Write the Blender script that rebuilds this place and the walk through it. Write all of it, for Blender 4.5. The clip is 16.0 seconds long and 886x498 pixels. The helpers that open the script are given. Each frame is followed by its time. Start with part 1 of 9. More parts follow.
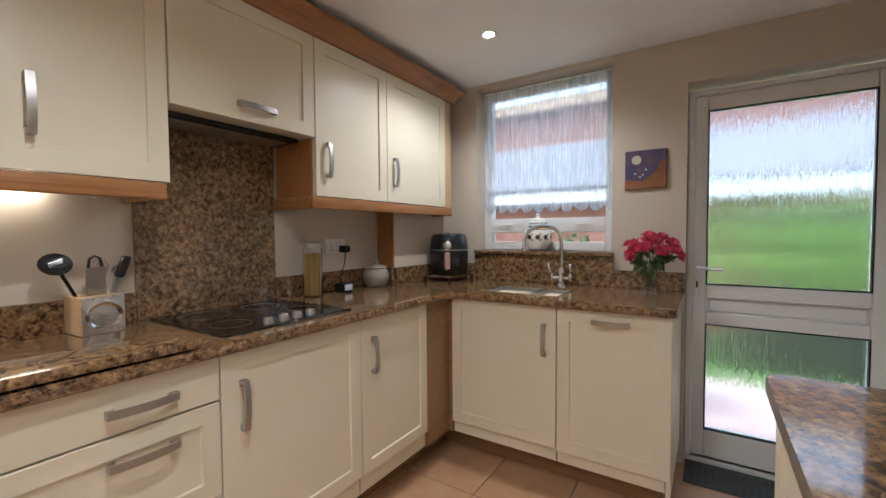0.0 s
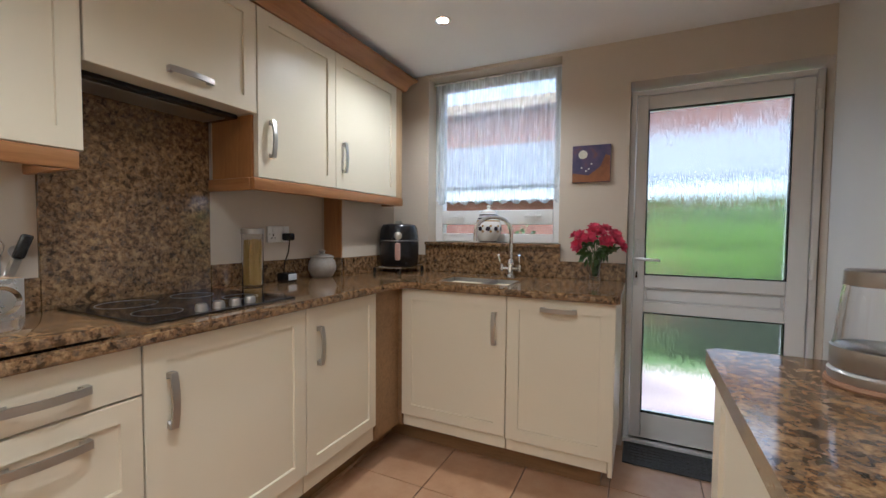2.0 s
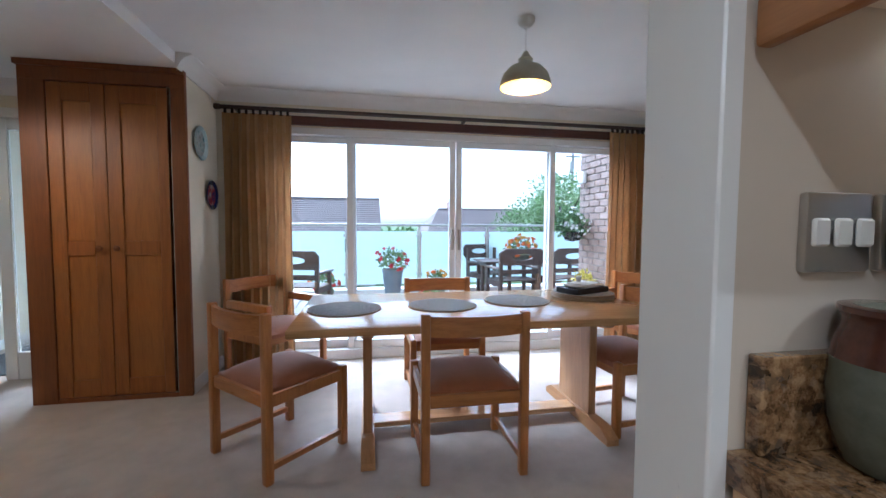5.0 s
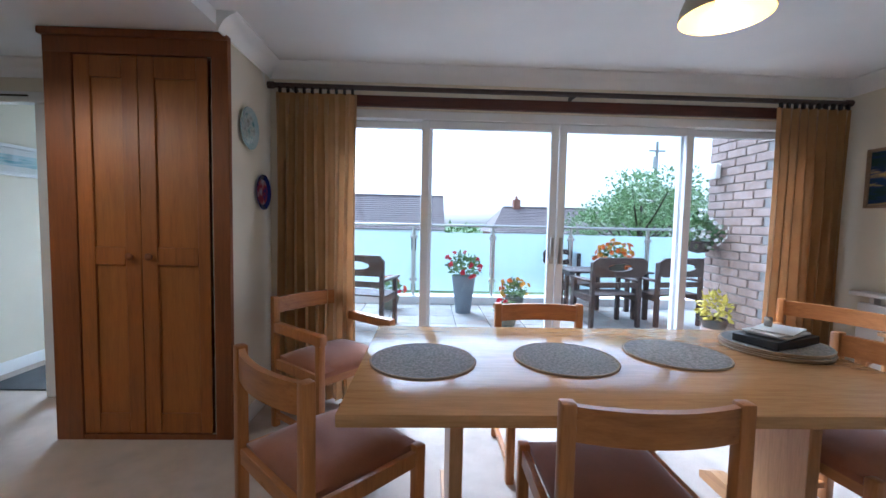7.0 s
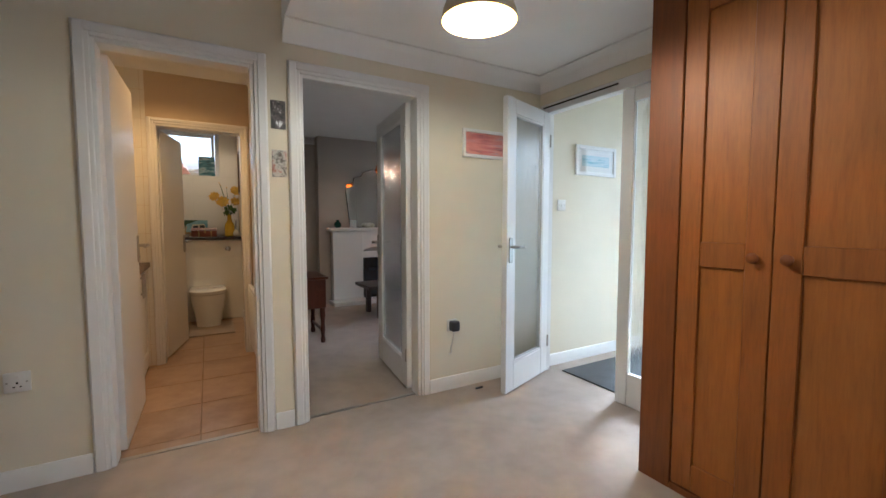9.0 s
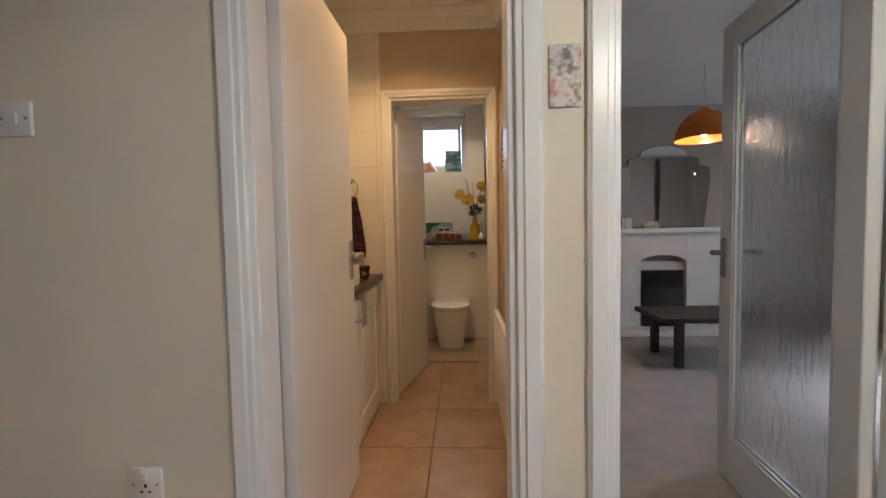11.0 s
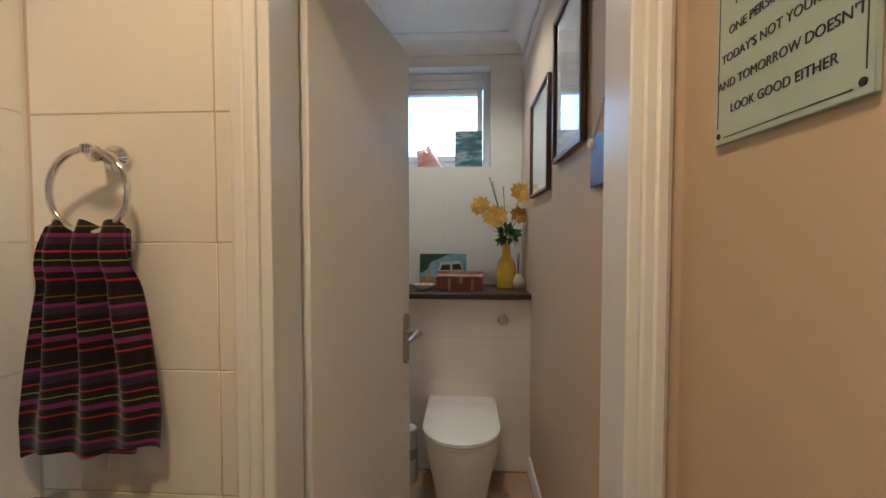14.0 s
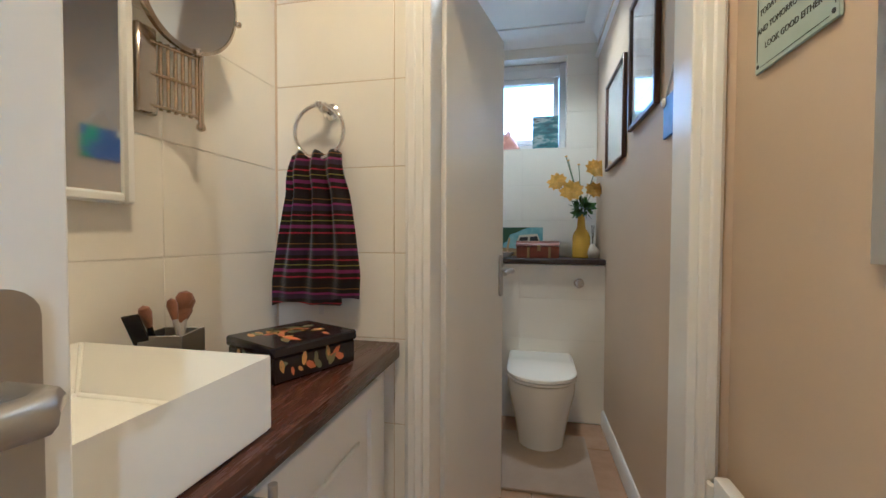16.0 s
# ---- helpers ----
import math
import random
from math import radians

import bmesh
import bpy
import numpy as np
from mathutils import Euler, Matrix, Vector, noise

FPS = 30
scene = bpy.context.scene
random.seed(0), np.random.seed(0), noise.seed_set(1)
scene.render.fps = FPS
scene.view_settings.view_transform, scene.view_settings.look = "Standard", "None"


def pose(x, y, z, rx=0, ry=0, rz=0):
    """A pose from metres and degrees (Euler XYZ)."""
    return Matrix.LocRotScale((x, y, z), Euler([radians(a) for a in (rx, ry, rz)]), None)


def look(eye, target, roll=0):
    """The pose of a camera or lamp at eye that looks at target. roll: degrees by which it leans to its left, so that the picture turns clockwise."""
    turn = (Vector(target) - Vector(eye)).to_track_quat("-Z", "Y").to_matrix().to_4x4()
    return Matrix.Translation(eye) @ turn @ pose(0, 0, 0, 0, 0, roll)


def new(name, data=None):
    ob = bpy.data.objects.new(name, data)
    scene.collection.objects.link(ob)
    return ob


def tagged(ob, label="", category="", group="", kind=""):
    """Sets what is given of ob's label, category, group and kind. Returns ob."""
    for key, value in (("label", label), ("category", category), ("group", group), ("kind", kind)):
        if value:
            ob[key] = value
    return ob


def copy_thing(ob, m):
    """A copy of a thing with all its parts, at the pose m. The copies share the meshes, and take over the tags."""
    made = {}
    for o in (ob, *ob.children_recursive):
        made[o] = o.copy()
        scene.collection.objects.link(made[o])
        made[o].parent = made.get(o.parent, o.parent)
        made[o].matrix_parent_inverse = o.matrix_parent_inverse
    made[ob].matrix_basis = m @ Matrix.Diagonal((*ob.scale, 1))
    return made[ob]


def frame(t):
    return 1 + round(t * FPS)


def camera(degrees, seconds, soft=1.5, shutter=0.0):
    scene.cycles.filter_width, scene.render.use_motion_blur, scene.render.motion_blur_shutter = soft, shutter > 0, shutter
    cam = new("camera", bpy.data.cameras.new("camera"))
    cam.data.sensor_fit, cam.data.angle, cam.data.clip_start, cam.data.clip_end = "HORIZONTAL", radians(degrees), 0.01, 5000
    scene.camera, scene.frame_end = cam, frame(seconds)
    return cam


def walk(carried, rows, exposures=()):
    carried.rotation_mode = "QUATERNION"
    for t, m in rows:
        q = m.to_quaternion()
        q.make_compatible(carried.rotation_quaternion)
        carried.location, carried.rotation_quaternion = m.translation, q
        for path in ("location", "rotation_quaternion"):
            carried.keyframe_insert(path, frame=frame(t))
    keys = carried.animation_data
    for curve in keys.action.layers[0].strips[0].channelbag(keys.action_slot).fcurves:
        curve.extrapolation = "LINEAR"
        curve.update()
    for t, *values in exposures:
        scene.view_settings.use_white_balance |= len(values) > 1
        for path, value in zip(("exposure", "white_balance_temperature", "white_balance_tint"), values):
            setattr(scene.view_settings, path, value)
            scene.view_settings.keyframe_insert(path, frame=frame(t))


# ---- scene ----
cam = camera(94.4, 16.0)
PATH = [
    (0, (0.02, -0.007, 1.273), (-1.069, 1.669, 1.195), -0.4),
    (0.5, (0.12, 0.016, 1.246), (-0.831, 1.774, 1.169), -0.2),
    (1, (0.176, 0.051, 1.224), (-0.619, 1.885, 1.15), 0.0),
    (1.5, (0.116, 0.051, 1.227), (-0.609, 1.914, 1.152), 0.3),
    (2, (-0.013, 0.019, 1.22), (-0.882, 1.818, 1.136), 0.5),
    (2.5, (-0.15, -0.061, 1.185), (-1.293, 1.577, 1.094), 0.5),
    (3, (-0.293, -0.157, 1.139), (-1.76, 1.199, 1.048), 0.3),
    (3.5, (-0.485, -0.268, 1.126), (-2.215, 0.73, 1.019), 0.3),
    (4, (-0.775, -0.41, 1.136), (-2.655, 0.263, 1.012), 0.2),
    (4.5, (-1.08, -0.519, 1.144), (-3.021, -0.052, 1.029), 0.2),
    (4.7, (-1.213, -0.54, 1.165), (-3.168, -0.13, 1.054), 0.15),
    (6.8, (-2.141, -0.621, 1.279), (-4.123, -0.374, 1.161), 1.0),
    (7, (-2.193, -0.671, 1.259), (-4.188, -0.602, 1.132), 1.2),
    (7.5, (-2.375, -0.879, 1.217), (-4.316, -1.344, 1.09), 1.3),
    (8, (-2.538, -1.063, 1.21), (-4.242, -2.102, 1.074), 0.9),
    (8.5, (-2.701, -1.252, 1.193), (-4.041, -2.731, 1.059), 0.4),
    (9, (-2.768, -1.574, 1.171), (-3.759, -3.306, 1.04), 0.0),
    (9.5, (-2.831, -1.907, 1.158), (-3.486, -3.792, 1.03), -0.4),
    (10, (-2.847, -2.287, 1.147), (-3.221, -4.247, 1.016), -0.7),
    (10.2, (-2.875, -2.407, 1.138), (-3.114, -4.388, 1.009), -1.2),
    (12.3, (-2.812, -4.055, 1.135), (-2.587, -6.04, 1.049), -0.3),
    (12.5, (-2.797, -4.192, 1.164), (-2.582, -6.178, 1.074), -0.4),
    (13, (-2.787, -4.449, 1.237), (-2.584, -6.437, 1.152), -0.3),
    (13.5, (-2.774, -4.718, 1.285), (-2.613, -6.71, 1.214), -0.2),
    (14, (-2.769, -4.909, 1.32), (-2.653, -6.905, 1.246), 0.0),
    (14.5, (-2.769, -5.002, 1.281), (-2.647, -6.997, 1.214), 0.2),
    (15, (-2.692, -4.965, 1.207), (-2.445, -6.948, 1.149), 0.3),
    (15.5, (-2.654, -4.81, 1.136), (-2.3, -6.777, 1.081), 0.4),
    (16, (-2.683, -4.579, 1.119), (-2.266, -6.534, 1.065), 0.2),
]
EXPOSE = [(0, 2.2, 5200, 8), (1.5, 2.35, 4700, 6), (2.5, 2.0, 5400, 8), (3.5, 1.87, 5200, 8), (4.7, 1.75, 4550, 5), (7.0, 1.6, 4550, 6), (7.5, 1.75, 4750, 6), (8.0, 1.9, 4900, 6), (8.5, 1.95, 5000, 6), (9.0, 2.3, 4950, 5), (9.5, 2.4, 4800, 8), (10.2, 2.45, 4750, 8), (12.3, 2.45, 5050, 4), (13.0, 2.53, 4350, 2), (13.5, 2.55, 4080, 2), (14.5, 2.67, 4050, 2), (15.5, 2.93, 3950, 1), (16.0, 3.05, 3650, -2)]
walk(cam, [(t, look(eye, target, roll)) for t, eye, target, roll in PATH], EXPOSE)

# ---- light ----
world = bpy.data.worlds.new("sky")
scene.world = world
world.use_nodes = True
wn = world.node_tree.nodes
sky = wn.new("ShaderNodeTexSky")
sky.sky_type, sky.sun_disc = "NISHITA", False
sky.sun_elevation, sky.sun_rotation = radians(47), radians(246)
sky.dust_density, sky.air_density, sky.ozone_density = 4.0, 1.0, 1.0
bleach = wn.new("ShaderNodeHueSaturation")
bleach.inputs["Saturation"].default_value = 0.35
world.node_tree.links.new(sky.outputs[0], bleach.inputs["Color"])
world.node_tree.links.new(bleach.outputs[0], wn["Background"].inputs[0])
wn["Background"].inputs[1].default_value = 0.15


def lamp(name, kind, energy, colour, m, size=0.1, size_y=None, angle=None):
    data = bpy.data.lights.new(name, kind)
    data.energy, data.color = energy, colour
    if kind == "AREA":
        data.size = size
        if size_y:
            data.shape, data.size_y = "RECTANGLE", size_y
    elif kind == "SUN":
        data.angle = radians(angle)
    elif kind == "SPOT":
        data.shadow_soft_size, data.spot_size, data.spot_blend = size, radians(angle), 0.6
    else:
        data.shadow_soft_size = size
    ob = new(name, data)
    ob.matrix_world = m
    return ob


lamp("sun", "SUN", 1.5, (1.0, 0.97, 0.93), look((0, 0, 10), (2.2, 1.0, 7.4)), angle=20)


# ---- mesh helpers ----
def thing(name, at, label="", category="", group="", kind=""):
    """An Empty at a thing's base, to carry its parts."""
    ob = new(name)
    ob.empty_display_size = 0.05
    ob.location = at
    return tagged(ob, label, category, group, kind)


def root_of(ob):
    while ob.parent:
        ob = ob.parent
    return ob


def finish(bm, name, material, smooth=None):
    me = bpy.data.meshes.new(name)
    bmesh.ops.recalc_face_normals(bm, faces=bm.faces)
    bm.to_mesh(me)
    bm.free()
    me.materials.append(material)
    if smooth:
        me.polygons.foreach_set("use_smooth", [True] * len(me.polygons))
        me.set_sharp_from_angle(angle=radians(smooth))
    return me


def part(name, bm, material, parent, label="", smooth=40, local=False, kind=""):
    """Links a bmesh as one mesh under a thing or a part; coordinates are the world's unless local."""
    if not local:
        bmesh.ops.translate(bm, verts=bm.verts, vec=-root_of(parent).location)
    ob = new(name, finish(bm, name, material, smooth))
    ob.parent = parent
    return tagged(ob, label, kind=kind)


def solid(name, bm, material, label="", category="", group="", kind="", smooth=40):
    """One mesh as a thing of its own, in the world's coordinates."""
    return tagged(new(name, finish(bm, name, material, smooth)), label, category, group, kind)


def B():
    return bmesh.new()


def box(bm, x0, x1, y0, y1, z0, z1, r=0.0, seg=1, m=None):
    """A box, with its edges rounded by r."""
    ret = bmesh.ops.create_cube(bm, size=1.0)
    vs = ret["verts"]
    c = Vector(((x0 + x1) / 2, (y0 + y1) / 2, (z0 + z1) / 2))
    for v in vs:
        v.co = Vector((v.co.x * abs(x1 - x0), v.co.y * abs(y1 - y0), v.co.z * abs(z1 - z0))) + c
    if r > 0:
        es = list({e for v in vs for e in v.link_edges})
        out = bmesh.ops.bevel(bm, geom=es, offset=r, segments=seg, affect="EDGES", profile=0.5)
        vs = list({v for f in out["faces"] for v in f.verts} | {v for v in vs if v.is_valid})
    if m is not None:
        bmesh.ops.transform(bm, matrix=m, verts=vs)
    return bm


def lathe(bm, profile, at=(0, 0, 0), n=32, m=None, sx=1.0, sy=1.0):
    """A turned shape: profile is (radius, height) from below to above."""
    rings, made = [], []
    for r, z in profile:
        if r < 1e-5:
            v = bm.verts.new((at[0], at[1], at[2] + z))
            rings.append([v])
            made.append(v)
        else:
            ring = [bm.verts.new((at[0] + sx * r * math.cos(2 * math.pi * i / n), at[1] + sy * r * math.sin(2 * math.pi * i / n), at[2] + z)) for i in range(n)]
            rings.append(ring)
            made += ring
    for a, b in zip(rings, rings[1:]):
        for i in range(n):
            j = (i + 1) % n
            if len(a) == 1 and len(b) == 1:
                continue
            if len(a) == 1:
                bm.faces.new((a[0], b[i], b[j]))
            elif len(b) == 1:
                bm.faces.new((a[i], a[j], b[0]))
            else:
                bm.faces.new((a[i], a[j], b[j], b[i]))
    if m is not None:
        bmesh.ops.transform(bm, matrix=m, verts=made)
    return bm


def cyl(bm, at, r, h, n=24, m=None, r2=None):
    r2 = r if r2 is None else r2
    return lathe(bm, [(0, 0), (r, 0), (r2, h), (0, h)], at, n, m)


def tube(bm, pts, r, n=10, closed=False):
    """A round bar along points."""
    pts = [Vector(p) for p in pts]
    rings = []
    for i, p in enumerate(pts):
        a = pts[i - 1] if (i > 0 or closed) else p
        b = pts[(i + 1) % len(pts)] if (i < len(pts) - 1 or closed) else p
        d = (b - a).normalized()
        u = d.orthogonal() if not rings else (prev - d * prev.dot(d))
        u.normalize()
        prev = u
        w = d.cross(u)
        rr = r[i] if isinstance(r, (list, tuple)) else r
        rings.append([bm.verts.new(p + rr * (math.cos(2 * math.pi * k / n) * u + math.sin(2 * math.pi * k / n) * w)) for k in range(n)])
    pairs = list(zip(rings, rings[1:])) + ([(rings[-1], rings[0])] if closed else [])
    for a, b in pairs:
        for k in range(n):
            bm.faces.new((a[k], a[(k + 1) % n], b[(k + 1) % n], b[k]))
    if not closed:
        bm.faces.new(rings[0][::-1])
        bm.faces.new(rings[-1])
    return bm


def prism(bm, outline, lo, hi, axis="z"):
    """An outline pushed from lo to hi along an axis. z: (x, y); y: (x, z); x: (y, z)."""
    def put(p, q):
        return (p[0], p[1], q) if axis == "z" else (p[0], q, p[1]) if axis == "y" else (q, p[0], p[1])
    a = [bm.verts.new(put(p, lo)) for p in outline]
    b = [bm.verts.new(put(p, hi)) for p in outline]
    bm.faces.new(a[::-1])
    bm.faces.new(b)
    for i in range(len(a)):
        j = (i + 1) % len(a)
        bm.faces.new((a[i], a[j], b[j], b[i]))
    return bm


def sweep(bm, profile, path, up=(0, 0, 1)):
    """A moulding: profile (outwards, upwards) along a level path; outwards is to the left of the way."""
    path = [Vector(p) for p in path]
    rows = []
    for i, p in enumerate(path):
        d0 = (path[i] - path[i - 1]).normalized() if i else None
        d1 = (path[i + 1] - path[i]).normalized() if i < len(path) - 1 else None
        d0, d1 = d0 or d1, d1 or d0
        n0, n1 = Vector((-d0.y, d0.x, 0)), Vector((-d1.y, d1.x, 0))
        n = (n0 + n1)
        n = n / max(n.dot(n0), 1e-3) if n.length > 1e-6 else n0
        rows.append([bm.verts.new(p + n * a + Vector((0, 0, b))) for a, b in profile])
    for a, b in zip(rows, rows[1:]):
        for k in range(len(profile)):
            j = (k + 1) % len(profile)
            bm.faces.new((a[k], a[j], b[j], b[k]))
    bm.faces.new(rows[0])
    bm.faces.new(rows[-1][::-1])
    return bm


# ---- materials ----
def material(name):
    m = bpy.data.materials.new(name)
    m.use_nodes = True
    nt = m.node_tree
    return m, nt, nt.nodes["Principled BSDF"]


def texco(nt, scale=(1, 1, 1), kind="Object", spread=0.0):
    tc = nt.nodes.new("ShaderNodeTexCoord")
    mp = nt.nodes.new("ShaderNodeMapping")
    mp.inputs["Scale"].default_value = scale
    nt.links.new(tc.outputs[kind], mp.inputs[0])
    if spread:
        oi = nt.nodes.new("ShaderNodeObjectInfo")
        mul = nt.nodes.new("ShaderNodeMath")
        mul.operation = "MULTIPLY"
        mul.inputs[1].default_value = spread
        nt.links.new(oi.outputs["Random"], mul.inputs[0])
        nt.links.new(mul.outputs[0], mp.inputs["Location"])
    return mp.outputs[0]


def noise_tex(nt, vec, scale, detail=4.0, rough=0.6, dist=0.0):
    n = nt.nodes.new("ShaderNodeTexNoise")
    n.inputs["Scale"].default_value, n.inputs["Detail"].default_value = scale, detail
    n.inputs["Roughness"].default_value, n.inputs["Distortion"].default_value = rough, dist
    nt.links.new(vec, n.inputs["Vector"])
    return n.outputs["Fac"]


def ramp(nt, fac, stops):
    r = nt.nodes.new("ShaderNodeValToRGB")
    el = r.color_ramp.elements
    while len(el) < len(stops):
        el.new(0.5)
    for e, (p, c) in zip(el, stops):
        e.position, e.color = p, (*c, 1)
    nt.links.new(fac, r.inputs[0])
    return r.outputs[0]


def mix(nt, fac, a, b, how="MIX"):
    m = nt.nodes.new("ShaderNodeMix")
    m.data_type, m.blend_type = "RGBA", how
    for sock, v in ((m.inputs[0], fac), (m.inputs[6], a), (m.inputs[7], b)):
        if hasattr(v, "is_output"):
            nt.links.new(v, sock)
        elif isinstance(v, (int, float)):
            sock.default_value = v
        else:
            sock.default_value = (*v, 1)
    return m.outputs[2]


def bump(nt, bs, height, strength, distance=0.002):
    b = nt.nodes.new("ShaderNodeBump")
    b.inputs["Strength"].default_value, b.inputs["Distance"].default_value = strength, distance
    nt.links.new(height, b.inputs["Height"])
    nt.links.new(b.outputs[0], bs.inputs["Normal"])
    return b


def spread_rough(nt, bs, fac, lo, hi):
    mr = nt.nodes.new("ShaderNodeMapRange")
    mr.inputs["To Min"].default_value, mr.inputs["To Max"].default_value = lo, hi
    nt.links.new(fac, mr.inputs[0])
    nt.links.new(mr.outputs[0], bs.inputs["Roughness"])


def shade(c, k):
    return tuple(min(1.0, v * k) for v in c)


def paint(name, colour, rough=0.5, var=0.06, bump_s=0.08, scale=60.0, coat=0.0):
    """Painted surface with faint mottling and roller or brush texture."""
    m, nt, bs = material(name)
    v = texco(nt)
    big, fine = noise_tex(nt, v, 2.2, 3), noise_tex(nt, v, scale, 3)
    c = mix(nt, big, shade(colour, 1 - var), shade(colour, 1 + var))
    nt.links.new(c, bs.inputs["Base Color"])
    spread_rough(nt, bs, fine, rough - 0.06, rough + 0.08)
    bump(nt, bs, fine, bump_s, 0.001)
    bs.inputs["Coat Weight"].default_value = coat
    return m


def wood(name, colour, dark, axis="z", rough=0.4, scale=1.0, spread=5.0):
    """Timber with its grain along an axis."""
    m, nt, bs = material(name)
    s = {"x": (1.2, 14, 14), "y": (14, 1.2, 14), "z": (14, 14, 1.2)}[axis]
    v = texco(nt, tuple(scale * k for k in s), spread=spread)
    a, f = noise_tex(nt, v, 1.6, 5, 0.6, 1.2), noise_tex(nt, v, 9.0, 4, 0.65, 0.3)
    c = ramp(nt, a, [(0.3, dark), (0.52, colour), (0.75, shade(colour, 1.14))])
    c = mix(nt, 0.35, c, ramp(nt, f, [(0.35, shade(dark, 0.9)), (0.6, shade(colour, 1.05))]))
    nt.links.new(c, bs.inputs["Base Color"])
    spread_rough(nt, bs, f, rough - 0.08, rough + 0.1)
    bump(nt, bs, f, 0.12, 0.001)
    return m


def metal(name, colour, rough=0.2, brushed=None):
    m, nt, bs = material(name)
    bs.inputs["Base Color"].default_value, bs.inputs["Metallic"].default_value = (*colour, 1), 1.0
    v = texco(nt, brushed or (1, 1, 1))
    f = noise_tex(nt, v, 40.0, 3)
    spread_rough(nt, bs, f, max(0.03, rough - 0.06), rough + 0.08)
    if brushed:
        bump(nt, bs, f, 0.05, 0.0005)
    return m


def glossy(name, colour, rough=0.15, var=0.08, coat=0.0, scale=8.0):
    """Glazed, moulded or enamelled material."""
    m, nt, bs = material(name)
    v = texco(nt, spread=3.0)
    f = noise_tex(nt, v, scale, 4)
    nt.links.new(mix(nt, f, shade(colour, 1 - var), shade(colour, 1 + var)), bs.inputs["Base Color"])
    spread_rough(nt, bs, noise_tex(nt, v, 30.0, 3), max(0.02, rough - 0.05), rough + 0.06)
    bs.inputs["Coat Weight"].default_value = coat
    return m


def cloth(name, colour, dark, scale=300.0, rough=0.9, sheen=0.3, bump_s=0.4):
    m, nt, bs = material(name)
    v = texco(nt, spread=3.0)
    big, fine = noise_tex(nt, v, 6.0, 4), noise_tex(nt, v, scale, 3)
    nt.links.new(mix(nt, 0.4, ramp(nt, big, [(0.3, dark), (0.7, colour)]), ramp(nt, fine, [(0.3, dark), (0.7, shade(colour, 1.1))])), bs.inputs["Base Color"])
    bs.inputs["Roughness"].default_value, bs.inputs["Sheen Weight"].default_value = rough, sheen
    bump(nt, bs, fine, bump_s, 0.002)
    return m


def glass(name, colour=(1, 1, 1), rough=0.0, ior=1.45, ripple=None, ripple_s=0.3):
    m, nt, bs = material(name)
    bs.inputs["Base Color"].default_value, bs.inputs["Transmission Weight"].default_value = (*colour, 1), 1.0
    bs.inputs["Roughness"].default_value, bs.inputs["IOR"].default_value = rough, ior
    if ripple:
        v = texco(nt, ripple)
        bump(nt, bs, noise_tex(nt, v, 1.0, 4, 0.6, 0.8), ripple_s, 0.02)
    return m


def granite(name, k=1.0):
    """Polished brown granite, mottled at three scales."""
    m, nt, bs = material(name)
    v = texco(nt)
    vo = nt.nodes.new("ShaderNodeTexVoronoi")
    vo.inputs["Scale"].default_value = 85.0
    warp = nt.nodes.new("ShaderNodeTexNoise")
    warp.inputs["Scale"].default_value, warp.inputs["Detail"].default_value = 26.0, 4.0
    nt.links.new(v, warp.inputs["Vector"])
    add = nt.nodes.new("ShaderNodeVectorMath")
    add.operation = "MULTIPLY_ADD"
    add.inputs[1].default_value = (0.05, 0.05, 0.05)
    nt.links.new(warp.outputs["Color"], add.inputs[0])
    nt.links.new(v, add.inputs[2])
    nt.links.new(add.outputs[0], vo.inputs["Vector"])
    sep = nt.nodes.new("ShaderNodeSeparateColor")
    nt.links.new(vo.outputs["Color"], sep.inputs[0])
    cells = ramp(nt, sep.outputs[0], [(0.0, shade((0.012, 0.009, 0.008), k)), (0.2, shade((0.10, 0.05, 0.022), k)), (0.42, shade((0.36, 0.19, 0.075), k)), (0.7, shade((0.68, 0.42, 0.19), k)), (1.0, shade((0.30, 0.22, 0.16), k))])
    mid = ramp(nt, noise_tex(nt, v, 44.0, 6, 0.75), [(0.43, shade((0.015, 0.011, 0.01), k)), (0.5, shade((0.30, 0.15, 0.06), k)), (0.6, shade((0.72, 0.46, 0.22), k))])
    c = mix(nt, 0.55, cells, mid)
    c = mix(nt, 0.15, c, ramp(nt, noise_tex(nt, v, 5.0, 3), [(0.3, shade((0.12, 0.09, 0.07), k)), (0.7, shade((0.42, 0.24, 0.10), k))]))
    nt.links.new(c, bs.inputs["Base Color"])
    bs.inputs["Roughness"].default_value = 0.09
    bs.inputs["Coat Weight"].default_value = 0.3
    bs.inputs["Coat Roughness"].default_value = 0.04
    return m


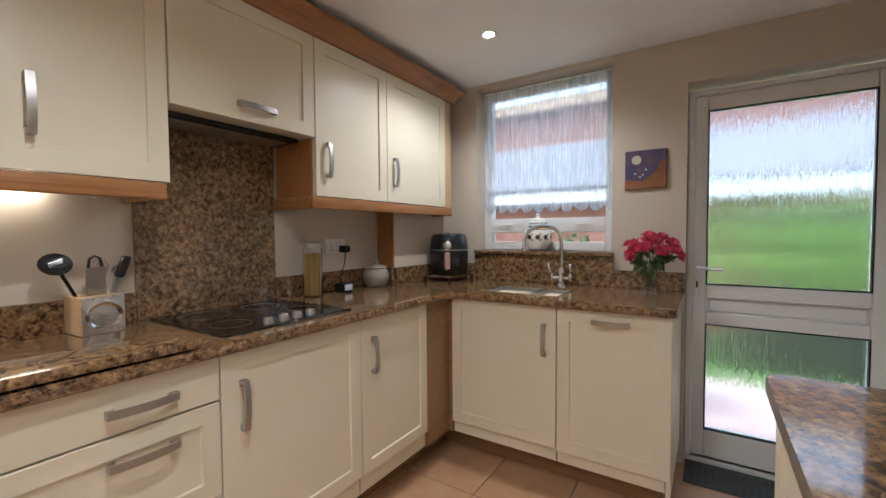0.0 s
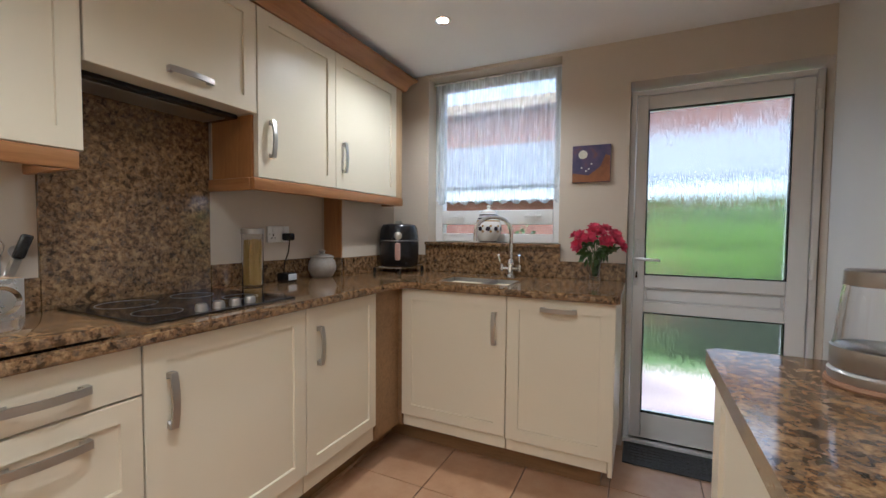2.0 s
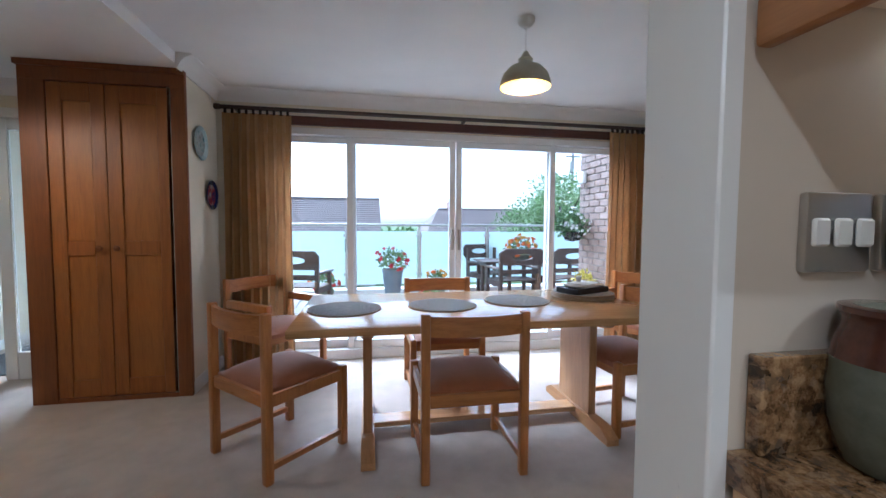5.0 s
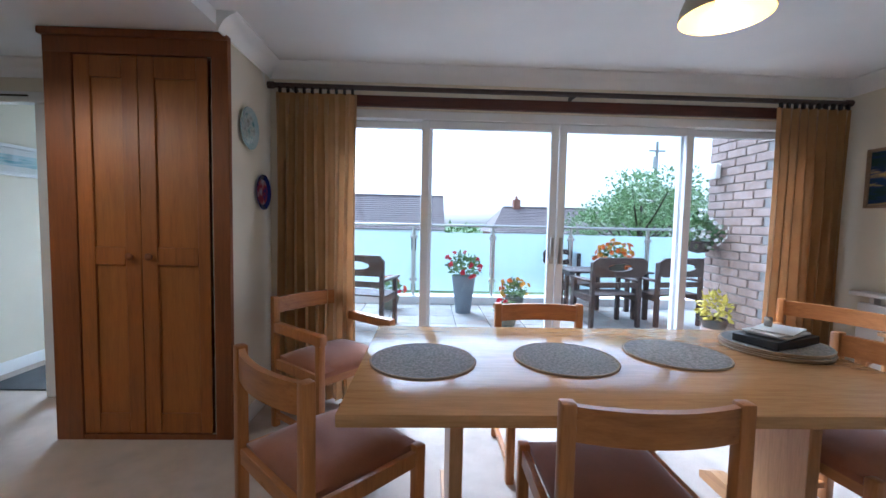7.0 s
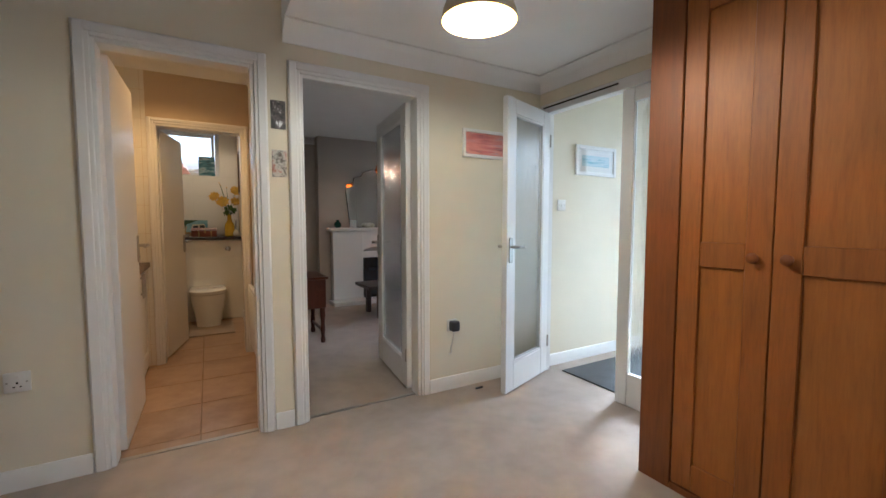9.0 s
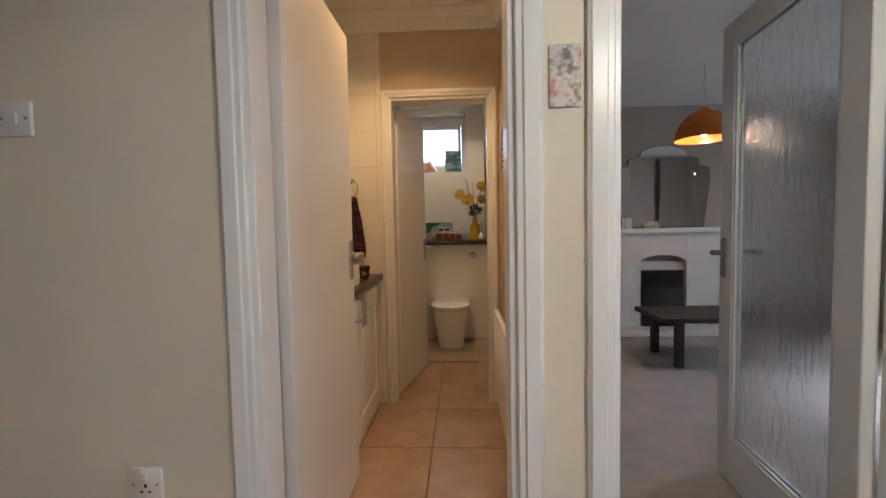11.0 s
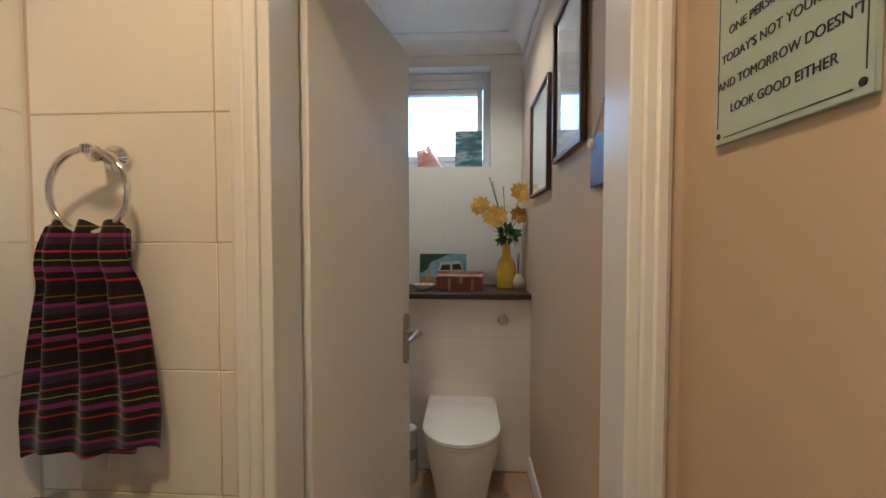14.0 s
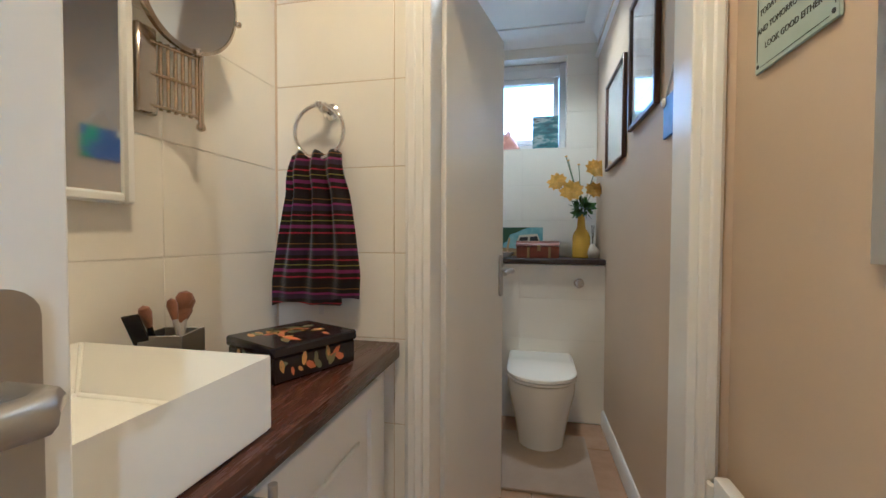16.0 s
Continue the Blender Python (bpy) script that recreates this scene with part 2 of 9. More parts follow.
def striped(name, bands, axis="z", period=0.1, rough=0.9):
    """Woven stripes along an axis."""
    m, nt, bs = material(name)
    v = texco(nt)
    sp = nt.nodes.new("ShaderNodeSeparateXYZ")
    nt.links.new(v, sp.inputs[0])
    mo = nt.nodes.new("ShaderNodeMath")
    mo.operation = "WRAP"
    mo.inputs[1].default_value, mo.inputs[2].default_value = period, 0.0
    nt.links.new(sp.outputs[{"x": 0, "y": 1, "z": 2}[axis]], mo.inputs[0])
    dv = nt.nodes.new("ShaderNodeMath")
    dv.operation = "DIVIDE"
    dv.inputs[1].default_value = period
    nt.links.new(mo.outputs[0], dv.inputs[0])
    r = nt.nodes.new("ShaderNodeValToRGB")
    r.color_ramp.interpolation = "CONSTANT"
    el = r.color_ramp.elements
    while len(el) < len(bands):
        el.new(0.5)
    for e, (p, c) in zip(el, bands):
        e.position, e.color = p, (*c, 1)
    nt.links.new(dv.outputs[0], r.inputs[0])
    f = noise_tex(nt, v, 260.0, 3)
    nt.links.new(mix(nt, 0.25, r.outputs[0], mix(nt, f, (0.0, 0.0, 0.0), (0.5, 0.4, 0.4)), "OVERLAY"), bs.inputs["Base Color"])
    bs.inputs["Roughness"].default_value, bs.inputs["Sheen Weight"].default_value = rough, 0.4
    bump(nt, bs, f, 0.6, 0.002)
    return m


def mottled(name, stops, scale=6.0, rough=0.6, bump_s=0.2, detail=6, stretch=(1, 1, 1), dist=0.0, spread=4.0):
    """A surface of several colours that run into one another."""
    m, nt, bs = material(name)
    v = texco(nt, stretch, spread=spread)
    f = noise_tex(nt, v, scale, detail, 0.65, dist)
    nt.links.new(ramp(nt, f, stops), bs.inputs["Base Color"])
    bs.inputs["Roughness"].default_value = rough
    bump(nt, bs, noise_tex(nt, v, scale * 9, 3), bump_s, 0.002)
    return m


def glow(name, colour, strength):
    m, nt, bs = material(name)
    bs.inputs["Base Color"].default_value = (*colour, 1)
    bs.inputs["Emission Color"].default_value, bs.inputs["Emission Strength"].default_value = (*colour, 1), strength
    return m


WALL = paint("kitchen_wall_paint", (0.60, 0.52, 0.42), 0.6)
WALL_HALL = paint("hall_wall_paint", (0.76, 0.70, 0.56), 0.6)
WALL_WC = paint("textured_wall_paper", (0.58, 0.47, 0.33), 0.6, 0.05, 0.35, 120.0)
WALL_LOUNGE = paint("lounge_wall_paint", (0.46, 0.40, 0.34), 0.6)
WHITE = paint("white_ceiling_paint", (0.85, 0.84, 0.82), 0.7)
GLOSS = paint("white_gloss_paint", (0.80, 0.79, 0.77), 0.3, 0.02, 0.015, 40.0)
UPVC = glossy("white_upvc", (0.78, 0.78, 0.78), 0.3, 0.03)
CREAM = paint("cream_cabinet_paint", (0.76, 0.68, 0.52), 0.36, 0.03, 0.03, 120.0)
OAK_X = wood("oak_trim_x", (0.37, 0.17, 0.055), (0.26, 0.105, 0.032), "x")
OAK_Y = wood("oak_trim_y", (0.37, 0.17, 0.055), (0.26, 0.105, 0.032), "y")
OAK_Z = wood("oak_trim_z", (0.37, 0.17, 0.055), (0.26, 0.105, 0.032), "z")
PLINTH = wood("plinth_wood", (0.30, 0.175, 0.08), (0.22, 0.125, 0.055), "x", 0.5)
BEECH = wood("beech_panel", (0.58, 0.40, 0.22), (0.48, 0.31, 0.16), "z")
PINE_Y = wood("pine_table_y", (0.54, 0.30, 0.12), (0.42, 0.22, 0.085), "y", 0.14)
PINE_X = wood("pine_table_x", (0.50, 0.27, 0.11), (0.38, 0.19, 0.07), "x", 0.3)
PINE_Z = wood("pine_table_z", (0.50, 0.27, 0.11), (0.38, 0.19, 0.07), "z", 0.3)
CHAIR = wood("chair_beech", (0.45, 0.19, 0.05), (0.32, 0.12, 0.032), "z", 0.3)
CHAIR_Y = wood("chair_beech_rail", (0.45, 0.19, 0.05), (0.32, 0.12, 0.032), "y", 0.3)
CUPB = wood("cupboard_oak", (0.31, 0.104, 0.014), (0.225, 0.074, 0.01), "z", 0.5)
CUPB_P = wood("cupboard_panel", (0.35, 0.125, 0.017), (0.26, 0.09, 0.012), "z", 0.5)
CUPB_D = wood("cupboard_oak_frame", (0.21, 0.064, 0.01), (0.15, 0.045, 0.007), "z", 0.5)
DARKWOOD = wood("dark_stained_wood", (0.055, 0.035, 0.028), (0.028, 0.018, 0.014), "x", 0.45)
TEAK_D = wood("dark_garden_wood", (0.06, 0.035, 0.025), (0.03, 0.018, 0.014), "x", 0.5)
MAHOG = wood("mahogany", (0.10, 0.028, 0.016), (0.05, 0.014, 0.008), "y", 0.3)
STEEL = metal("brushed_steel", (0.48, 0.46, 0.43), 0.36, (1, 1, 12))
CHROME = metal("chrome", (0.78, 0.78, 0.78), 0.07)
GRANITE = granite("brown_granite", 0.6)
TILE = mottled("terracotta_beige_tile", [(0.3, (0.44, 0.25, 0.135)), (0.5, (0.52, 0.31, 0.175)), (0.72, (0.58, 0.37, 0.22))], 5.0, 0.32, 0.08)
TILE_WC = mottled("brown_floor_tile", [(0.3, (0.30, 0.19, 0.115)), (0.5, (0.38, 0.25, 0.155)), (0.72, (0.45, 0.31, 0.2))], 6.0, 0.32, 0.08)
GROUT = paint("grout", (0.28, 0.2, 0.14), 0.9)
GROUT_W = paint("white_grout", (0.72, 0.69, 0.63), 0.9)
WTILE = glossy("white_wall_tile", (0.80, 0.77, 0.70), 0.16, 0.03)
CARPET = cloth("beige_carpet", (0.50, 0.42, 0.35), (0.34, 0.28, 0.23), 420.0, 0.95, 0.2, 0.8)
SEAT = cloth("rust_velour", (0.36, 0.125, 0.045), (0.25, 0.082, 0.03), 250.0, 0.85, 0.5, 0.25)
CURT = cloth("gold_curtain_cloth", (0.6, 0.36, 0.155), (0.42, 0.235, 0.09), 300.0, 0.9, 0.3, 0.3)
cnt = CURT.node_tree
thin, both = cnt.nodes.new("ShaderNodeBsdfTranslucent"), cnt.nodes.new("ShaderNodeMixShader")
thin.inputs["Color"].default_value = (0.6, 0.4, 0.18, 1)
both.inputs[0].default_value = 0.2
cnt.links.new(cnt.nodes["Principled BSDF"].outputs[0], both.inputs[1])
cnt.links.new(thin.outputs[0], both.inputs[2])
cnt.links.new(both.outputs[0], cnt.nodes["Material Output"].inputs[0])
RUBBER = cloth("grey_rubber_mat", (0.075, 0.078, 0.08), (0.035, 0.036, 0.038), 150.0, 0.9, 0.1, 0.8)
GLASS = glass("clear_glass")
GLASS_OBS = glass("obscured_glass", (0.97, 0.99, 0.98), 0.05, 1.3, (150, 150, 8), 0.5)
GLASS_FROST = glass("frosted_glass", (0.80, 0.92, 0.95), 0.6, 1.2)
GLASS_FROST.node_tree.nodes["Principled BSDF"].inputs["Transmission Weight"].default_value = 0.45
GLASS_ETCH = glass("patterned_glass", (0.95, 0.98, 1.0), 0.16, 1.3, (34, 34, 16), 0.16)
MIRROR = metal("mirror_silver", (0.88, 0.89, 0.88), 0.015)
BLACK = glossy("black_plastic", (0.012, 0.012, 0.013), 0.25)
BLACKGLASS = glossy("black_hob_glass", (0.008, 0.008, 0.009), 0.05)
CERAMIC = glossy("white_ceramic", (0.84, 0.83, 0.80), 0.08, 0.02, 0.3)
PLASTIC = glossy("white_plastic", (0.78, 0.77, 0.74), 0.3, 0.02)
LEAF = mottled("green_leaf", [(0.3, (0.03, 0.075, 0.018)), (0.55, (0.07, 0.15, 0.035)), (0.75, (0.13, 0.23, 0.06))], 9.0, 0.5, 0.1)
HEDGE = mottled("bright_hedge_leaf", [(0.3, (0.075, 0.14, 0.035)), (0.55, (0.14, 0.24, 0.06)), (0.75, (0.23, 0.34, 0.1))], 2.0, 0.55, 0.1)


# ---- structure ----
def slab(bm, axis, a0, a1, u0, u1, z0, z1, holes=()):
    """A wall across an axis, a0 to a1 thick, running u0 to u1, with holes (u0, u1, z0, z1)."""
    cuts = sorted({u0, u1, *[min(max(c, u0), u1) for h in holes for c in h[:2]]})
    for c0, c1 in zip(cuts, cuts[1:]):
        mid, z = (c0 + c1) / 2, z0
        for h in sorted((h for h in holes if h[0] < mid < h[1]), key=lambda h: h[2]) + [None]:
            top = h[2] if h else z1
            if top > z + 1e-4:
                if axis == "x":
                    box(bm, a0, a1, c0, c1, z, top)
                else:
                    box(bm, c0, c1, a0, a1, z, top)
            if h:
                z = h[3]
    return bm


def wall(name, material, *pieces):
    bm = B()
    for p in pieces:
        slab(bm, *p)
    return solid(name, bm, material, kind="structure", smooth=None)


KIT_DOOR = (-0.968, -0.188, 0, 2.05)
wall("wall_kitchen_west", WALL, ("x", -1.842, -1.785, -1.5, 2.55, 0, 2.29, [KIT_DOOR]))
N_HOLES = [(-1.353, -0.462, 1.15, 2.268), (-0.086, 0.776, 0, 2.058)]
wall("wall_kitchen_north", WALL, ("y", 2.55, 2.77, -1.842, 0.95, 0, 2.29, N_HOLES))
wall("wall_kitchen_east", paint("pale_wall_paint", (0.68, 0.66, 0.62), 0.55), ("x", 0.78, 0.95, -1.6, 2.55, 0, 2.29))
wall("wall_kitchen_south", WALL, ("y", -1.6, -1.5, -1.842, 0.78, 0, 2.29))
wall("wall_dining_east", WALL_HALL, ("x", -1.9, -1.842, -3.05, 2.346, 0, 2.6, [KIT_DOOR]))
wall("wall_dining_north", WALL_HALL, ("y", 2.346, 2.45, -5.3, -1.9, 0, 2.4))
wall("wall_dining_west", WALL_HALL, ("x", -5.3, -5.118, -1.78, 2.346, -0.1, 2.4, [(-1.5, 2.02, 0.0, 2.04)]))
wall("wall_plates", WALL_HALL, ("y", -1.88, -1.78, -5.3, -4.5, -0.1, 2.4))
wall("wall_cupboard_back", WALL_HALL, ("x", -5.14, -5.08, -2.66, -1.88, 0, 2.4))
H_HOLES = [(-3.01, -2.325, 0, 2.008), (-3.99, -3.225, 0, 2.0)]
wall("wall_hall_south", WALL_HALL, ("y", -4.05, -4.0, -6.4, -0.5, 0, 3.0, H_HOLES))
wall("wall_stair_north", WALL_HALL, ("y", -3.05, -2.95, -1.842, -0.5, 0, 3.0), ("x", -0.5, -0.4, -4.1, -2.95, 0, 3.0))
wall("wall_wc_front", WALL_WC, ("y", -4.1, -4.05, -3.12, -2.0, 0, 2.6, H_HOLES))
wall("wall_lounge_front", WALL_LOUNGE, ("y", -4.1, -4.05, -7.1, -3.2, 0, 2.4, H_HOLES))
wall("wall_wc_west", WALL_WC, ("x", -3.16, -3.12, -7.55, -4.05, 0, 2.6))
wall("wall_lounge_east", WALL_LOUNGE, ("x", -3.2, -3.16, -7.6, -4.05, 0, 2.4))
wall("wall_wc_east", GROUT_W, ("x", -1.99, -1.9, -5.72, -4.05, 0, 2.6))
wall("wall_wc_partition", WALL_WC, ("y", -5.72, -5.6, -3.12, -1.99, 0, 2.6, [(-3.06, -2.405, 0, 1.967)]))
wall("wall_wc_inner_east", WALL_WC, ("x", -2.2, -2.1, -7.55, -5.72, 0, 2.6))
wall("wall_wc_back", GROUT_W, ("y", -7.75, -7.556, -3.16, -2.1, 0, 2.6, [(-2.92, -2.26, 1.75, 2.38)]))
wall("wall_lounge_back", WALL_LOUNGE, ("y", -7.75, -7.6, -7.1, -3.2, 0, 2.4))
# The hole is an unseen opening, added to bring daylight into the lounge.
wall("wall_lounge_west", WALL_LOUNGE, ("x", -7.1, -7.0, -7.6, -4.1, 0, 2.4, [(-6.4, -5.3, 0.8, 2.0)]))
wall("wall_porch_north", WALL_HALL, ("y", -2.66, -2.56, -6.4, -5.08, 0, 2.4))
wall("wall_porch_west", WALL_HALL, ("x", -6.5, -6.4, -4.1, -2.56, -0.1, 2.4, [(-3.9, -2.7, 0.05, 2.15)]))


def level(name, material, x0, x1, y0, y1, z0, z1):
    return solid(name, box(B(), x0, x1, y0, y1, z0, z1), material, kind="structure", smooth=None)


level("ceiling_kitchen", WHITE, -1.842, 0.95, -1.6, 2.77, 2.29, 2.4)
level("ceiling_dining", WHITE, -5.118, -1.9, -1.78, 2.346, 2.32, 2.42)
level("ceiling_hall", WHITE, -5.08, -3.15, -4.0, -1.78, 2.245, 2.45)
level("ceiling_stairwell", WHITE, -3.16, -0.4, -4.1, -1.76, 3.0, 3.1)
solid("wall_stairwell_upper", slab(slab(B(), "x", -3.22, -3.152, -4.0, -1.78, 2.45, 3.0), "y", -1.78, -1.7, -3.15, -1.9, 2.422, 3.0), WALL_HALL, kind="structure", smooth=None)
level("wall_stairwell_side", WALL_HALL, -1.9, -1.84, -2.95, -1.78, 2.6, 3.0)
level("ceiling_wc", WHITE, -3.16, -1.9, -7.6, -5.66, 2.55, 2.65)
level("ceiling_wc_outer", WHITE, -3.16, -1.9, -5.66, -4.05, 2.46, 2.65)
level("ceiling_lounge", WHITE, -7.1, -3.2, -7.7, -4.05, 2.36, 2.45)
level("ceiling_porch", WHITE, -6.5, -5.08, -4.05, -2.56, 2.3, 2.4)
floor = level("floor_kitchen_base", GROUT, -1.8, 0.9, -1.55, 2.77, -0.12, -0.008)
floor_wc = level("floor_wc_base", GROUT, -3.14, -1.95, -7.6, -4.05, -0.12, -0.008)
level("floor_carpet", CARPET, -5.118, -1.8, -4.05, 2.4, -0.12, 0.0)
level("floor_lounge_carpet", CARPET, -7.05, -3.18, -7.65, -4.05, -0.12, -0.001)
level("floor_porch", CARPET, -6.45, -5.118, -4.05, -2.6, -0.12, 0.0)
level("floor_stair_base", CARPET, -1.8, -0.45, -4.05, -2.98, -0.12, -0.001)

# coving
COVE = [(0, 0), (0, -0.1), (0.01, -0.1), (0.016, -0.082), (0.034, -0.052), (0.06, -0.028), (0.088, -0.014), (0.1, -0.01), (0.1, 0)]


def coving(name, path, z):
    solid(name, sweep(B(), COVE, [(x, y, z) for x, y in path]), WHITE, kind="structure", smooth=50)


coving("trim_coving_dining", [(-1.9, 2.346), (-5.118, 2.346), (-5.118, -1.78), (-4.4, -1.78)], 2.32)
coving("trim_coving_hall", [(-5.02, -1.78), (-5.02, -4.0), (-3.15, -4.0)], 2.245)
coving("trim_coving_wc", [(-3.12, -5.72), (-3.12, -7.556), (-2.2, -7.556), (-2.2, -5.72)], 2.55)
coving("trim_coving_wc_front", [(-3.12, -4.1), (-3.12, -5.6), (-1.99, -5.6)], 2.46)
coving("trim_coving_lounge", [(-3.2, -7.6), (-3.2, -4.1)][::-1] + [(-7.0, -7.6)], 2.36)

# skirting
SK = [(0, 0), (0.016, 0), (0.016, 0.078), (0.008, 0.092), (0, 0.092)]


def skirting(name, *paths):
    bm = B()
    for p in paths:
        sweep(bm, SK, [(x, y, 0.0) for x, y in p])
    solid(name, bm, GLOSS, kind="structure", smooth=40)


skirting("baseboard_hall", [(-6.4, -4.0), (-4.047, -4.0)], [(-3.168, -4.0), (-3.067, -4.0)], [(-2.268, -4.0), (-1.9, -4.0)], [(-5.1, -1.78), (-4.52, -1.78)])
skirting("baseboard_dining", [(-1.9, -0.12), (-1.9, 2.346), (-5.118, 2.346), (-5.118, 2.05)], [(-5.118, -1.52), (-5.118, -1.78)], [(-1.9, -3.0), (-1.9, -1.02)])
skirting("baseboard_wc", [(-3.12, -4.12), (-3.12, -5.6)], [(-3.12, -5.74), (-3.12, -7.15)])
skirting("baseboard_lounge", [(-3.2, -4.15), (-3.2, -7.6), (-4.2, -7.6)])

# door linings and architraves
ARCH = [(0.0, 0.0), (0.0, 0.014), (0.018, 0.022), (0.05, 0.024), (0.058, 0.016), (0.062, 0.0)]


def architrave(name, axis, face, sign, u0, u1, top, depth, arch=0.055):
    """Lining of an opening and mouldings on its face; sign: the way that the face looks."""
    lin, mou = B(), B()
    a0, a1 = sorted((face + sign * 0.003, face - sign * depth))

    def put(bm, lo_u, hi_u, lo_z, hi_z, lo_a, hi_a, r=0.0):
        if axis == "y":
            box(bm, lo_u, hi_u, lo_a, hi_a, lo_z, hi_z, r)
        else:
            box(bm, lo_a, hi_a, lo_u, hi_u, lo_z, hi_z, r)
    for lo, hi in ((u0 - 0.002, u0 + 0.028), (u1 - 0.028, u1 + 0.002)):
        put(lin, lo, hi, 0, top, a0, a1, 0.003)
    put(lin, u0 + 0.028, u1 - 0.028, top - 0.028, top + 0.002, a0, a1, 0.003)
    for k, (w0, w1, t) in enumerate(((0.008, arch, 0.016), (0.026, arch - 0.006, 0.022))):
        f0, f1 = sorted((face + sign * 0.001, face + sign * t))
        put(mou, u0 - w1, u0 - w0 + 0.018, 0, top + w1, f0, f1, 0.004)
        put(mou, u1 + w0 - 0.018, u1 + w1, 0, top + w1, f0, f1, 0.004)
        put(mou, u0 - w0 + 0.018, u1 + w0 - 0.018, top + w0 - 0.018, top + w1, f0, f1, 0.004)
    frame_ob = thing(name, ((u0 if axis == "y" else face), (face if axis == "y" else u0), 0), "white gloss painted timber door frame with moulded architrave", "door frame", kind="structure")
    part("lining", lin, GLOSS, frame_ob)
    part("architrave", mou, GLOSS, frame_ob)


architrave("door_frame_1", "y", -4.0, 1, -3.01, -2.325, 2.008, 0.1)
architrave("door_frame_2", "y", -4.0, 1, -3.99, -3.225, 2.0, 0.1)
architrave("door_frame_3", "y", -5.6, 1, -3.06, -2.405, 1.967, 0.125, 0.036)
lin = B()
box(lin, -1.905, -1.78, -0.19, -0.162, 0, 2.05, 0.003)
box(lin, -1.905, -1.78, -0.994, -0.966, 0, 2.05, 0.003)
box(lin, -1.905, -1.78, -0.966, -0.19, 2.036, 2.05, 0.003)
solid("door_frame_kitchen", lin, GLOSS, "white painted lining of the open doorway between rooms", "door frame", kind="structure")
for nm, x0, x1, y0, y1 in (("trim_threshold_wc", -2.98, -2.355, -4.06, -4.03), ("trim_threshold_lounge", -3.96, -3.255, -4.06, -4.03)):
    solid(nm, box(B(), x0, x1, y0, y1, -0.002, 0.006, 0.002), STEEL, kind="structure")

# ---- windows and glazed doors ----
def pane(name, parent, x0, x1, y0, y1, z0, z1, mat=GLASS):
    ob = part(name, box(B(), x0, x1, y0, y1, z0, z1), mat, parent, smooth=None)
    ob.visible_shadow = False
    return ob


def ring_x(bm, x0, x1, y0, y1, z0, z1, w, r=0.004, wb=None):
    """A rectangular frame in the y-z plane."""
    wb = wb or w
    box(bm, x0, x1, y0, y0 + w, z0, z1, r)
    box(bm, x0, x1, y1 - w, y1, z0, z1, r)
    box(bm, x0 + 0.001, x1 - 0.001, y0 + w, y1 - w, z0, z0 + wb, r)
    box(bm, x0 + 0.001, x1 - 0.001, y0 + w, y1 - w, z1 - w, z1, r)
    return bm


def ring_y(bm, x0, x1, y0, y1, z0, z1, w, r=0.004, wb=None):
    wb = wb or w
    box(bm, x0, x0 + w, y0, y1, z0, z1, r)
    box(bm, x1 - w, x1, y0, y1, z0, z1, r)
    box(bm, x0 + w, x1 - w, y0 + 0.001, y1 - 0.001, z0, z0 + wb, r)
    box(bm, x0 + w, x1 - w, y0 + 0.001, y1 - 0.001, z1 - w, z1, r)
    return bm


# sliding patio doors
sd = thing("window_1", (-5.2, 0.26, 0), "white sliding patio doors with four clear panes, closed", "patio door", kind="structure")
part("window_frame", ring_x(B(), -5.26, -5.125, -1.5, 2.02, 0.0, 2.04, 0.06, wb=0.09), UPVC, sd)
for k, (y0, y1, x0, w) in enumerate(((-1.44, -0.655, -5.235, 0.05), (-0.735, 0.245, -5.185, 0.055), (0.252, 1.235, -5.185, 0.055), (1.165, 1.96, -5.235, 0.05))):
    sash = part("sash", ring_x(B(), x0, x0 + 0.045, y0, y1, 0.092, 1.978, w, wb=0.075), UPVC, sd)
    pane("pane", sash, x0 + 0.018, x0 + 0.024, y0 + w, y1 - w, 0.167, 1.978 - w)
    if k in (1, 2):
        yy = y1 - 0.03 if k == 1 else y0 + 0.03
        part("handle", box(B(), x0 + 0.045, x0 + 0.075, yy - 0.012, yy + 0.012, 0.98, 1.17, 0.006, 2), STEEL, sash, "grey metal pull handle")
part("lock", box(B(), -5.14, -5.132, 0.222, 0.238, 1.03, 1.1, 0.003), CHROME, sd)

# kitchen window
kw = thing("window_2", (-0.91, 2.69, 1.15), "white window with a transom above a low pane", "window", kind="structure")
part("window_frame", ring_y(B(), -1.353, -0.462, 2.665, 2.735, 1.152, 2.266, 0.058), UPVC, kw)
part("transom", box(B(), -1.295, -0.52, 2.657, 2.737, 1.272, 1.368, 0.006), UPVC, kw)
for x in (-1.175, -0.64):
    part("window_latch", box(box(B(), x - 0.055, x + 0.055, 2.63, 2.642, 1.318, 1.333, 0.004), x - 0.01, x + 0.015, 2.642, 2.658, 1.308, 1.343, 0.003), UPVC, kw)
pane("pane", kw, -1.295, -0.52, 2.695, 2.701, 1.368, 2.208)
pane("pane", kw, -1.295, -0.52, 2.695, 2.701, 1.21, 1.272)

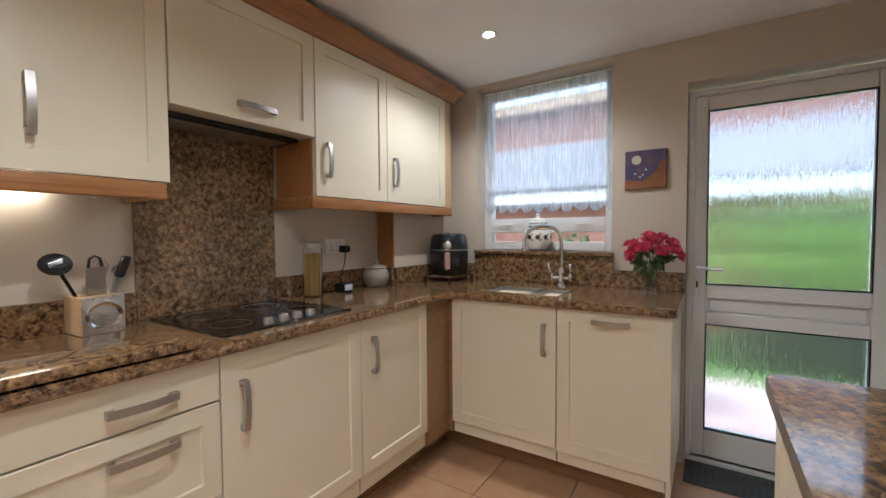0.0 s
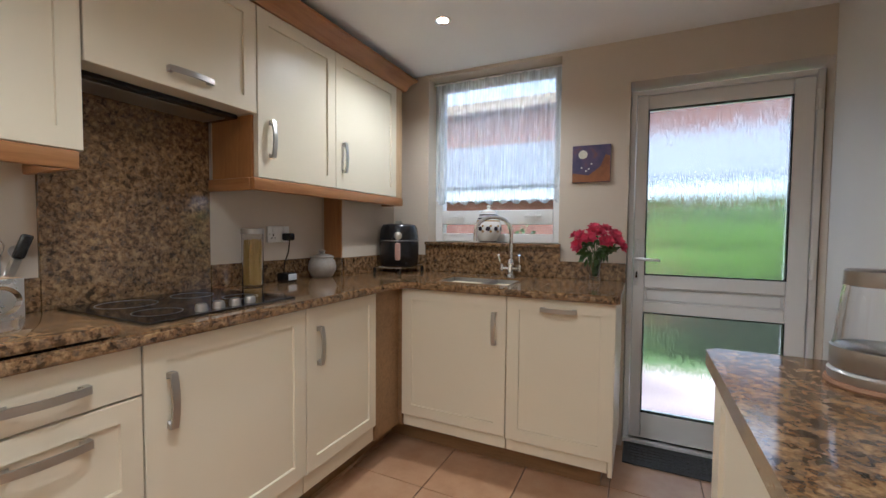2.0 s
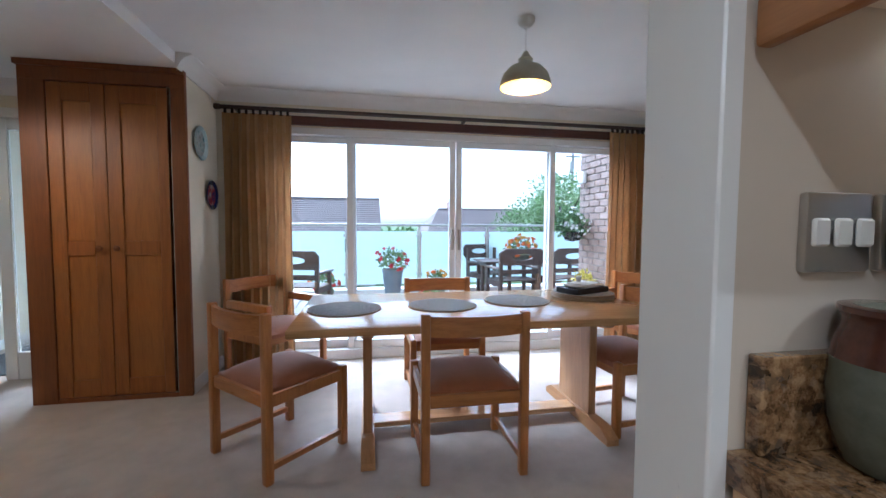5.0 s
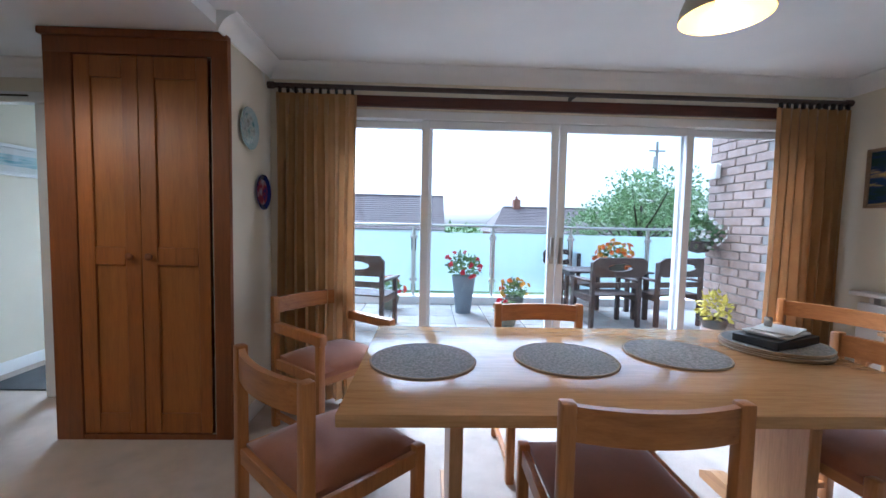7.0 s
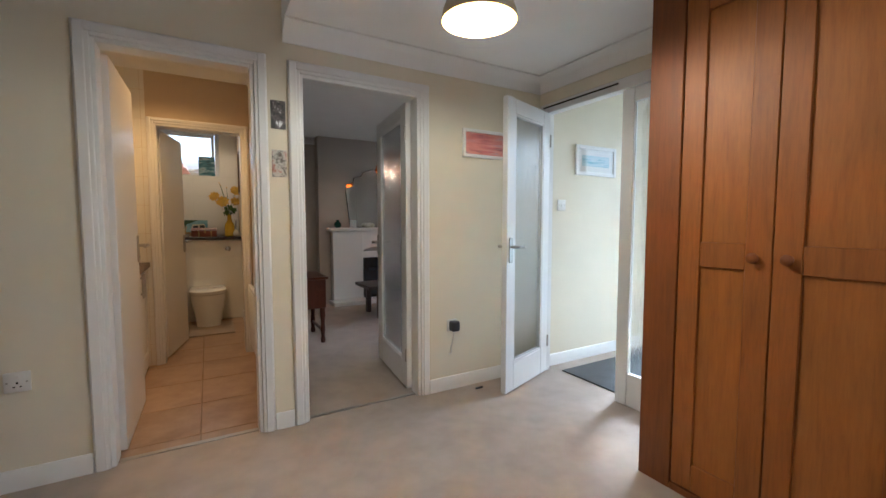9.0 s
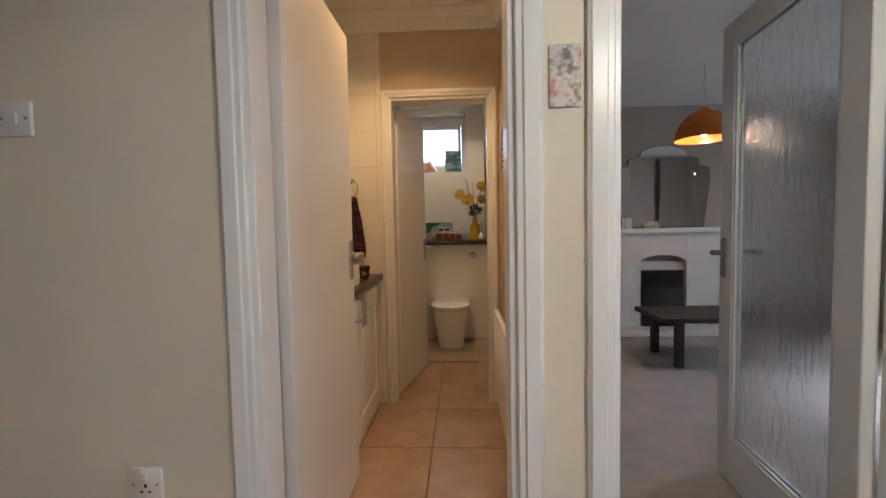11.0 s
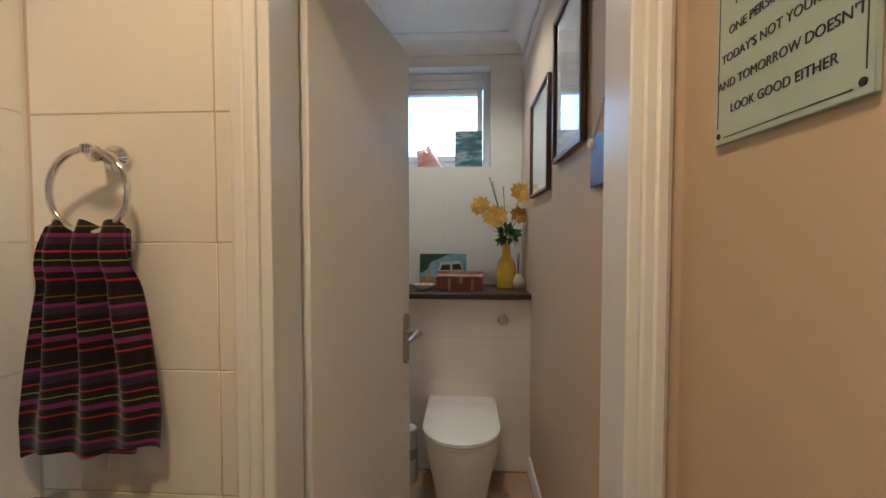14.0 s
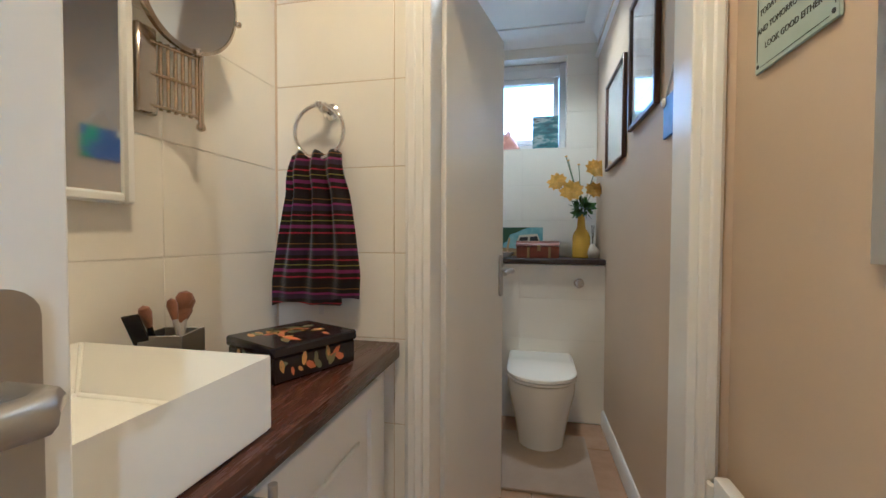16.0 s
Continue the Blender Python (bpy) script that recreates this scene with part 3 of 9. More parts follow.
# back door
bd = thing("door_1", (0.34, 2.655, 0), "white glazed back door with two obscured panes, closed", "door", kind="structure")
part("door_frame", ring_y(B(), -0.084, 0.772, 2.635, 2.735, 0.0, 2.03, 0.03, wb=0.02), UPVC, bd)
leaf = B()
for x0, x1, z0, z1 in ((-0.052, 0.008, 0.03, 1.996), (0.652, 0.738, 0.03, 1.996), (0.008, 0.652, 1.918, 1.996), (0.008, 0.652, 0.03, 0.182), (0.008, 0.652, 0.765, 0.83), (0.008, 0.652, 0.91, 0.984)):
    box(leaf, x0, x1, 2.638, 2.698, z0, z1, 0.004)
leaf_ob = part("leaf", leaf, UPVC, bd)
part("panel", box(box(B(), 0.008, 0.652, 2.658, 2.676, 0.83, 0.91), 0.02, 0.64, 2.650, 2.660, 0.838, 0.902, 0.004), UPVC, leaf_ob)
part("gasket", ring_y(ring_y(B(), 0.006, 0.654, 2.6365, 2.66, 0.982, 1.92, 0.007, 0.001), 0.006, 0.654, 2.6365, 2.66, 0.180, 0.767, 0.007, 0.001), BLACK, leaf_ob, "dark rubber glazing seal")
pane("pane", leaf_ob, 0.008, 0.652, 2.666, 2.674, 0.984, 1.918, GLASS_OBS)
pane("pane", leaf_ob, 0.008, 0.652, 2.666, 2.674, 0.182, 0.765, GLASS_OBS)
hd = B()
box(hd, -0.046, -0.022, 2.630, 2.639, 0.92, 1.186, 0.004)
tube(hd, [(-0.034, 2.636, 1.075), (-0.034, 2.591, 1.075), (-0.004, 2.584, 1.075), (0.082, 2.586, 1.07)], 0.008, 10)
part("handle", hd, UPVC, leaf_ob, "white lever handle")
part("keyhole", box(B(), -0.038, -0.03, 2.6285, 2.6305, 0.965, 1.0, 0.001), BLACK, leaf_ob)
for z in (0.3, 1.0, 1.83):
    part("hinge", box(cyl(B(), (0.752, 2.628, z), 0.009, 0.1), 0.738, 0.766, 2.6335, 2.6365, z, z + 0.1), UPVC, bd)
level("trim_door_sill", UPVC, -0.084, 0.772, 2.61, 2.735, 0.0, 0.02)

# wc window
ww = thing("window_3", (-2.6, -7.68, 1.75), "small white window with obscured glass", "window", kind="structure")
part("window_frame", ring_y(B(), -2.92, -2.26, -7.72, -7.66, 1.752, 2.378, 0.045), UPVC, ww)
part("sash", ring_y(B(), -2.87, -2.31, -7.70, -7.645, 1.80, 2.27, 0.035), UPVC, ww)
part("vent_bar", box(B(), -2.875, -2.305, -7.70, -7.65, 2.275, 2.333, 0.005), UPVC, ww)
pane("pane", ww, -2.835, -2.345, -7.685, -7.679, 1.835, 2.235, GLASS_ETCH)

# glazed screen between hall and porch
sc = thing("door_screen", (-5.05, -3.3, 0), "white painted screen with an etched glass side panel", "door frame", kind="structure")
fr = B()
for y0, y1 in ((-3.998, -3.93), (-2.70, -2.64)):
    box(fr, -5.10, -5.02, y0, y1, 0, 2.06, 0.004)
box(fr, -5.098, -5.022, -3.93, -2.70, 1.99, 2.06, 0.004)
part("frame", fr, GLOSS, sc)
sp = part("side_panel", ring_x(B(), -5.08, -5.04, -3.288, -2.702, 0.003, 1.988, 0.085, wb=0.21), GLOSS, sc)
pane("pane", sp, -5.063, -5.057, -3.203, -2.787, 0.21, 1.903, GLASS_ETCH)
level("wall_over_screen", WALL_HALL, -5.1, -5.02, -4.0, -2.64, 2.06, 2.3)
tube_b = B()
tube(tube_b, [(-5.01, -3.95, 2.03), (-5.01, -3.3, 2.03)], 0.006, 8)
solid("trim_stay_rail", tube_b, BLACK, kind="structure")


def lever(bm, x, y, z, toward, out):
    """A lever handle: a back plate and a bent lever; toward and out are +-1."""
    plate = [(x + 0.021 * math.cos(math.pi * k / 10), z + 0.045 + 0.018 * math.sin(math.pi * k / 10)) for k in range(11)]
    plate += [(x - 0.021 * math.cos(math.pi * k / 10), z - 0.09 - 0.018 * math.sin(math.pi * k / 10)) for k in range(11)]
    prism(bm, plate, *sorted((y, y + out * 0.008)), "y")
    tube(bm, [(x, y, z), (x, y + out * 0.04, z), (x + toward * 0.012, y + out * 0.054, z), (x + toward * 0.06, y + out * 0.054, z + 0.002), (x + toward * 0.105, y + out * 0.05, z - 0.006)], [0.01, 0.0105, 0.012, 0.01, 0.008], 12)
    return bm


def door_leaf(name, hinge, turn, width, height, label, glazed=None, handle_z=1.0, swing=1):
    """A leaf from its hinge along +x, before turning, with levers on both faces."""
    ob = thing(name, hinge, label, "door", kind="structure")
    ob.rotation_euler = (0, 0, radians(turn))
    t = 0.02
    bm = B()
    if glazed:
        s, b = 0.1, 0.2
        for x0, x1, z0, z1 in ((0, s, 0.006, height), (width - s, width, 0.006, height), (s, width - s, height - s, height), (s, width - s, 0.006, b)):
            box(bm, x0, x1, -t, t, z0, z1, 0.004)
        leaf = part("leaf", bm, GLOSS, ob, local=True)
        bead = B()
        for yy in (-0.012, 0.012):
            for x0, x1, z0, z1 in ((s, s + 0.014, b, height - s), (width - s - 0.014, width - s, b, height - s), (s + 0.014, width - s - 0.014, b, b + 0.014), (s + 0.014, width - s - 0.014, height - s - 0.014, height - s)):
                box(bead, x0, x1, yy - 0.005, yy + 0.005, z0, z1, 0.002)
        part("bead", bead, GLOSS, leaf, local=True)
        p = part("pane", box(B(), s, width - s, -0.003, 0.003, b, height - s), glazed, leaf, local=True, smooth=None)
        p.visible_shadow = False
    else:
        leaf = part("leaf", box(bm, 0, width, -t, t, 0.006, height, 0.003), GLOSS, ob, local=True)
    for out in (-1, 1):
        part("handle", lever(B(), width - 0.044, out * t, handle_z, -1, out), STEEL, leaf, "brushed metal lever handle", local=True)
    for z in (0.2, height - 0.25):
        part("hinge", cyl(B(), (0.0, 0.024 * swing, z), 0.007, 0.09, 12), STEEL, ob, local=True)
    return ob


door_leaf("door_2", (-5.03, -3.925, 0.006), 20, 0.606, 1.98, "white door with an etched glass pane, standing open", GLASS_ETCH)
door_leaf("door_3", (-3.955, -4.12, 0.006), -96, 0.75, 1.965, "white door with an obscured glass pane, standing open", GLASS_ETCH)
door_leaf("door_4", (-2.357, -4.13, 0.006), -90.3, 0.667, 1.965, "plain white flush door, standing open", None, 1.02)
door_leaf("door_5", (-2.424, -5.745, 0.006), -102, 0.603, 1.93, "plain white flush door, standing open", None, 0.98)

# stairs
st = thing("staircase", (-1.2, -3.5, 0), "wooden stairs with a varnished string against the wall", "stairs", kind="structure")
for k in range(6):
    part("tread", box(B(), -1.68 + 0.25 * k, -1.41 + 0.25 * k, -3.97, -3.06, 0.155 + 0.185 * k, 0.185 * (k + 1), 0.006), OAK_Y, st)
    part("riser", box(B(), -1.665 + 0.25 * k, -1.645 + 0.25 * k, -3.97, -3.06, 0.185 * k + 0.001, 0.154 + 0.185 * k), OAK_Y, st)
part("string", prism(B(), [(-1.92, 0.0), (-1.75, 0.0), (-0.5, 0.9), (-0.5, 1.13), (-1.85, 0.205), (-1.92, 0.165)], -3.998, -3.972, "y"), OAK_X, st)


# ---- kitchen ----
def shaker(bm, w, h, rail=0.085, t=0.02, plain=False):
    """A door with a raised rim round a sunk panel: x 0 to w, front at y = -t, z 0 to h."""
    g = 0.0015
    if plain:
        return box(bm, g, w - g, -t, 0, g, h - g, 0.002)
    box(bm, g, w - g, -t, 0, g, h - g)
    bm.faces.ensure_lookup_table()
    front = min(bm.faces, key=lambda f: f.calc_center_median().y)
    bmesh.ops.inset_region(bm, faces=[front], thickness=rail - g)
    bmesh.ops.inset_region(bm, faces=[front], thickness=0.0025)
    bmesh.ops.translate(bm, verts=list(front.verts), vec=(0, 0.009, 0))
    rim = [e for e in bm.edges if len({round(v.co.y, 4) for v in e.verts}) == 1 and abs(e.verts[0].co.y + t) < 1e-4 and all(min(v.co.x, w - v.co.x, v.co.z, h - v.co.z) < rail * 0.5 for v in e.verts)]
    bmesh.ops.bevel(bm, geom=rim, offset=0.002, segments=1, affect="EDGES")
    return bm


def bow(bm, length=0.16, wide=0.02):
    """A bowed strap handle along x, standing off towards -y."""
    n, pts_o, pts_i = 10, [], []
    for i in range(n + 1):
        u = -1 + 2 * i / n
        x = u * length / 2
        d = 0.022 + 0.010 * (1 - u * u)
        pts_o.append((x, -d))
        pts_i.append((x, -d + 0.006))
    out = [(-length / 2, 0)] + pts_o + [(length / 2, 0), (length / 2 - 0.02, 0)] + [(p[0] * 0.86, p[1]) for p in pts_i[::-1]] + [(-length / 2 + 0.02, 0)]
    return prism(bm, out, -wide / 2, wide / 2, "z")


def door_on(parent, m, w, h, handle, name="door", rail=0.085, plain=False):
    """A front at the pose m (front towards -y before turning); handle: (x, z, upright) or a list."""
    bm = shaker(B(), w, h, rail, plain=plain)
    bmesh.ops.transform(bm, matrix=m, verts=bm.verts)
    ob = part(name, bm, CREAM, parent)
    for hx, hz, up in (handle if isinstance(handle, list) else [handle]):
        hb = bow(B())
        bmesh.ops.transform(hb, matrix=m @ pose(hx, -0.02, hz, 0, 90 if up else 0, 0), verts=hb.verts)
        part("handle", hb, STEEL, ob, "bowed brushed steel handle", smooth=30)
    return ob


def cabinet(name, at, label, carc, mat=CREAM, group="fitted kitchen"):
    ob = thing(name, at, label, "cabinet", group)
    part("body", box(B(), *carc, 0.002), mat, ob)
    return ob


BX, BY = -1.221, 1.944      # carcass fronts of the two base runs
TOE, TOP = 0.216, 0.914
# west run: drawers, hob cupboard, narrow cupboard
c = cabinet("drawer_unit", (-1.5, 0.25, 0), "cream drawer unit with two wide drawers under granite", (-1.775, BX, -0.13, 0.64, 0.15, TOP))
for z0, h, hz, flat in ((0.779, 0.135, 0.058, True), (0.491, 0.285, 0.214, False), (0.222, 0.266, 0.2, False)):
    door_on(c, pose(BX, -0.144, z0, 0, 0, 90), 0.787, h, [(0.217, hz, False), (0.587, hz, False)], "drawer_front", 0.075, plain=flat)
part("end_panel", box(B(), -1.775, BX + 0.02, -0.162, -0.146, 0.0, TOP, 0.002), BEECH, c, "pale beech end panel")
c = cabinet("base_cabinet", (-1.5, 0.94, 0), "cream shaker base cabinet beneath the hob", (-1.775, BX, 0.644, 1.235, 0.15, TOP))
door_on(c, pose(BX, 0.645, 0.235, 0, 0, 90), 0.591, TOP - 0.235, (0.068, 0.504, True))
c = cabinet("base_cabinet", (-1.5, 1.47, 0), "narrow cream shaker base cabinet by the corner", (-1.775, BX, 1.238, 1.722, 0.15, TOP))
door_on(c, pose(BX, 1.238, 0.233, 0, 0, 90), 0.476, TOP - 0.233, (0.068, 0.514, True), rail=0.078)
solid("corner_post", box(box(B(), -1.24, -1.206, 1.716, 1.95, 0.15, TOP, 0.002), -1.206, -1.182, 1.932, 1.95, 0.15, TOP, 0.002), PLINTH, "oak corner filler between two cabinet runs", "cabinet trim", "fitted kitchen")
# north run: sink cupboard and dishwasher front
c = cabinet("base_cabinet", (-0.89, 2.2, 0), "cream shaker sink cabinet with one door", (-1.178, -0.594, BY, 2.54, 0.15, TOP))
door_on(c, pose(-1.18, BY, TOE), 0.589, TOP - TOE, (0.53, 0.533, True))
c = cabinet("dishwasher", (-0.35, 2.2, 0), "built-in dishwasher with a cream shaker front", (-0.588, -0.124, BY, 2.54, 0.15, TOP))
door_on(c, pose(-0.589, BY, TOE - 0.006), 0.487, TOP - TOE + 0.006, (0.243, 0.655, False))
part("end_panel", box(B(), -0.122, -0.102, BY - 0.012, 2.54, 0.14, TOP, 0.002), CREAM, c)
solid("plinth", box(B(), -1.37, -1.35, -0.14, 2.11, 0.0, 0.15), PLINTH, "oak kickboard under the base cabinets", "plinth", "fitted kitchen", smooth=None)
solid("plinth", box(box(B(), -1.35, -0.16, 2.09, 2.11, 0.0, 0.15), -0.18, -0.16, 2.11, 2.54, 0.0, 0.139), PLINTH, "oak kickboard under the base cabinets", "plinth", "fitted kitchen", smooth=None)

# granite
WT0, WT1 = 0.915, 0.95
WX, WY = -1.176, 1.9
wt = thing("worktop", (-1.5, 1.0, WT0), "polished brown granite worktop, L-shaped, with upstand", "worktop", "fitted kitchen")
bm = B()
prism(bm, [(-1.783, -0.165), (WX - 0.03, -0.165), (WX, -0.135), (WX, WY - 0.06), (WX + 0.018, WY - 0.018), (WX + 0.06, WY), (-1.06, WY), (-1.06, 2.548), (-1.783, 2.548)], WT0, WT1)
box(bm, -1.06, -0.62, WY, 2.03, WT0, WT1)
box(bm, -1.06, -0.62, 2.36, 2.548, WT0, WT1)
prism(bm, [(-0.62, WY), (-0.111, WY), (-0.086, WY + 0.025), (-0.086, 2.548), (-0.62, 2.548)], WT0, WT1)
part("slab", bm, GRANITE, wt)
lip = B()
sweep(lip, [(0, 0), (-0.006, -0.001), (-0.008, 0.010), (-0.006, 0.022), (0, 0.024)], [(WX, -0.13, WT0 + 0.005), (WX, WY - 0.06, WT0 + 0.005)])
sweep(lip, [(0, 0), (-0.006, -0.001), (-0.008, 0.010), (-0.006, 0.022), (0, 0.024)], [(WX + 0.06, WY, WT0 + 0.005), (-0.111, WY, WT0 + 0.005)])
part("rounded_edge", lip, GRANITE, wt)
part("upstand", box(B(), -1.784, -1.764, -0.14, 0.644, WT1, 1.06, 0.002), GRANITE, wt)
part("upstand", box(B(), -1.784, -1.764, 1.234, 1.99, WT1, 1.06, 0.002), GRANITE, wt)
part("upstand", box(B(), -1.764, -1.63, 1.952, 1.972, WT1, 1.06, 0.002), GRANITE, wt)
part("upstand", box(B(), -1.63, -1.61, 1.97, 2.53, WT1, 1.06, 0.002), GRANITE, wt)
part("upstand", box(B(), -1.61, -1.362, 2.528, 2.548, WT1, 1.06, 0.002), GRANITE, wt)
part("upstand", box(B(), -1.362, -0.448, 2.528, 2.548, WT1, 1.128, 0.002), GRANITE, wt)
part("upstand", box(B(), -0.448, -0.086, 2.528, 2.548, WT1, 1.05, 0.002), GRANITE, wt)

grooves = B()
for k in range(5):
    box(grooves, -0.52 + 0.06 * k, -0.51 + 0.06 * k, 2.02, 2.36, WT1 - 0.001, WT1 + 0.0012, 0.0005)
part("drainer_groove", grooves, GRANITE, wt)
solid("window_sill", box(B(), -1.362, -0.448, 2.51, 2.7, 1.129, 1.1515, 0.004), GRANITE, "polished brown granite window sill", "window sill", kind="structure")
solid("splashback", box(B(), -1.784, -1.766, 0.646, 1.232, WT1, 1.83, 0.002), GRANITE, "tall polished granite splashback behind the hob", "splashback", "fitted kitchen")

# corner boxing
level("wall_boxing", WALL, -1.784, -1.632, 1.974, 2.548, WT1, 1.42)
solid("trim_boxing_side", box(B(), -1.762, -1.63, 1.964, 1.974, 1.06, 1.42), OAK_Z, kind="structure", smooth=None)

# sink
sk = thing("sink", (-0.84, 2.2, 0.75), "undermounted stainless steel sink in granite", "sink", "fitted kitchen")
bm = B()
for x0, x1 in ((-1.06, -0.80), (-0.78, -0.62)):
    o = [(x0, 2.03), (x1, 2.03), (x1, 2.36), (x0, 2.36)]
    zb = 0.76 if x0 < -1 else 0.84
    for (ax, ay), (bx2, by2) in zip(o, o[1:] + o[:1]):
        lo, hi = (min(ax, bx2), min(ay, by2)), (max(ax, bx2), max(ay, by2))
        box(bm, lo[0] - 0.003, hi[0] + 0.003, lo[1] - 0.003, hi[1] + 0.003, zb, 0.938)
    box(bm, x0, x1, 2.03, 2.36, zb - 0.003, zb)
SINK = metal("dull_sink_steel", (0.34, 0.33, 0.32), 0.32, (12, 1, 1))
part("bowl", bm, SINK, sk)
part("divider", box(B(), -0.80, -0.78, 2.03, 2.36, 0.84, 0.936, 0.006, 2), SINK, sk)
for x, z in ((-0.93, 0.761), (-0.70, 0.841)):
    part("drain", lathe(B(), [(0, 0), (0.04, 0), (0.042, 0.004), (0.02, 0.002), (0, 0.001)], (x, 2.2, z)), CHROME, sk)
tp = thing("mixer_tap", (-0.72, 2.43, WT1), "chrome mixer tap with a tall swan neck and two levers", "tap")
neck = B()
lathe(neck, [(0.03, 0), (0.03, 0.012), (0.02, 0.02), (0.018, 0.07), (0.024, 0.08), (0.018, 0.1), (0.012, 0.11)], (-0.72, 2.43, WT1))
tube(neck, [(-0.72, 2.43, 1.05)] + [(-0.72, 2.43, 1.05 + 0.05 * k) for k in range(1, 4)] + [(-0.72 - 0.085 + 0.085 * math.cos(a), 2.43 - 0.08 + 0.08 * math.cos(a), 1.22 + 0.09 * math.sin(a)) for a in [math.pi * k / 14 for k in range(1, 15)]] + [(-0.892, 2.269, 1.17)], 0.0115, 14)
part("neck", neck, CHROME, tp)
for s in (-1, 1):
    lv = B()
    tube(lv, [(-0.72, 2.43, WT1 + 0.05), (-0.72 + s * 0.055, 2.42, WT1 + 0.05)], 0.011, 12)
    tube(lv, [(-0.72 + s * 0.055, 2.42, WT1 + 0.035), (-0.72 + s * 0.055, 2.42, WT1 + 0.075)], 0.013, 12)
    tube(lv, [(-0.72 + s * 0.055, 2.42, WT1 + 0.07), (-0.72 + s * 0.062, 2.40, WT1 + 0.10), (-0.72 + s * 0.064, 2.385, WT1 + 0.135)], [0.006, 0.006, 0.008], 10)
    part("lever", lv, CHROME, tp)

# wall cabinets
UX = -1.497
def wall_cab(y0, y1, z0, z1, label, doors):
    ob = cabinet("wall_cabinet", (-1.6, (y0 + y1) / 2, z0), label, (-1.783, UX, y0 + 0.002, y1 - 0.002, z0 + 0.004, z1))
    for w0, w1, hnd in doors:
        door_on(ob, pose(UX, w0, z0, 0, 0, 90), w1 - w0, z1 - z0, hnd)
    return ob
CZ0, CZ1 = 1.444, 2.158
wall_cab(-0.151, 0.648, CZ0, CZ1, "cream shaker wall cabinet with two doors and an oak light rail", [(-0.151, 0.246, (0.355, 0.175, True)), (0.246, 0.648, (0.069, 0.175, True))])
wall_cab(0.651, 1.247, 1.706, CZ1, "cream shaker cabinet with a lift-up door over the hood", [(0.651, 1.247, (0.311, 0.06, False))])
wall_cab(1.249, 2.334, CZ0, CZ1, "cream shaker wall cabinet with two doors and an oak light rail", [(1.249, 1.74, (0.067, 0.17, True)), (1.74, 2.334, (0.06, 0.17, True))])
solid("cabinet_side", box(B(), -1.784, -1.481, 2.336, 2.41, CZ0 - 0.02, CZ1, 0.002), BEECH, "beech end panel of a wall cabinet", "cabinet trim", "fitted kitchen")
solid("cabinet_side", box(B(), -1.75, -1.5, 1.235, 1.247, CZ0 + 0.0005, 1.704), OAK_Z, "oak side of a cabinet beside the hood", "cabinet trim", "fitted kitchen", smooth=None)
RAIL = [(0, 0), (0.0, -0.052), (0.012, -0.052), (0.018, -0.044), (0.022, -0.012), (0.022, 0)]
lrt = thing("light_rail", (-1.6, 1.0, CZ0 - 0.055), "oak light rail under the wall cabinets", "cabinet trim", "fitted kitchen")
for y0, y1 in ((-0.155, 0.635), (1.225, 2.41)):
    part("rail", box(B(), -1.502, -1.472, y0, y1, CZ0 - 0.055, CZ0 - 0.001, 0.006, 2), OAK_Y, lrt)
    for yy in (y0, y1 - 0.022):
        part("end_rail", box(B(), -1.78, -1.504, yy, yy + 0.022, CZ0 - 0.055, CZ0 - 0.001, 0.006, 2), OAK_X, lrt)
CORN = [(0.0, 0.0), (0.0, 0.085), (-0.075, 0.085), (-0.072, 0.072), (-0.05, 0.058), (-0.03, 0.034), (-0.022, 0.012), (-0.016, 0.0)]
cr = B()
sweep(cr, CORN, [(-1.79 + 0.04, -0.16, CZ1), (-1.482, -0.16, CZ1), (-1.482, 2.42, CZ1), (-1.75, 2.42, CZ1)])
solid("cornice", cr, OAK_Y, "moulded oak cornice on top of the wall cabinets", "cabinet trim", "fitted kitchen")
hood = thing("cooker_hood", (-1.62, 0.945, 1.684), "built-in cooker hood with a dark underside", "cooker hood", "fitted kitchen")
part("body", box(B(), -1.76, -1.57, 0.66, 1.228, 1.69, 1.7085, 0.003), BLACK, hood)
part("filter", box(B(), -1.74, -1.6, 0.70, 1.19, 1.685, 1.6895, 0.002), STEEL, hood)

# hob
hob = thing("hob", (-1.5, 0.99, WT1), "black glass electric hob with four knobs, set in granite", "hob")
part("glass_top", box(B(), -1.757, -1.245, 0.681, 1.226, WT1 + 0.0005, WT1 + 0.008, 0.002), BLACKGLASS, hob)
for k, (x, y, r) in enumerate(((-1.62, 0.82, 0.09), (-1.62, 1.05, 0.075), (-1.39, 0.79, 0.07), (-1.43, 1.12, 0.065))):
    part("cooking_zone", lathe(B(), [(r, 0), (r, 0.0006), (r - 0.003, 0.0006), (r - 0.003, 0)], (x, y, WT1 + 0.0082)), STEEL, hob)
for k in range(4):
    part("knob", lathe(B(), [(0.019, 0), (0.019, 0.012), (0.016, 0.022), (0.012, 0.024), (0, 0.024)], (-1.288, 0.866 + 0.061 * k, WT1 + 0.008), 20), STEEL, hob)

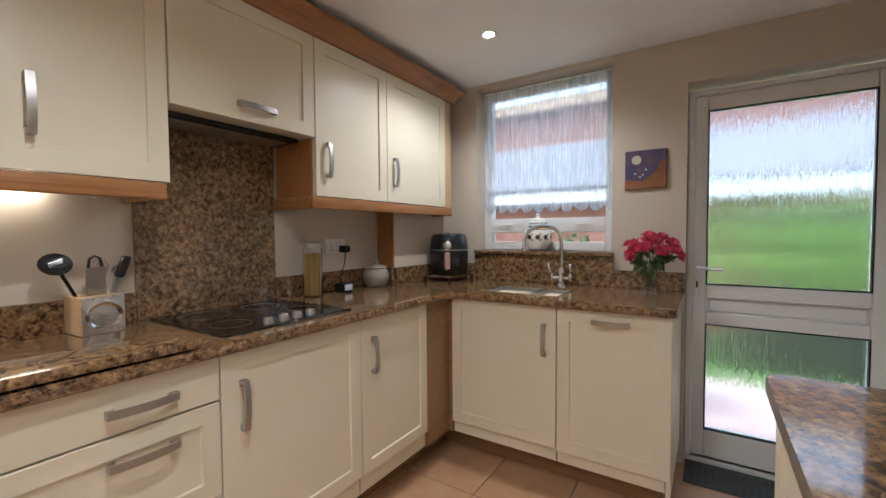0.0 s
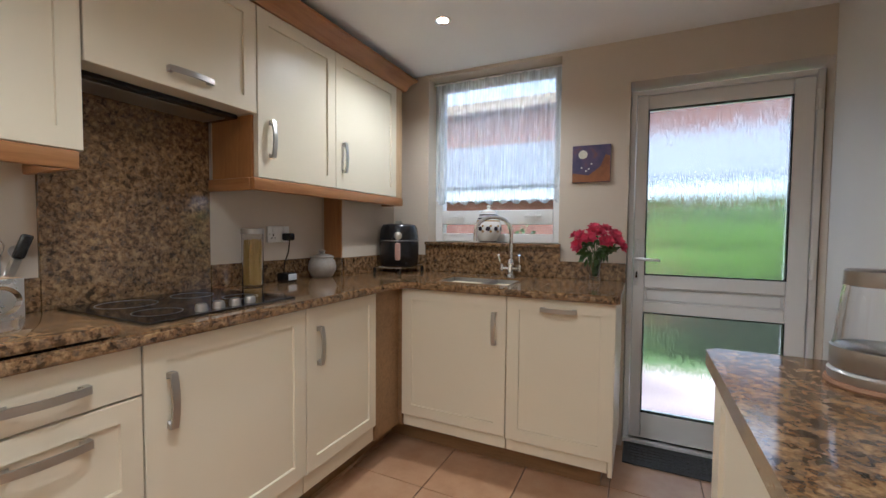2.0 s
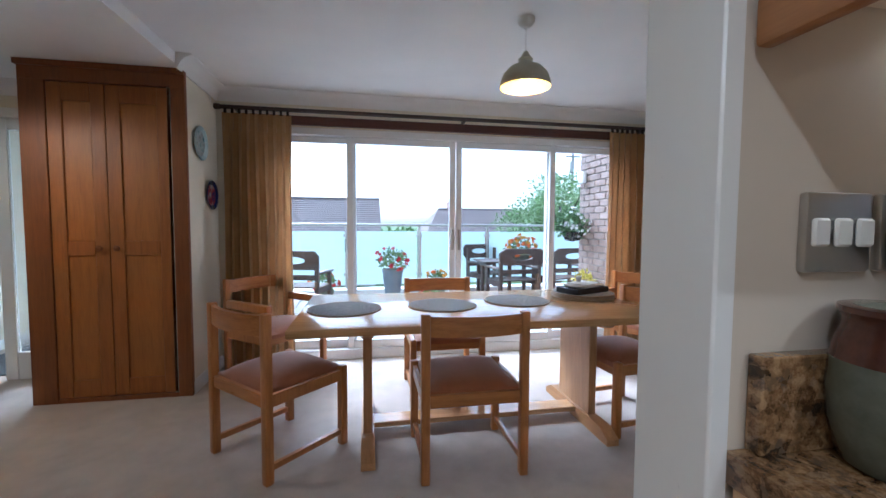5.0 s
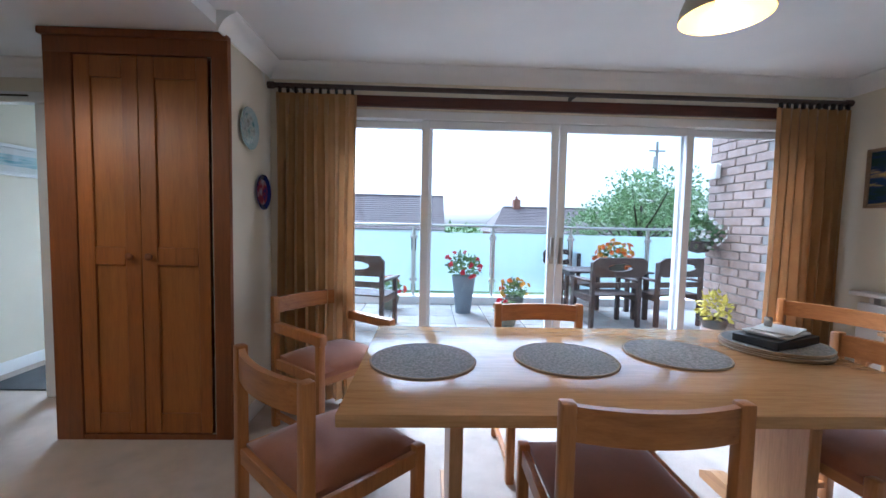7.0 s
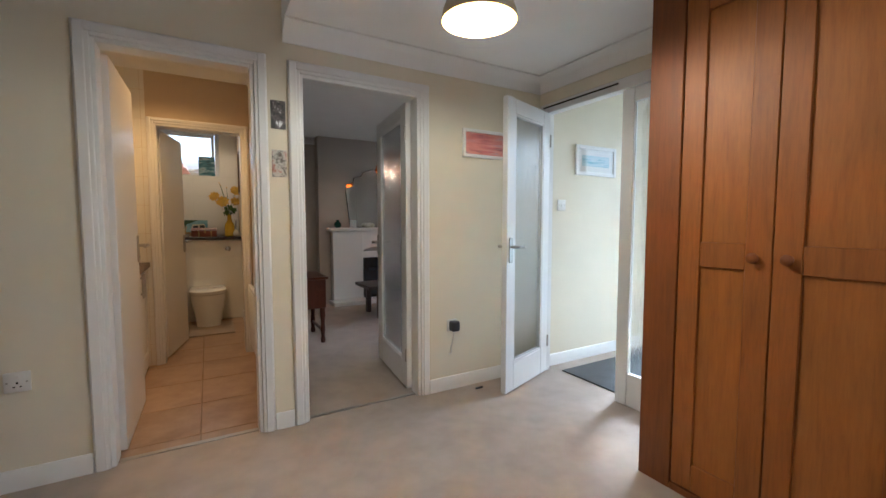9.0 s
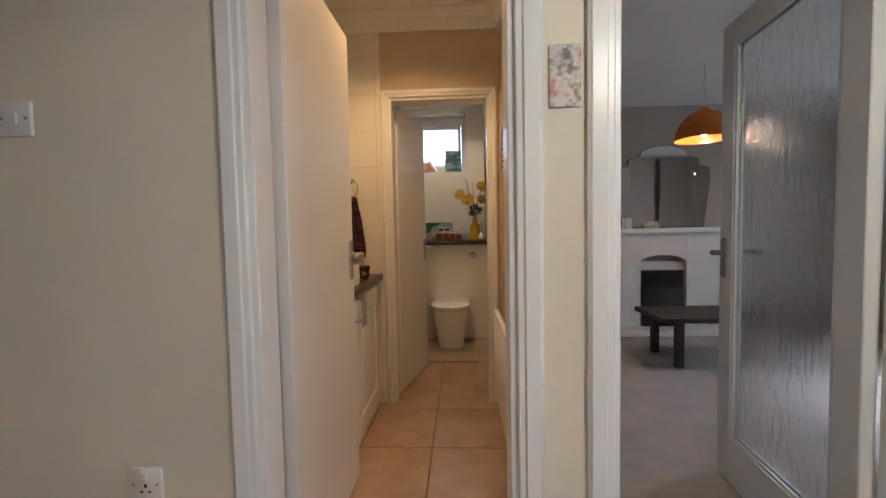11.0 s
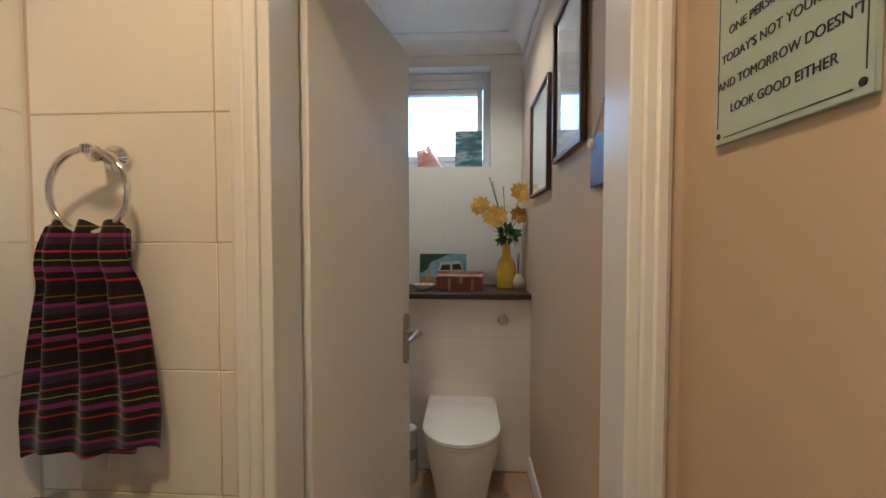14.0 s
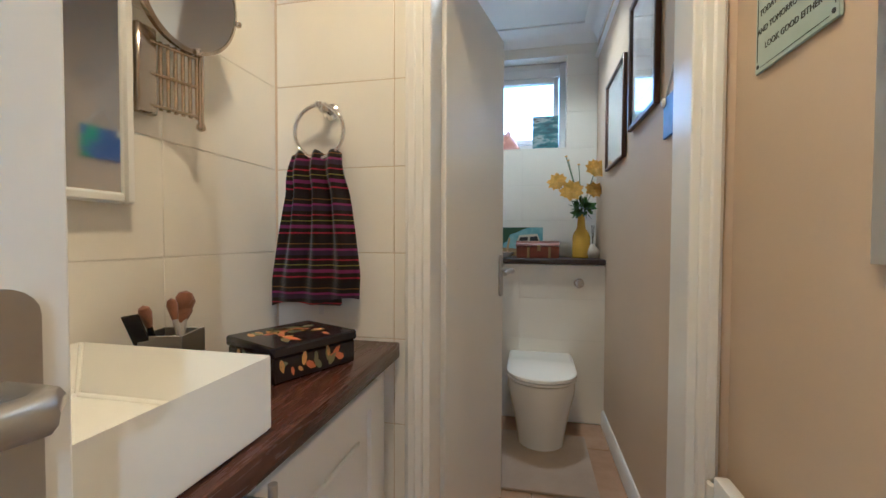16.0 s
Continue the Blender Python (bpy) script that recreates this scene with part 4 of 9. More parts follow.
# under-cabinet strip light
sl = thing("strip_light", (-1.7, 0.25, 1.42), "lit white strip light under a wall cabinet", "strip light")
part("housing", box(B(), -1.780, -1.748, 0.10, 0.405, 1.428, 1.45, 0.004), PLASTIC, sl)
part("tube", box(B(), -1.777, -1.751, 0.108, 0.397, 1.416, 1.428, 0.005, 3), glow("lit_strip", (1.0, 0.83, 0.6), 6.0), sl)
cb = B()
tube(cb, [(-1.765, 0.405, 1.437), (-1.73, 0.48, 1.43), (-1.74, 0.52, 1.40), (-1.75, 0.55, 1.43), (-1.76, 0.6, 1.448)], 0.004, 8)
part("cable", cb, PLASTIC, sl)

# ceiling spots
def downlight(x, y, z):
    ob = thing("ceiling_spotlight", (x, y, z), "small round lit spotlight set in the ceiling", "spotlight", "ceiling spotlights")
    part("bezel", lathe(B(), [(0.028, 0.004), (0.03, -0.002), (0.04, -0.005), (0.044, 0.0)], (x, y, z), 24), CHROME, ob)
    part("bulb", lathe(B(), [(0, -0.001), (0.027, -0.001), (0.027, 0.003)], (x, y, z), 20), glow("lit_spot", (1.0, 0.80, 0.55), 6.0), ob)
# Only the first is a known spot; three unseen ones are added for light.
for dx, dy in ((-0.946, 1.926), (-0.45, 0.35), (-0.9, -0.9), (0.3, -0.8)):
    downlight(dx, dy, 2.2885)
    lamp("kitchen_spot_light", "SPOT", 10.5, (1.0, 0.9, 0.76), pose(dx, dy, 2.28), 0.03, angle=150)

# sockets
def plate(name, m, w, h, label, mat, kind="socket", gangs=2):
    """A wall plate: face towards -y before turning, centred."""
    ob = thing(name, m.translation, label, "socket")
    def tp(bm):
        bmesh.ops.transform(bm, matrix=Matrix.Translation(-m.translation) @ m, verts=bm.verts)
        return bm
    part("plate", tp(box(B(), -w / 2, w / 2, -0.011, 0, -h / 2, h / 2, 0.004, 2)), mat, ob, local=True)
    for g in range(gangs):
        gx = (g - (gangs - 1) / 2) * w / max(gangs, 1)
        if kind == "socket":
            part("rocker", tp(box(B(), gx - 0.008, gx + 0.008, -0.016, -0.011, 0.012, 0.034, 0.002)), PLASTIC, ob, local=True)
            for px, pz, ph in ((0, -0.004, 0.009), (-0.011, -0.02, 0.005), (0.011, -0.02, 0.005)):
                part("pin_slot", tp(box(B(), gx + px - 0.0035, gx + px + 0.0035, -0.0116, -0.0105, pz - ph / 2, pz + ph / 2)), BLACK, ob, local=True)
        else:
            part("rocker", tp(box(B(), gx - 0.012, gx + 0.012, -0.017, -0.011, -0.016, 0.016, 0.003)), PLASTIC, ob, local=True)
    for sx in (-1, 1):
        part("screw", tp(cyl(B(), (0, 0, 0), 0.004, 0.002, 10, pose(sx * (w / 2 - 0.012), -0.011, 0, 90))), STEEL, ob, local=True)
    return ob
WP = lambda y, z: pose(-1.785, y, z, 0, 0, 90)
plate("light_switch", WP(-0.035, 1.195), 0.092, 0.09, "brushed steel triple light switch plate", STEEL, "switch", 3)
plate("double_socket", WP(0.1, 1.195), 0.153, 0.09, "brushed steel double socket with a black charger", STEEL)
plate("cooker_switch", WP(0.228, 1.195), 0.086, 0.09, "brushed steel single switch plate", STEEL, "switch", 1)
plate("double_socket", WP(1.628, 1.199), 0.147, 0.088, "white double socket above the worktop", PLASTIC)
ch = thing("charger", (-1.76, 0.09, 1.195), "black plug-in charger in a socket", "charger")
part("body", box(B(), -1.773, -1.725, 0.043, 0.091, 1.155, 1.22, 0.008, 2), BLACK, ch)
cb = B()
tube(cb, [(-1.745, 0.066, 1.217), (-1.742, 0.066, 1.235), (-1.745, 0.05, 1.243), (-1.755, 0.03, 1.23), (-1.765, 0.025, 1.195), (-1.768, 0.05, 1.12), (-1.76, 0.07, 1.06), (-1.755, 0.105, 0.97), (-1.74, 0.12, 0.953)], 0.002, 8)
part("cable", cb, BLACK, ch)


# ---- dining room ----
tb = thing("dining_table", (-3.78, 0.07, 0), "pine trestle dining table with a polished top", "table")
top = box(B(), -4.26, -3.29, -0.92, 1.06, 0.692, 0.732, 0.006, 2)
part("tabletop", top, PINE_Y, tb)
for y in (-0.56, 0.76):
    leg = B()
    box(leg, -3.98, -3.6, y - 0.024, y + 0.024, 0.075, 0.64, 0.004)
    part("trestle_leg", leg, PINE_Z, tb)
    part("trestle_foot", prism(B(), [(-4.16, 0.0), (-3.38, 0.0), (-3.38, 0.035), (-3.46, 0.075), (-4.08, 0.075), (-4.16, 0.035)], y - 0.035, y + 0.035, "y"), PINE_X, tb)
    part("bearer", box(B(), -4.14, -3.44, y - 0.03, y + 0.03, 0.64, 0.691, 0.004), PINE_X, tb)
part("stretcher", box(B(), -3.85, -3.73, -0.53, 0.73, 0.04, 0.07, 0.004), PINE_Y, tb)


def cushion(bm, x0, x1, y0, y1, z0, z1, n=10, dome=0.03):
    """A padded seat: full in the middle, soft at its edges."""
    top_v, bot_v = {}, {}
    for i in range(n + 1):
        for j in range(n + 1):
            u, v = i / n, j / n
            e = (1 - abs(2 * u - 1) ** 4) * (1 - abs(2 * v - 1) ** 4)
            x, y = x0 + (x1 - x0) * u, y0 + (y1 - y0) * v
            top_v[i, j] = bm.verts.new((x, y, z0 + (z1 - z0) * (0.45 + 0.55 * e ** 0.5) + dome * e * (1 - (2 * u - 1) ** 2) * 0.5))
            bot_v[i, j] = bm.verts.new((x, y, z0))
    for i in range(n):
        for j in range(n):
            bm.faces.new((top_v[i, j], top_v[i + 1, j], top_v[i + 1, j + 1], top_v[i, j + 1]))
            bm.faces.new((bot_v[i, j], bot_v[i, j + 1], bot_v[i + 1, j + 1], bot_v[i + 1, j]))
    rim = [(i, 0) for i in range(n)] + [(n, j) for j in range(n)] + [(i, n) for i in range(n, 0, -1)] + [(0, j) for j in range(n, 0, -1)]
    for a, b in zip(rim, rim[1:] + rim[:1]):
        bm.faces.new((top_v[a], top_v[b], bot_v[b], bot_v[a]))
    return bm


def chair(at, turn, arms=False):
    """A chair that faces +x before turning; its origin is on the floor under the seat."""
    w, d, hb, hs = (0.52 if not arms else 0.56), 0.49, 0.80, 0.42
    ob = thing("carver_chair" if arms else "dining_chair", at, ("beech carver chair with arms and a rust velour seat" if arms else "beech dining chair with a curved back and rust velour seat"), "chair", "chairs round the table")
    ob.rotation_euler = (0, 0, radians(turn))
    t = 0.042
    for s in (-1, 1):
        y = s * (w / 2 - t / 2)
        part("leg", box(B(), -d / 2, -d / 2 + t, y - t / 2, y + t / 2, 0, hb, 0.007, 2), CHAIR, ob, local=True)
        part("leg", box(B(), d / 2 - t, d / 2, y - t / 2, y + t / 2, 0, 0.62 if arms else 0.44, 0.007, 2), CHAIR, ob, local=True)
        part("side_rail", box(B(), -d / 2 + t, d / 2 - t, y - 0.012, y + 0.012, 0.36, 0.42, 0.003), CHAIR, ob, local=True)
        part("stretcher", box(B(), -d / 2 + t, d / 2 - t, y - 0.012, y + 0.012, 0.06, 0.09, 0.003), CHAIR, ob, local=True)
        if arms:
            part("arm", box(B(), -d / 2 + t, d / 2 + 0.01, y - 0.026, y + 0.026, 0.585, 0.645, 0.01, 2), CHAIR, ob, local=True)
    part("front_rail", box(B(), d / 2 - t + 0.008, d / 2 - 0.008, -w / 2 + t, w / 2 - t, 0.36, 0.42, 0.003), CHAIR_Y, ob, local=True)
    part("back_rail", box(B(), -d / 2 + 0.008, -d / 2 + t - 0.008, -w / 2 + t, w / 2 - t, 0.36, 0.42, 0.003), CHAIR_Y, ob, local=True)
    n, a, b = 12, [], []
    for i in range(n + 1):
        u = -1 + 2 * i / n
        x = -d / 2 + 0.012 - 0.045 * (1 - u * u)
        a.append((x, u * (w / 2 - t * 0.6)))
        b.append((x + 0.024, u * (w / 2 - t * 0.6)))
    br = prism(B(), a + b[::-1], 0.695, 0.79)
    part("backrest", br, CHAIR_Y, ob, "curved wooden top rail", local=True, smooth=30)
    part("seat", cushion(B(), -d / 2 + 0.03, d / 2 - 0.004, -w / 2 + t + 0.002, w / 2 - t - 0.002, 0.405, 0.465), SEAT, ob, "padded rust velour seat", local=True, smooth=60)
    return ob


ch1 = chair((-3.68, -1.025, 0), 135)
for x, y, a in ((-3.455, -0.06, 180), (-4.33, -0.02, 0), (-3.72, 1.02, -83)):
    copy_thing(ch1, pose(x, y, 0, 0, 0, a))
cv1 = chair((-4.72, -1.25, 0), 50, True)
copy_thing(cv1, pose(-4.50, 1.62, 0, 0, 0, -62))


# curtains
def curtain(name, y0, y1, x, z0, z1, folds, depth, label, seed):
    rnd = random.Random(seed)
    n, rows = folds * 10, 14
    ph = [rnd.uniform(-0.5, 0.5) for _ in range(folds + 1)]
    bm, grid = B(), []
    for r in range(rows + 1):
        v = r / rows
        row = []
        for i in range(n + 1):
            u = i / n
            f = u * folds
            wob = ph[int(min(f, folds - 1))]
            amp = depth * (0.55 + 0.45 * min(1, v * 6)) * (0.8 + 0.3 * wob)
            s = math.sin(2 * math.pi * f + 0.5 * wob * math.sin(3 * v))
            yy = y0 + (y1 - y0) * (u + 0.012 * math.sin(5 * v + 9 * u)) + 0.25 * depth * math.sin(4 * math.pi * f) * (v > 0.04)
            row.append(bm.verts.new((x + amp * (s if v > 0.05 else 0.5 * s), yy, z1 + (z0 - z1) * v)))
        grid.append(row)
    for r in range(rows):
        for i in range(n):
            bm.faces.new((grid[r][i], grid[r][i + 1], grid[r + 1][i + 1], grid[r + 1][i]))
    bmesh.ops.solidify(bm, geom=bm.faces[:], thickness=0.004)
    ob = thing(name, (x, (y0 + y1) / 2, z0), label, "curtain", "dining room curtains")
    part("cloth", bm, CURT, ob, smooth=70)
    for i in range(n // 8):
        yy = y0 + (y1 - y0) * (i + 0.5) / (n // 8)
        part("hook", box(B(), x - 0.012, x + 0.014, yy - 0.008, yy + 0.008, z1 - 0.005, z1 + 0.035, 0.002), BLACK, ob)
    return ob


curtain("curtain", -1.70, -1.17, -5.0, 0.02, 2.10, 8, 0.04, "drawn-back gold curtain hanging to the carpet", 4)
curtain("curtain", 1.71, 2.24, -5.0, 0.02, 2.10, 8, 0.04, "drawn-back gold curtain hanging to the carpet", 9)
cp = thing("curtain_pole", (-5.02, 0.25, 2.1), "long dark curtain pole over the patio doors", "curtain pole")
tb2 = B()
tube(tb2, [(-5.02, -1.74, 2.15), (-5.02, 2.24, 2.15)], 0.017, 14)
part("pole", tb2, DARKWOOD, cp)
for y in (-1.74, 2.24):
    part("finial", cyl(B(), (0, 0, 0), 0.023, 0.04, 16, pose(-5.02, y - 0.02, 2.15, -90)), DARKWOOD, cp)
for y in (-1.6, 0.3, 2.1):
    part("bracket", box(B(), -5.116, -5.02, y - 0.012, y + 0.012, 2.13, 2.155, 0.003), DARKWOOD, cp)
solid("pelmet_board", box(B(), -5.117, -5.085, -1.62, 2.12, 2.05, 2.125, 0.004), MAHOG, "reddish wooden batten above the patio doors", "curtain batten")

# built-in cupboard
cu = thing("built_in_cupboard", (-4.75, -2.24, 0), "tall honey oak cupboard with two closed doors", "cupboard")
part("body", box(B(), -5.07, -4.53, -2.73, -1.80, 0.0, 2.243, 0.003), CUPB_D, cu)
fr = B()
box(fr, -4.53, -4.492, -2.735, -2.588, 0.0, 2.15, 0.003)
box(fr, -4.53, -4.492, -1.858, -1.768, 0.0, 2.15, 0.003)
box(fr, -4.53, -4.49, -2.735, -1.768, 2.12, 2.244, 0.004)
box(fr, -4.53, -4.494, -2.588, -1.858, 0.0, 0.03, 0.002)
part("face_frame", fr, CUPB_D, cu)
part("cornice", box(B(), -4.53, -4.468, -2.745, -1.766, 2.205, 2.244, 0.008, 2), CUPB_D, cu)
for y0, y1, ky in ((-2.586, -2.253, -2.304), (-2.25, -1.86, -2.2)):
    bm = B()
    for a0, a1, z0, z1 in ((y0, y0 + 0.085, 0.034, 2.117), (y1 - 0.085, y1, 0.034, 2.117), (y0 + 0.085, y1 - 0.085, 0.034, 0.15), (y0 + 0.085, y1 - 0.085, 2.0, 2.117), (y0 + 0.085, y1 - 0.085, 0.99, 1.09)):
        box(bm, -4.526, -4.50, a0, a1, z0, z1, 0.003)
    d = part("door", bm, CUPB, cu)
    part("panel", box(B(), -4.522, -4.512, y0 + 0.08, y1 - 0.08, 0.145, 0.995), CUPB_P, d)
    part("panel", box(B(), -4.522, -4.512, y0 + 0.08, y1 - 0.08, 1.085, 2.005), CUPB_P, d)
    part("knob", lathe(B(), [(0.008, 0), (0.009, 0.012), (0.018, 0.018), (0.02, 0.026), (0.012, 0.033), (0, 0.034)], (0, 0, 0), 18, pose(-4.50, ky, 1.04, 0, 90)), CUPB_D, d, "turned wooden knob")


def pendant(x, y, rim, ceil, watts):
    ob = thing("pendant_lamp", (x, y, rim), "grey-green dome pendant lamp, lit, hanging from the ceiling", "pendant lamp", "pendant lamps")
    sh = lathe(B(), [(0.136, 0), (0.138, 0.004), (0.134, 0.03), (0.118, 0.072), (0.086, 0.105), (0.045, 0.125), (0.036, 0.135), (0.04, 0.15), (0.022, 0.17), (0.012, 0.19), (0.008, 0.19)], (x, y, rim), 40)
    part("shade", sh, mottled("shade_enamel", [(0.3, (0.42, 0.40, 0.30)), (0.7, (0.50, 0.48, 0.37))], 4.0, 0.45, 0.05), ob)
    # Gold lining colour carries the warm glow of the bulb.
    part("shade_lining", lathe(B(), [(0.1355, 0.0005), (0.132, 0.03), (0.115, 0.069), (0.084, 0.101), (0.043, 0.121), (0, 0.128)], (x, y, rim), 40), glossy("bulb_tinted_lining", (0.8, 0.42, 0.06), 0.5), ob, "inside of the shade, its yellow standing in for the bulb's glow")
    part("bulb", lathe(B(), [(0, 0), (0.02, 0.006), (0.03, 0.025), (0.028, 0.045), (0.014, 0.07), (0.013, 0.09)], (x, y, rim + 0.02), 20), glow("warm_bulb", (1.0, 0.72, 0.3), 1.3), ob)
    tubeb = B()
    tube(tubeb, [(x, y, rim + 0.19), (x, y, ceil - 0.05)], 0.0035, 8)
    part("flex", tubeb, PLASTIC, ob)
    part("ceiling_rose", lathe(B(), [(0.012, 0), (0.03, 0.008), (0.045, 0.03), (0.047, 0.05), (0, 0.05)], (x, y, ceil - 0.051), 24), PLASTIC, ob)
    lamp("pendant_light", "POINT", watts, (1.0, 0.8, 0.55), pose(x, y, rim + 0.012), 0.03)
pendant(-3.56, 0.29, 1.955, 2.32, 2.5)
pendant(-3.65, -2.85, 1.90, 2.245, 7.5)

# ---- wc ----
bxg = level("wall_boxing_wc", GROUT_W, -3.12, -2.2, -7.556, -7.158, 0.0, 0.96)
solid("shelf", box(B(), -3.118, -2.202, -7.554, -7.135, 0.964, 0.993, 0.004), DARKWOOD, "dark brown shelf over the boxed-in cistern", "shelf", "wc fittings")
wc = thing("toilet", (-2.76, -6.9, 0), "white back-to-wall toilet with the lid down", "toilet")
def dshape(w, l, y_back, x, n=14):
    """A D outline: straight at the back, round at the front (towards +y)."""
    pts = [(x - w / 2, y_back), (x + w / 2, y_back)]
    r = w / 2
    yc = y_back + l - r
    pts += [(x + r * math.cos(math.pi * k / n), yc + r * math.sin(math.pi * k / n)) for k in range(n + 1)]
    return pts
def loft(bm, rows):
    rings = [[bm.verts.new((px, py, z)) for px, py in o] for o, z in rows]
    for a, b in zip(rings, rings[1:]):
        for i in range(len(a)):
            j = (i + 1) % len(a)
            bm.faces.new((a[i], a[j], b[j], b[i]))
    bm.faces.new(rings[0][::-1])
    bm.faces.new(rings[-1])
    return bm
X0, YB = -2.745, -7.156
part("pan", loft(B(), [(dshape(0.24, 0.42, YB, X0), 0.0), (dshape(0.25, 0.43, YB, X0), 0.06), (dshape(0.29, 0.46, YB, X0), 0.18), (dshape(0.335, 0.495, YB, X0), 0.28), (dshape(0.35, 0.51, YB, X0), 0.33), (dshape(0.35, 0.51, YB, X0), 0.375)]), CERAMIC, wc, smooth=50)
part("seat", loft(B(), [(dshape(0.352, 0.512, YB + 0.002, X0), 0.379), (dshape(0.362, 0.52, YB + 0.002, X0), 0.383), (dshape(0.362, 0.52, YB + 0.002, X0), 0.393), (dshape(0.352, 0.512, YB + 0.002, X0), 0.397)]), CERAMIC, wc, smooth=50)
part("lid", loft(B(), [(dshape(0.362, 0.52, YB + 0.003, X0), 0.399), (dshape(0.368, 0.525, YB + 0.003, X0), 0.404), (dshape(0.364, 0.522, YB + 0.003, X0), 0.417), (dshape(0.33, 0.49, YB + 0.012, X0), 0.424)]), CERAMIC, wc, smooth=50)
fb = thing("flush_button", (-2.98, -7.15, 0.85), "round chrome flush button on the tiled boxing", "flush button")
part("bezel", lathe(B(), [(0.03, 0), (0.03, 0.006), (0.024, 0.009), (0.022, 0.006)], (0, 0, 0), 24, pose(-2.968, -7.15, 0.85, -90)), CHROME, fb)
part("button", lathe(B(), [(0, 0.008), (0.021, 0.007), (0.021, 0.0)], (0, 0, 0), 20, pose(-2.968, -7.15, 0.85, -90)), CHROME, fb)
solid("bath_mat", box(B(), -2.985, -2.512, -6.95, -6.388, 0.001, 0.016, 0.006, 2), cloth("taupe_mat_pile", (0.40, 0.32, 0.25), (0.29, 0.23, 0.18), 320.0, 0.95, 0.3, 0.9), "taupe pedestal mat round the toilet on tiles", "bath mat")

# vanity
va = thing("vanity_unit", (-2.18, -5.05, 0), "white vanity unit with two doors and bar handles", "cabinet", "wc fittings")
part("body", box(B(), -2.315, -1.995, -5.58, -4.6, 0.0, 0.80, 0.002), GLOSS, va)
for y0, w, hy in ((-5.49, 0.488, -5.022), (-4.996, 0.39, -4.966)):
    bm = shaker(B(), w, 0.67, 0.07, 0.02)
    M = pose(-2.315, y0 + w, 0.115, 0, 0, -90)
    bmesh.ops.transform(bm, matrix=M, verts=bm.verts)
    d = part("door", bm, GLOSS, va)
    field = box(B(), 0.10, w - 0.10, -0.019, -0.0115, 0.10, 0.57, 0.006)
    bmesh.ops.transform(field, matrix=M, verts=field.verts)
    part("raised_panel", field, GLOSS, d)
    hb = B()
    tube(hb, [(-2.375, hy, 0.655), (-2.375, hy, 0.815)], 0.006, 12)
    for z in (0.68, 0.79):
        tube(hb, [(-2.335, hy, z), (-2.375, hy, z)], 0.005, 10)
    part("handle", hb, STEEL, d, "upright brushed steel bar handle")
part("worktop", box(B(), -2.356, -1.995, -5.585, -4.58, 0.81, 0.85, 0.005, 2), wood("wenge_laminate", (0.075, 0.03, 0.018), (0.034, 0.013, 0.008), "y", 0.25), va, "dark brown worktop")
bs_ = thing("basin", (-2.16, -4.87, 0.851), "square white ceramic counter-top basin", "basin", "wc fittings")
bowl_b = box(B(), -2.334, -2.0, -5.083, -4.66, 0.8512, 0.96)
top_f = max(bowl_b.faces, key=lambda f: f.calc_center_median().z)
bmesh.ops.inset_region(bowl_b, faces=[top_f], thickness=0.018)
bmesh.ops.translate(bowl_b, verts=list(top_f.verts), vec=(0, 0, -0.078))
for v in top_f.verts:
    v.co.x, v.co.y = -2.167 + (v.co.x + 2.167) * 0.93, -4.8715 + (v.co.y + 4.8715) * 0.94
bmesh.ops.bevel(bowl_b, geom=bowl_b.edges[:], offset=0.005, segments=3, affect="EDGES")
part("bowl", bowl_b, CERAMIC, bs_)
part("waste", lathe(B(), [(0, 0.002), (0.02, 0.004), (0.028, 0.0)], (-2.15, -4.88, 0.883), 20), CHROME, bs_)

# mirror on the west wall
mi = thing("wall_mirror", (-3.115, -5.0, 1.08), "large frameless wall mirror with polished edges", "mirror")
part("backing", box(B(), -3.119, -3.113, -5.203, -4.55, 1.089, 1.96), BLACK, mi)
part("glass", box(B(), -3.1125, -3.107, -5.205, -4.548, 1.087, 1.962, 0.001), MIRROR, mi, smooth=None)
for y in (-4.61, -5.155):
    for z in (1.139, 1.91):
        part("fixing_knob", lathe(B(), [(0.007, 0), (0.008, 0.003), (0.005, 0.006), (0, 0.007)], (0, 0, 0), 16, pose(-3.107, y, z, 0, 90)), CHROME, mi)
ra = thing("radiator", (-3.08, -5.1, 0.1), "white panel radiator under the mirror", "radiator")
part("panel", box(B(), -3.085, -3.055, -5.51, -4.55, 0.14, 0.632, 0.006, 2), GLOSS, ra)
for k in range(21):
    yy = -5.485 + 0.044 * k
    part("flute", box(B(), -3.056, -3.051, yy, yy + 0.022, 0.17, 0.60, 0.002), GLOSS, ra)
part("valve", lathe(B(), [(0.012, 0), (0.016, 0.01), (0.016, 0.04), (0.01, 0.045)], (-3.07, -5.535, 0.56), 16), PLASTIC, ra)
part("wall_bracket", box(box(B(), -3.118, -3.084, -5.4, -5.36, 0.2, 0.55), -3.118, -3.084, -4.74, -4.7, 0.2, 0.55), GLOSS, ra)
downlight(-2.69, -6.91, 2.5485)
downlight(-2.55, -4.9, 2.4585)
lamp("wc_inner_light", "SPOT", 7.5, (1.0, 0.69, 0.38), pose(-2.69, -6.91, 2.54), 0.06, angle=130)
lamp("wc_outer_light", "SPOT", 13.0, (1.0, 0.51, 0.16), pose(-2.55, -4.9, 2.45), 0.09, angle=140)

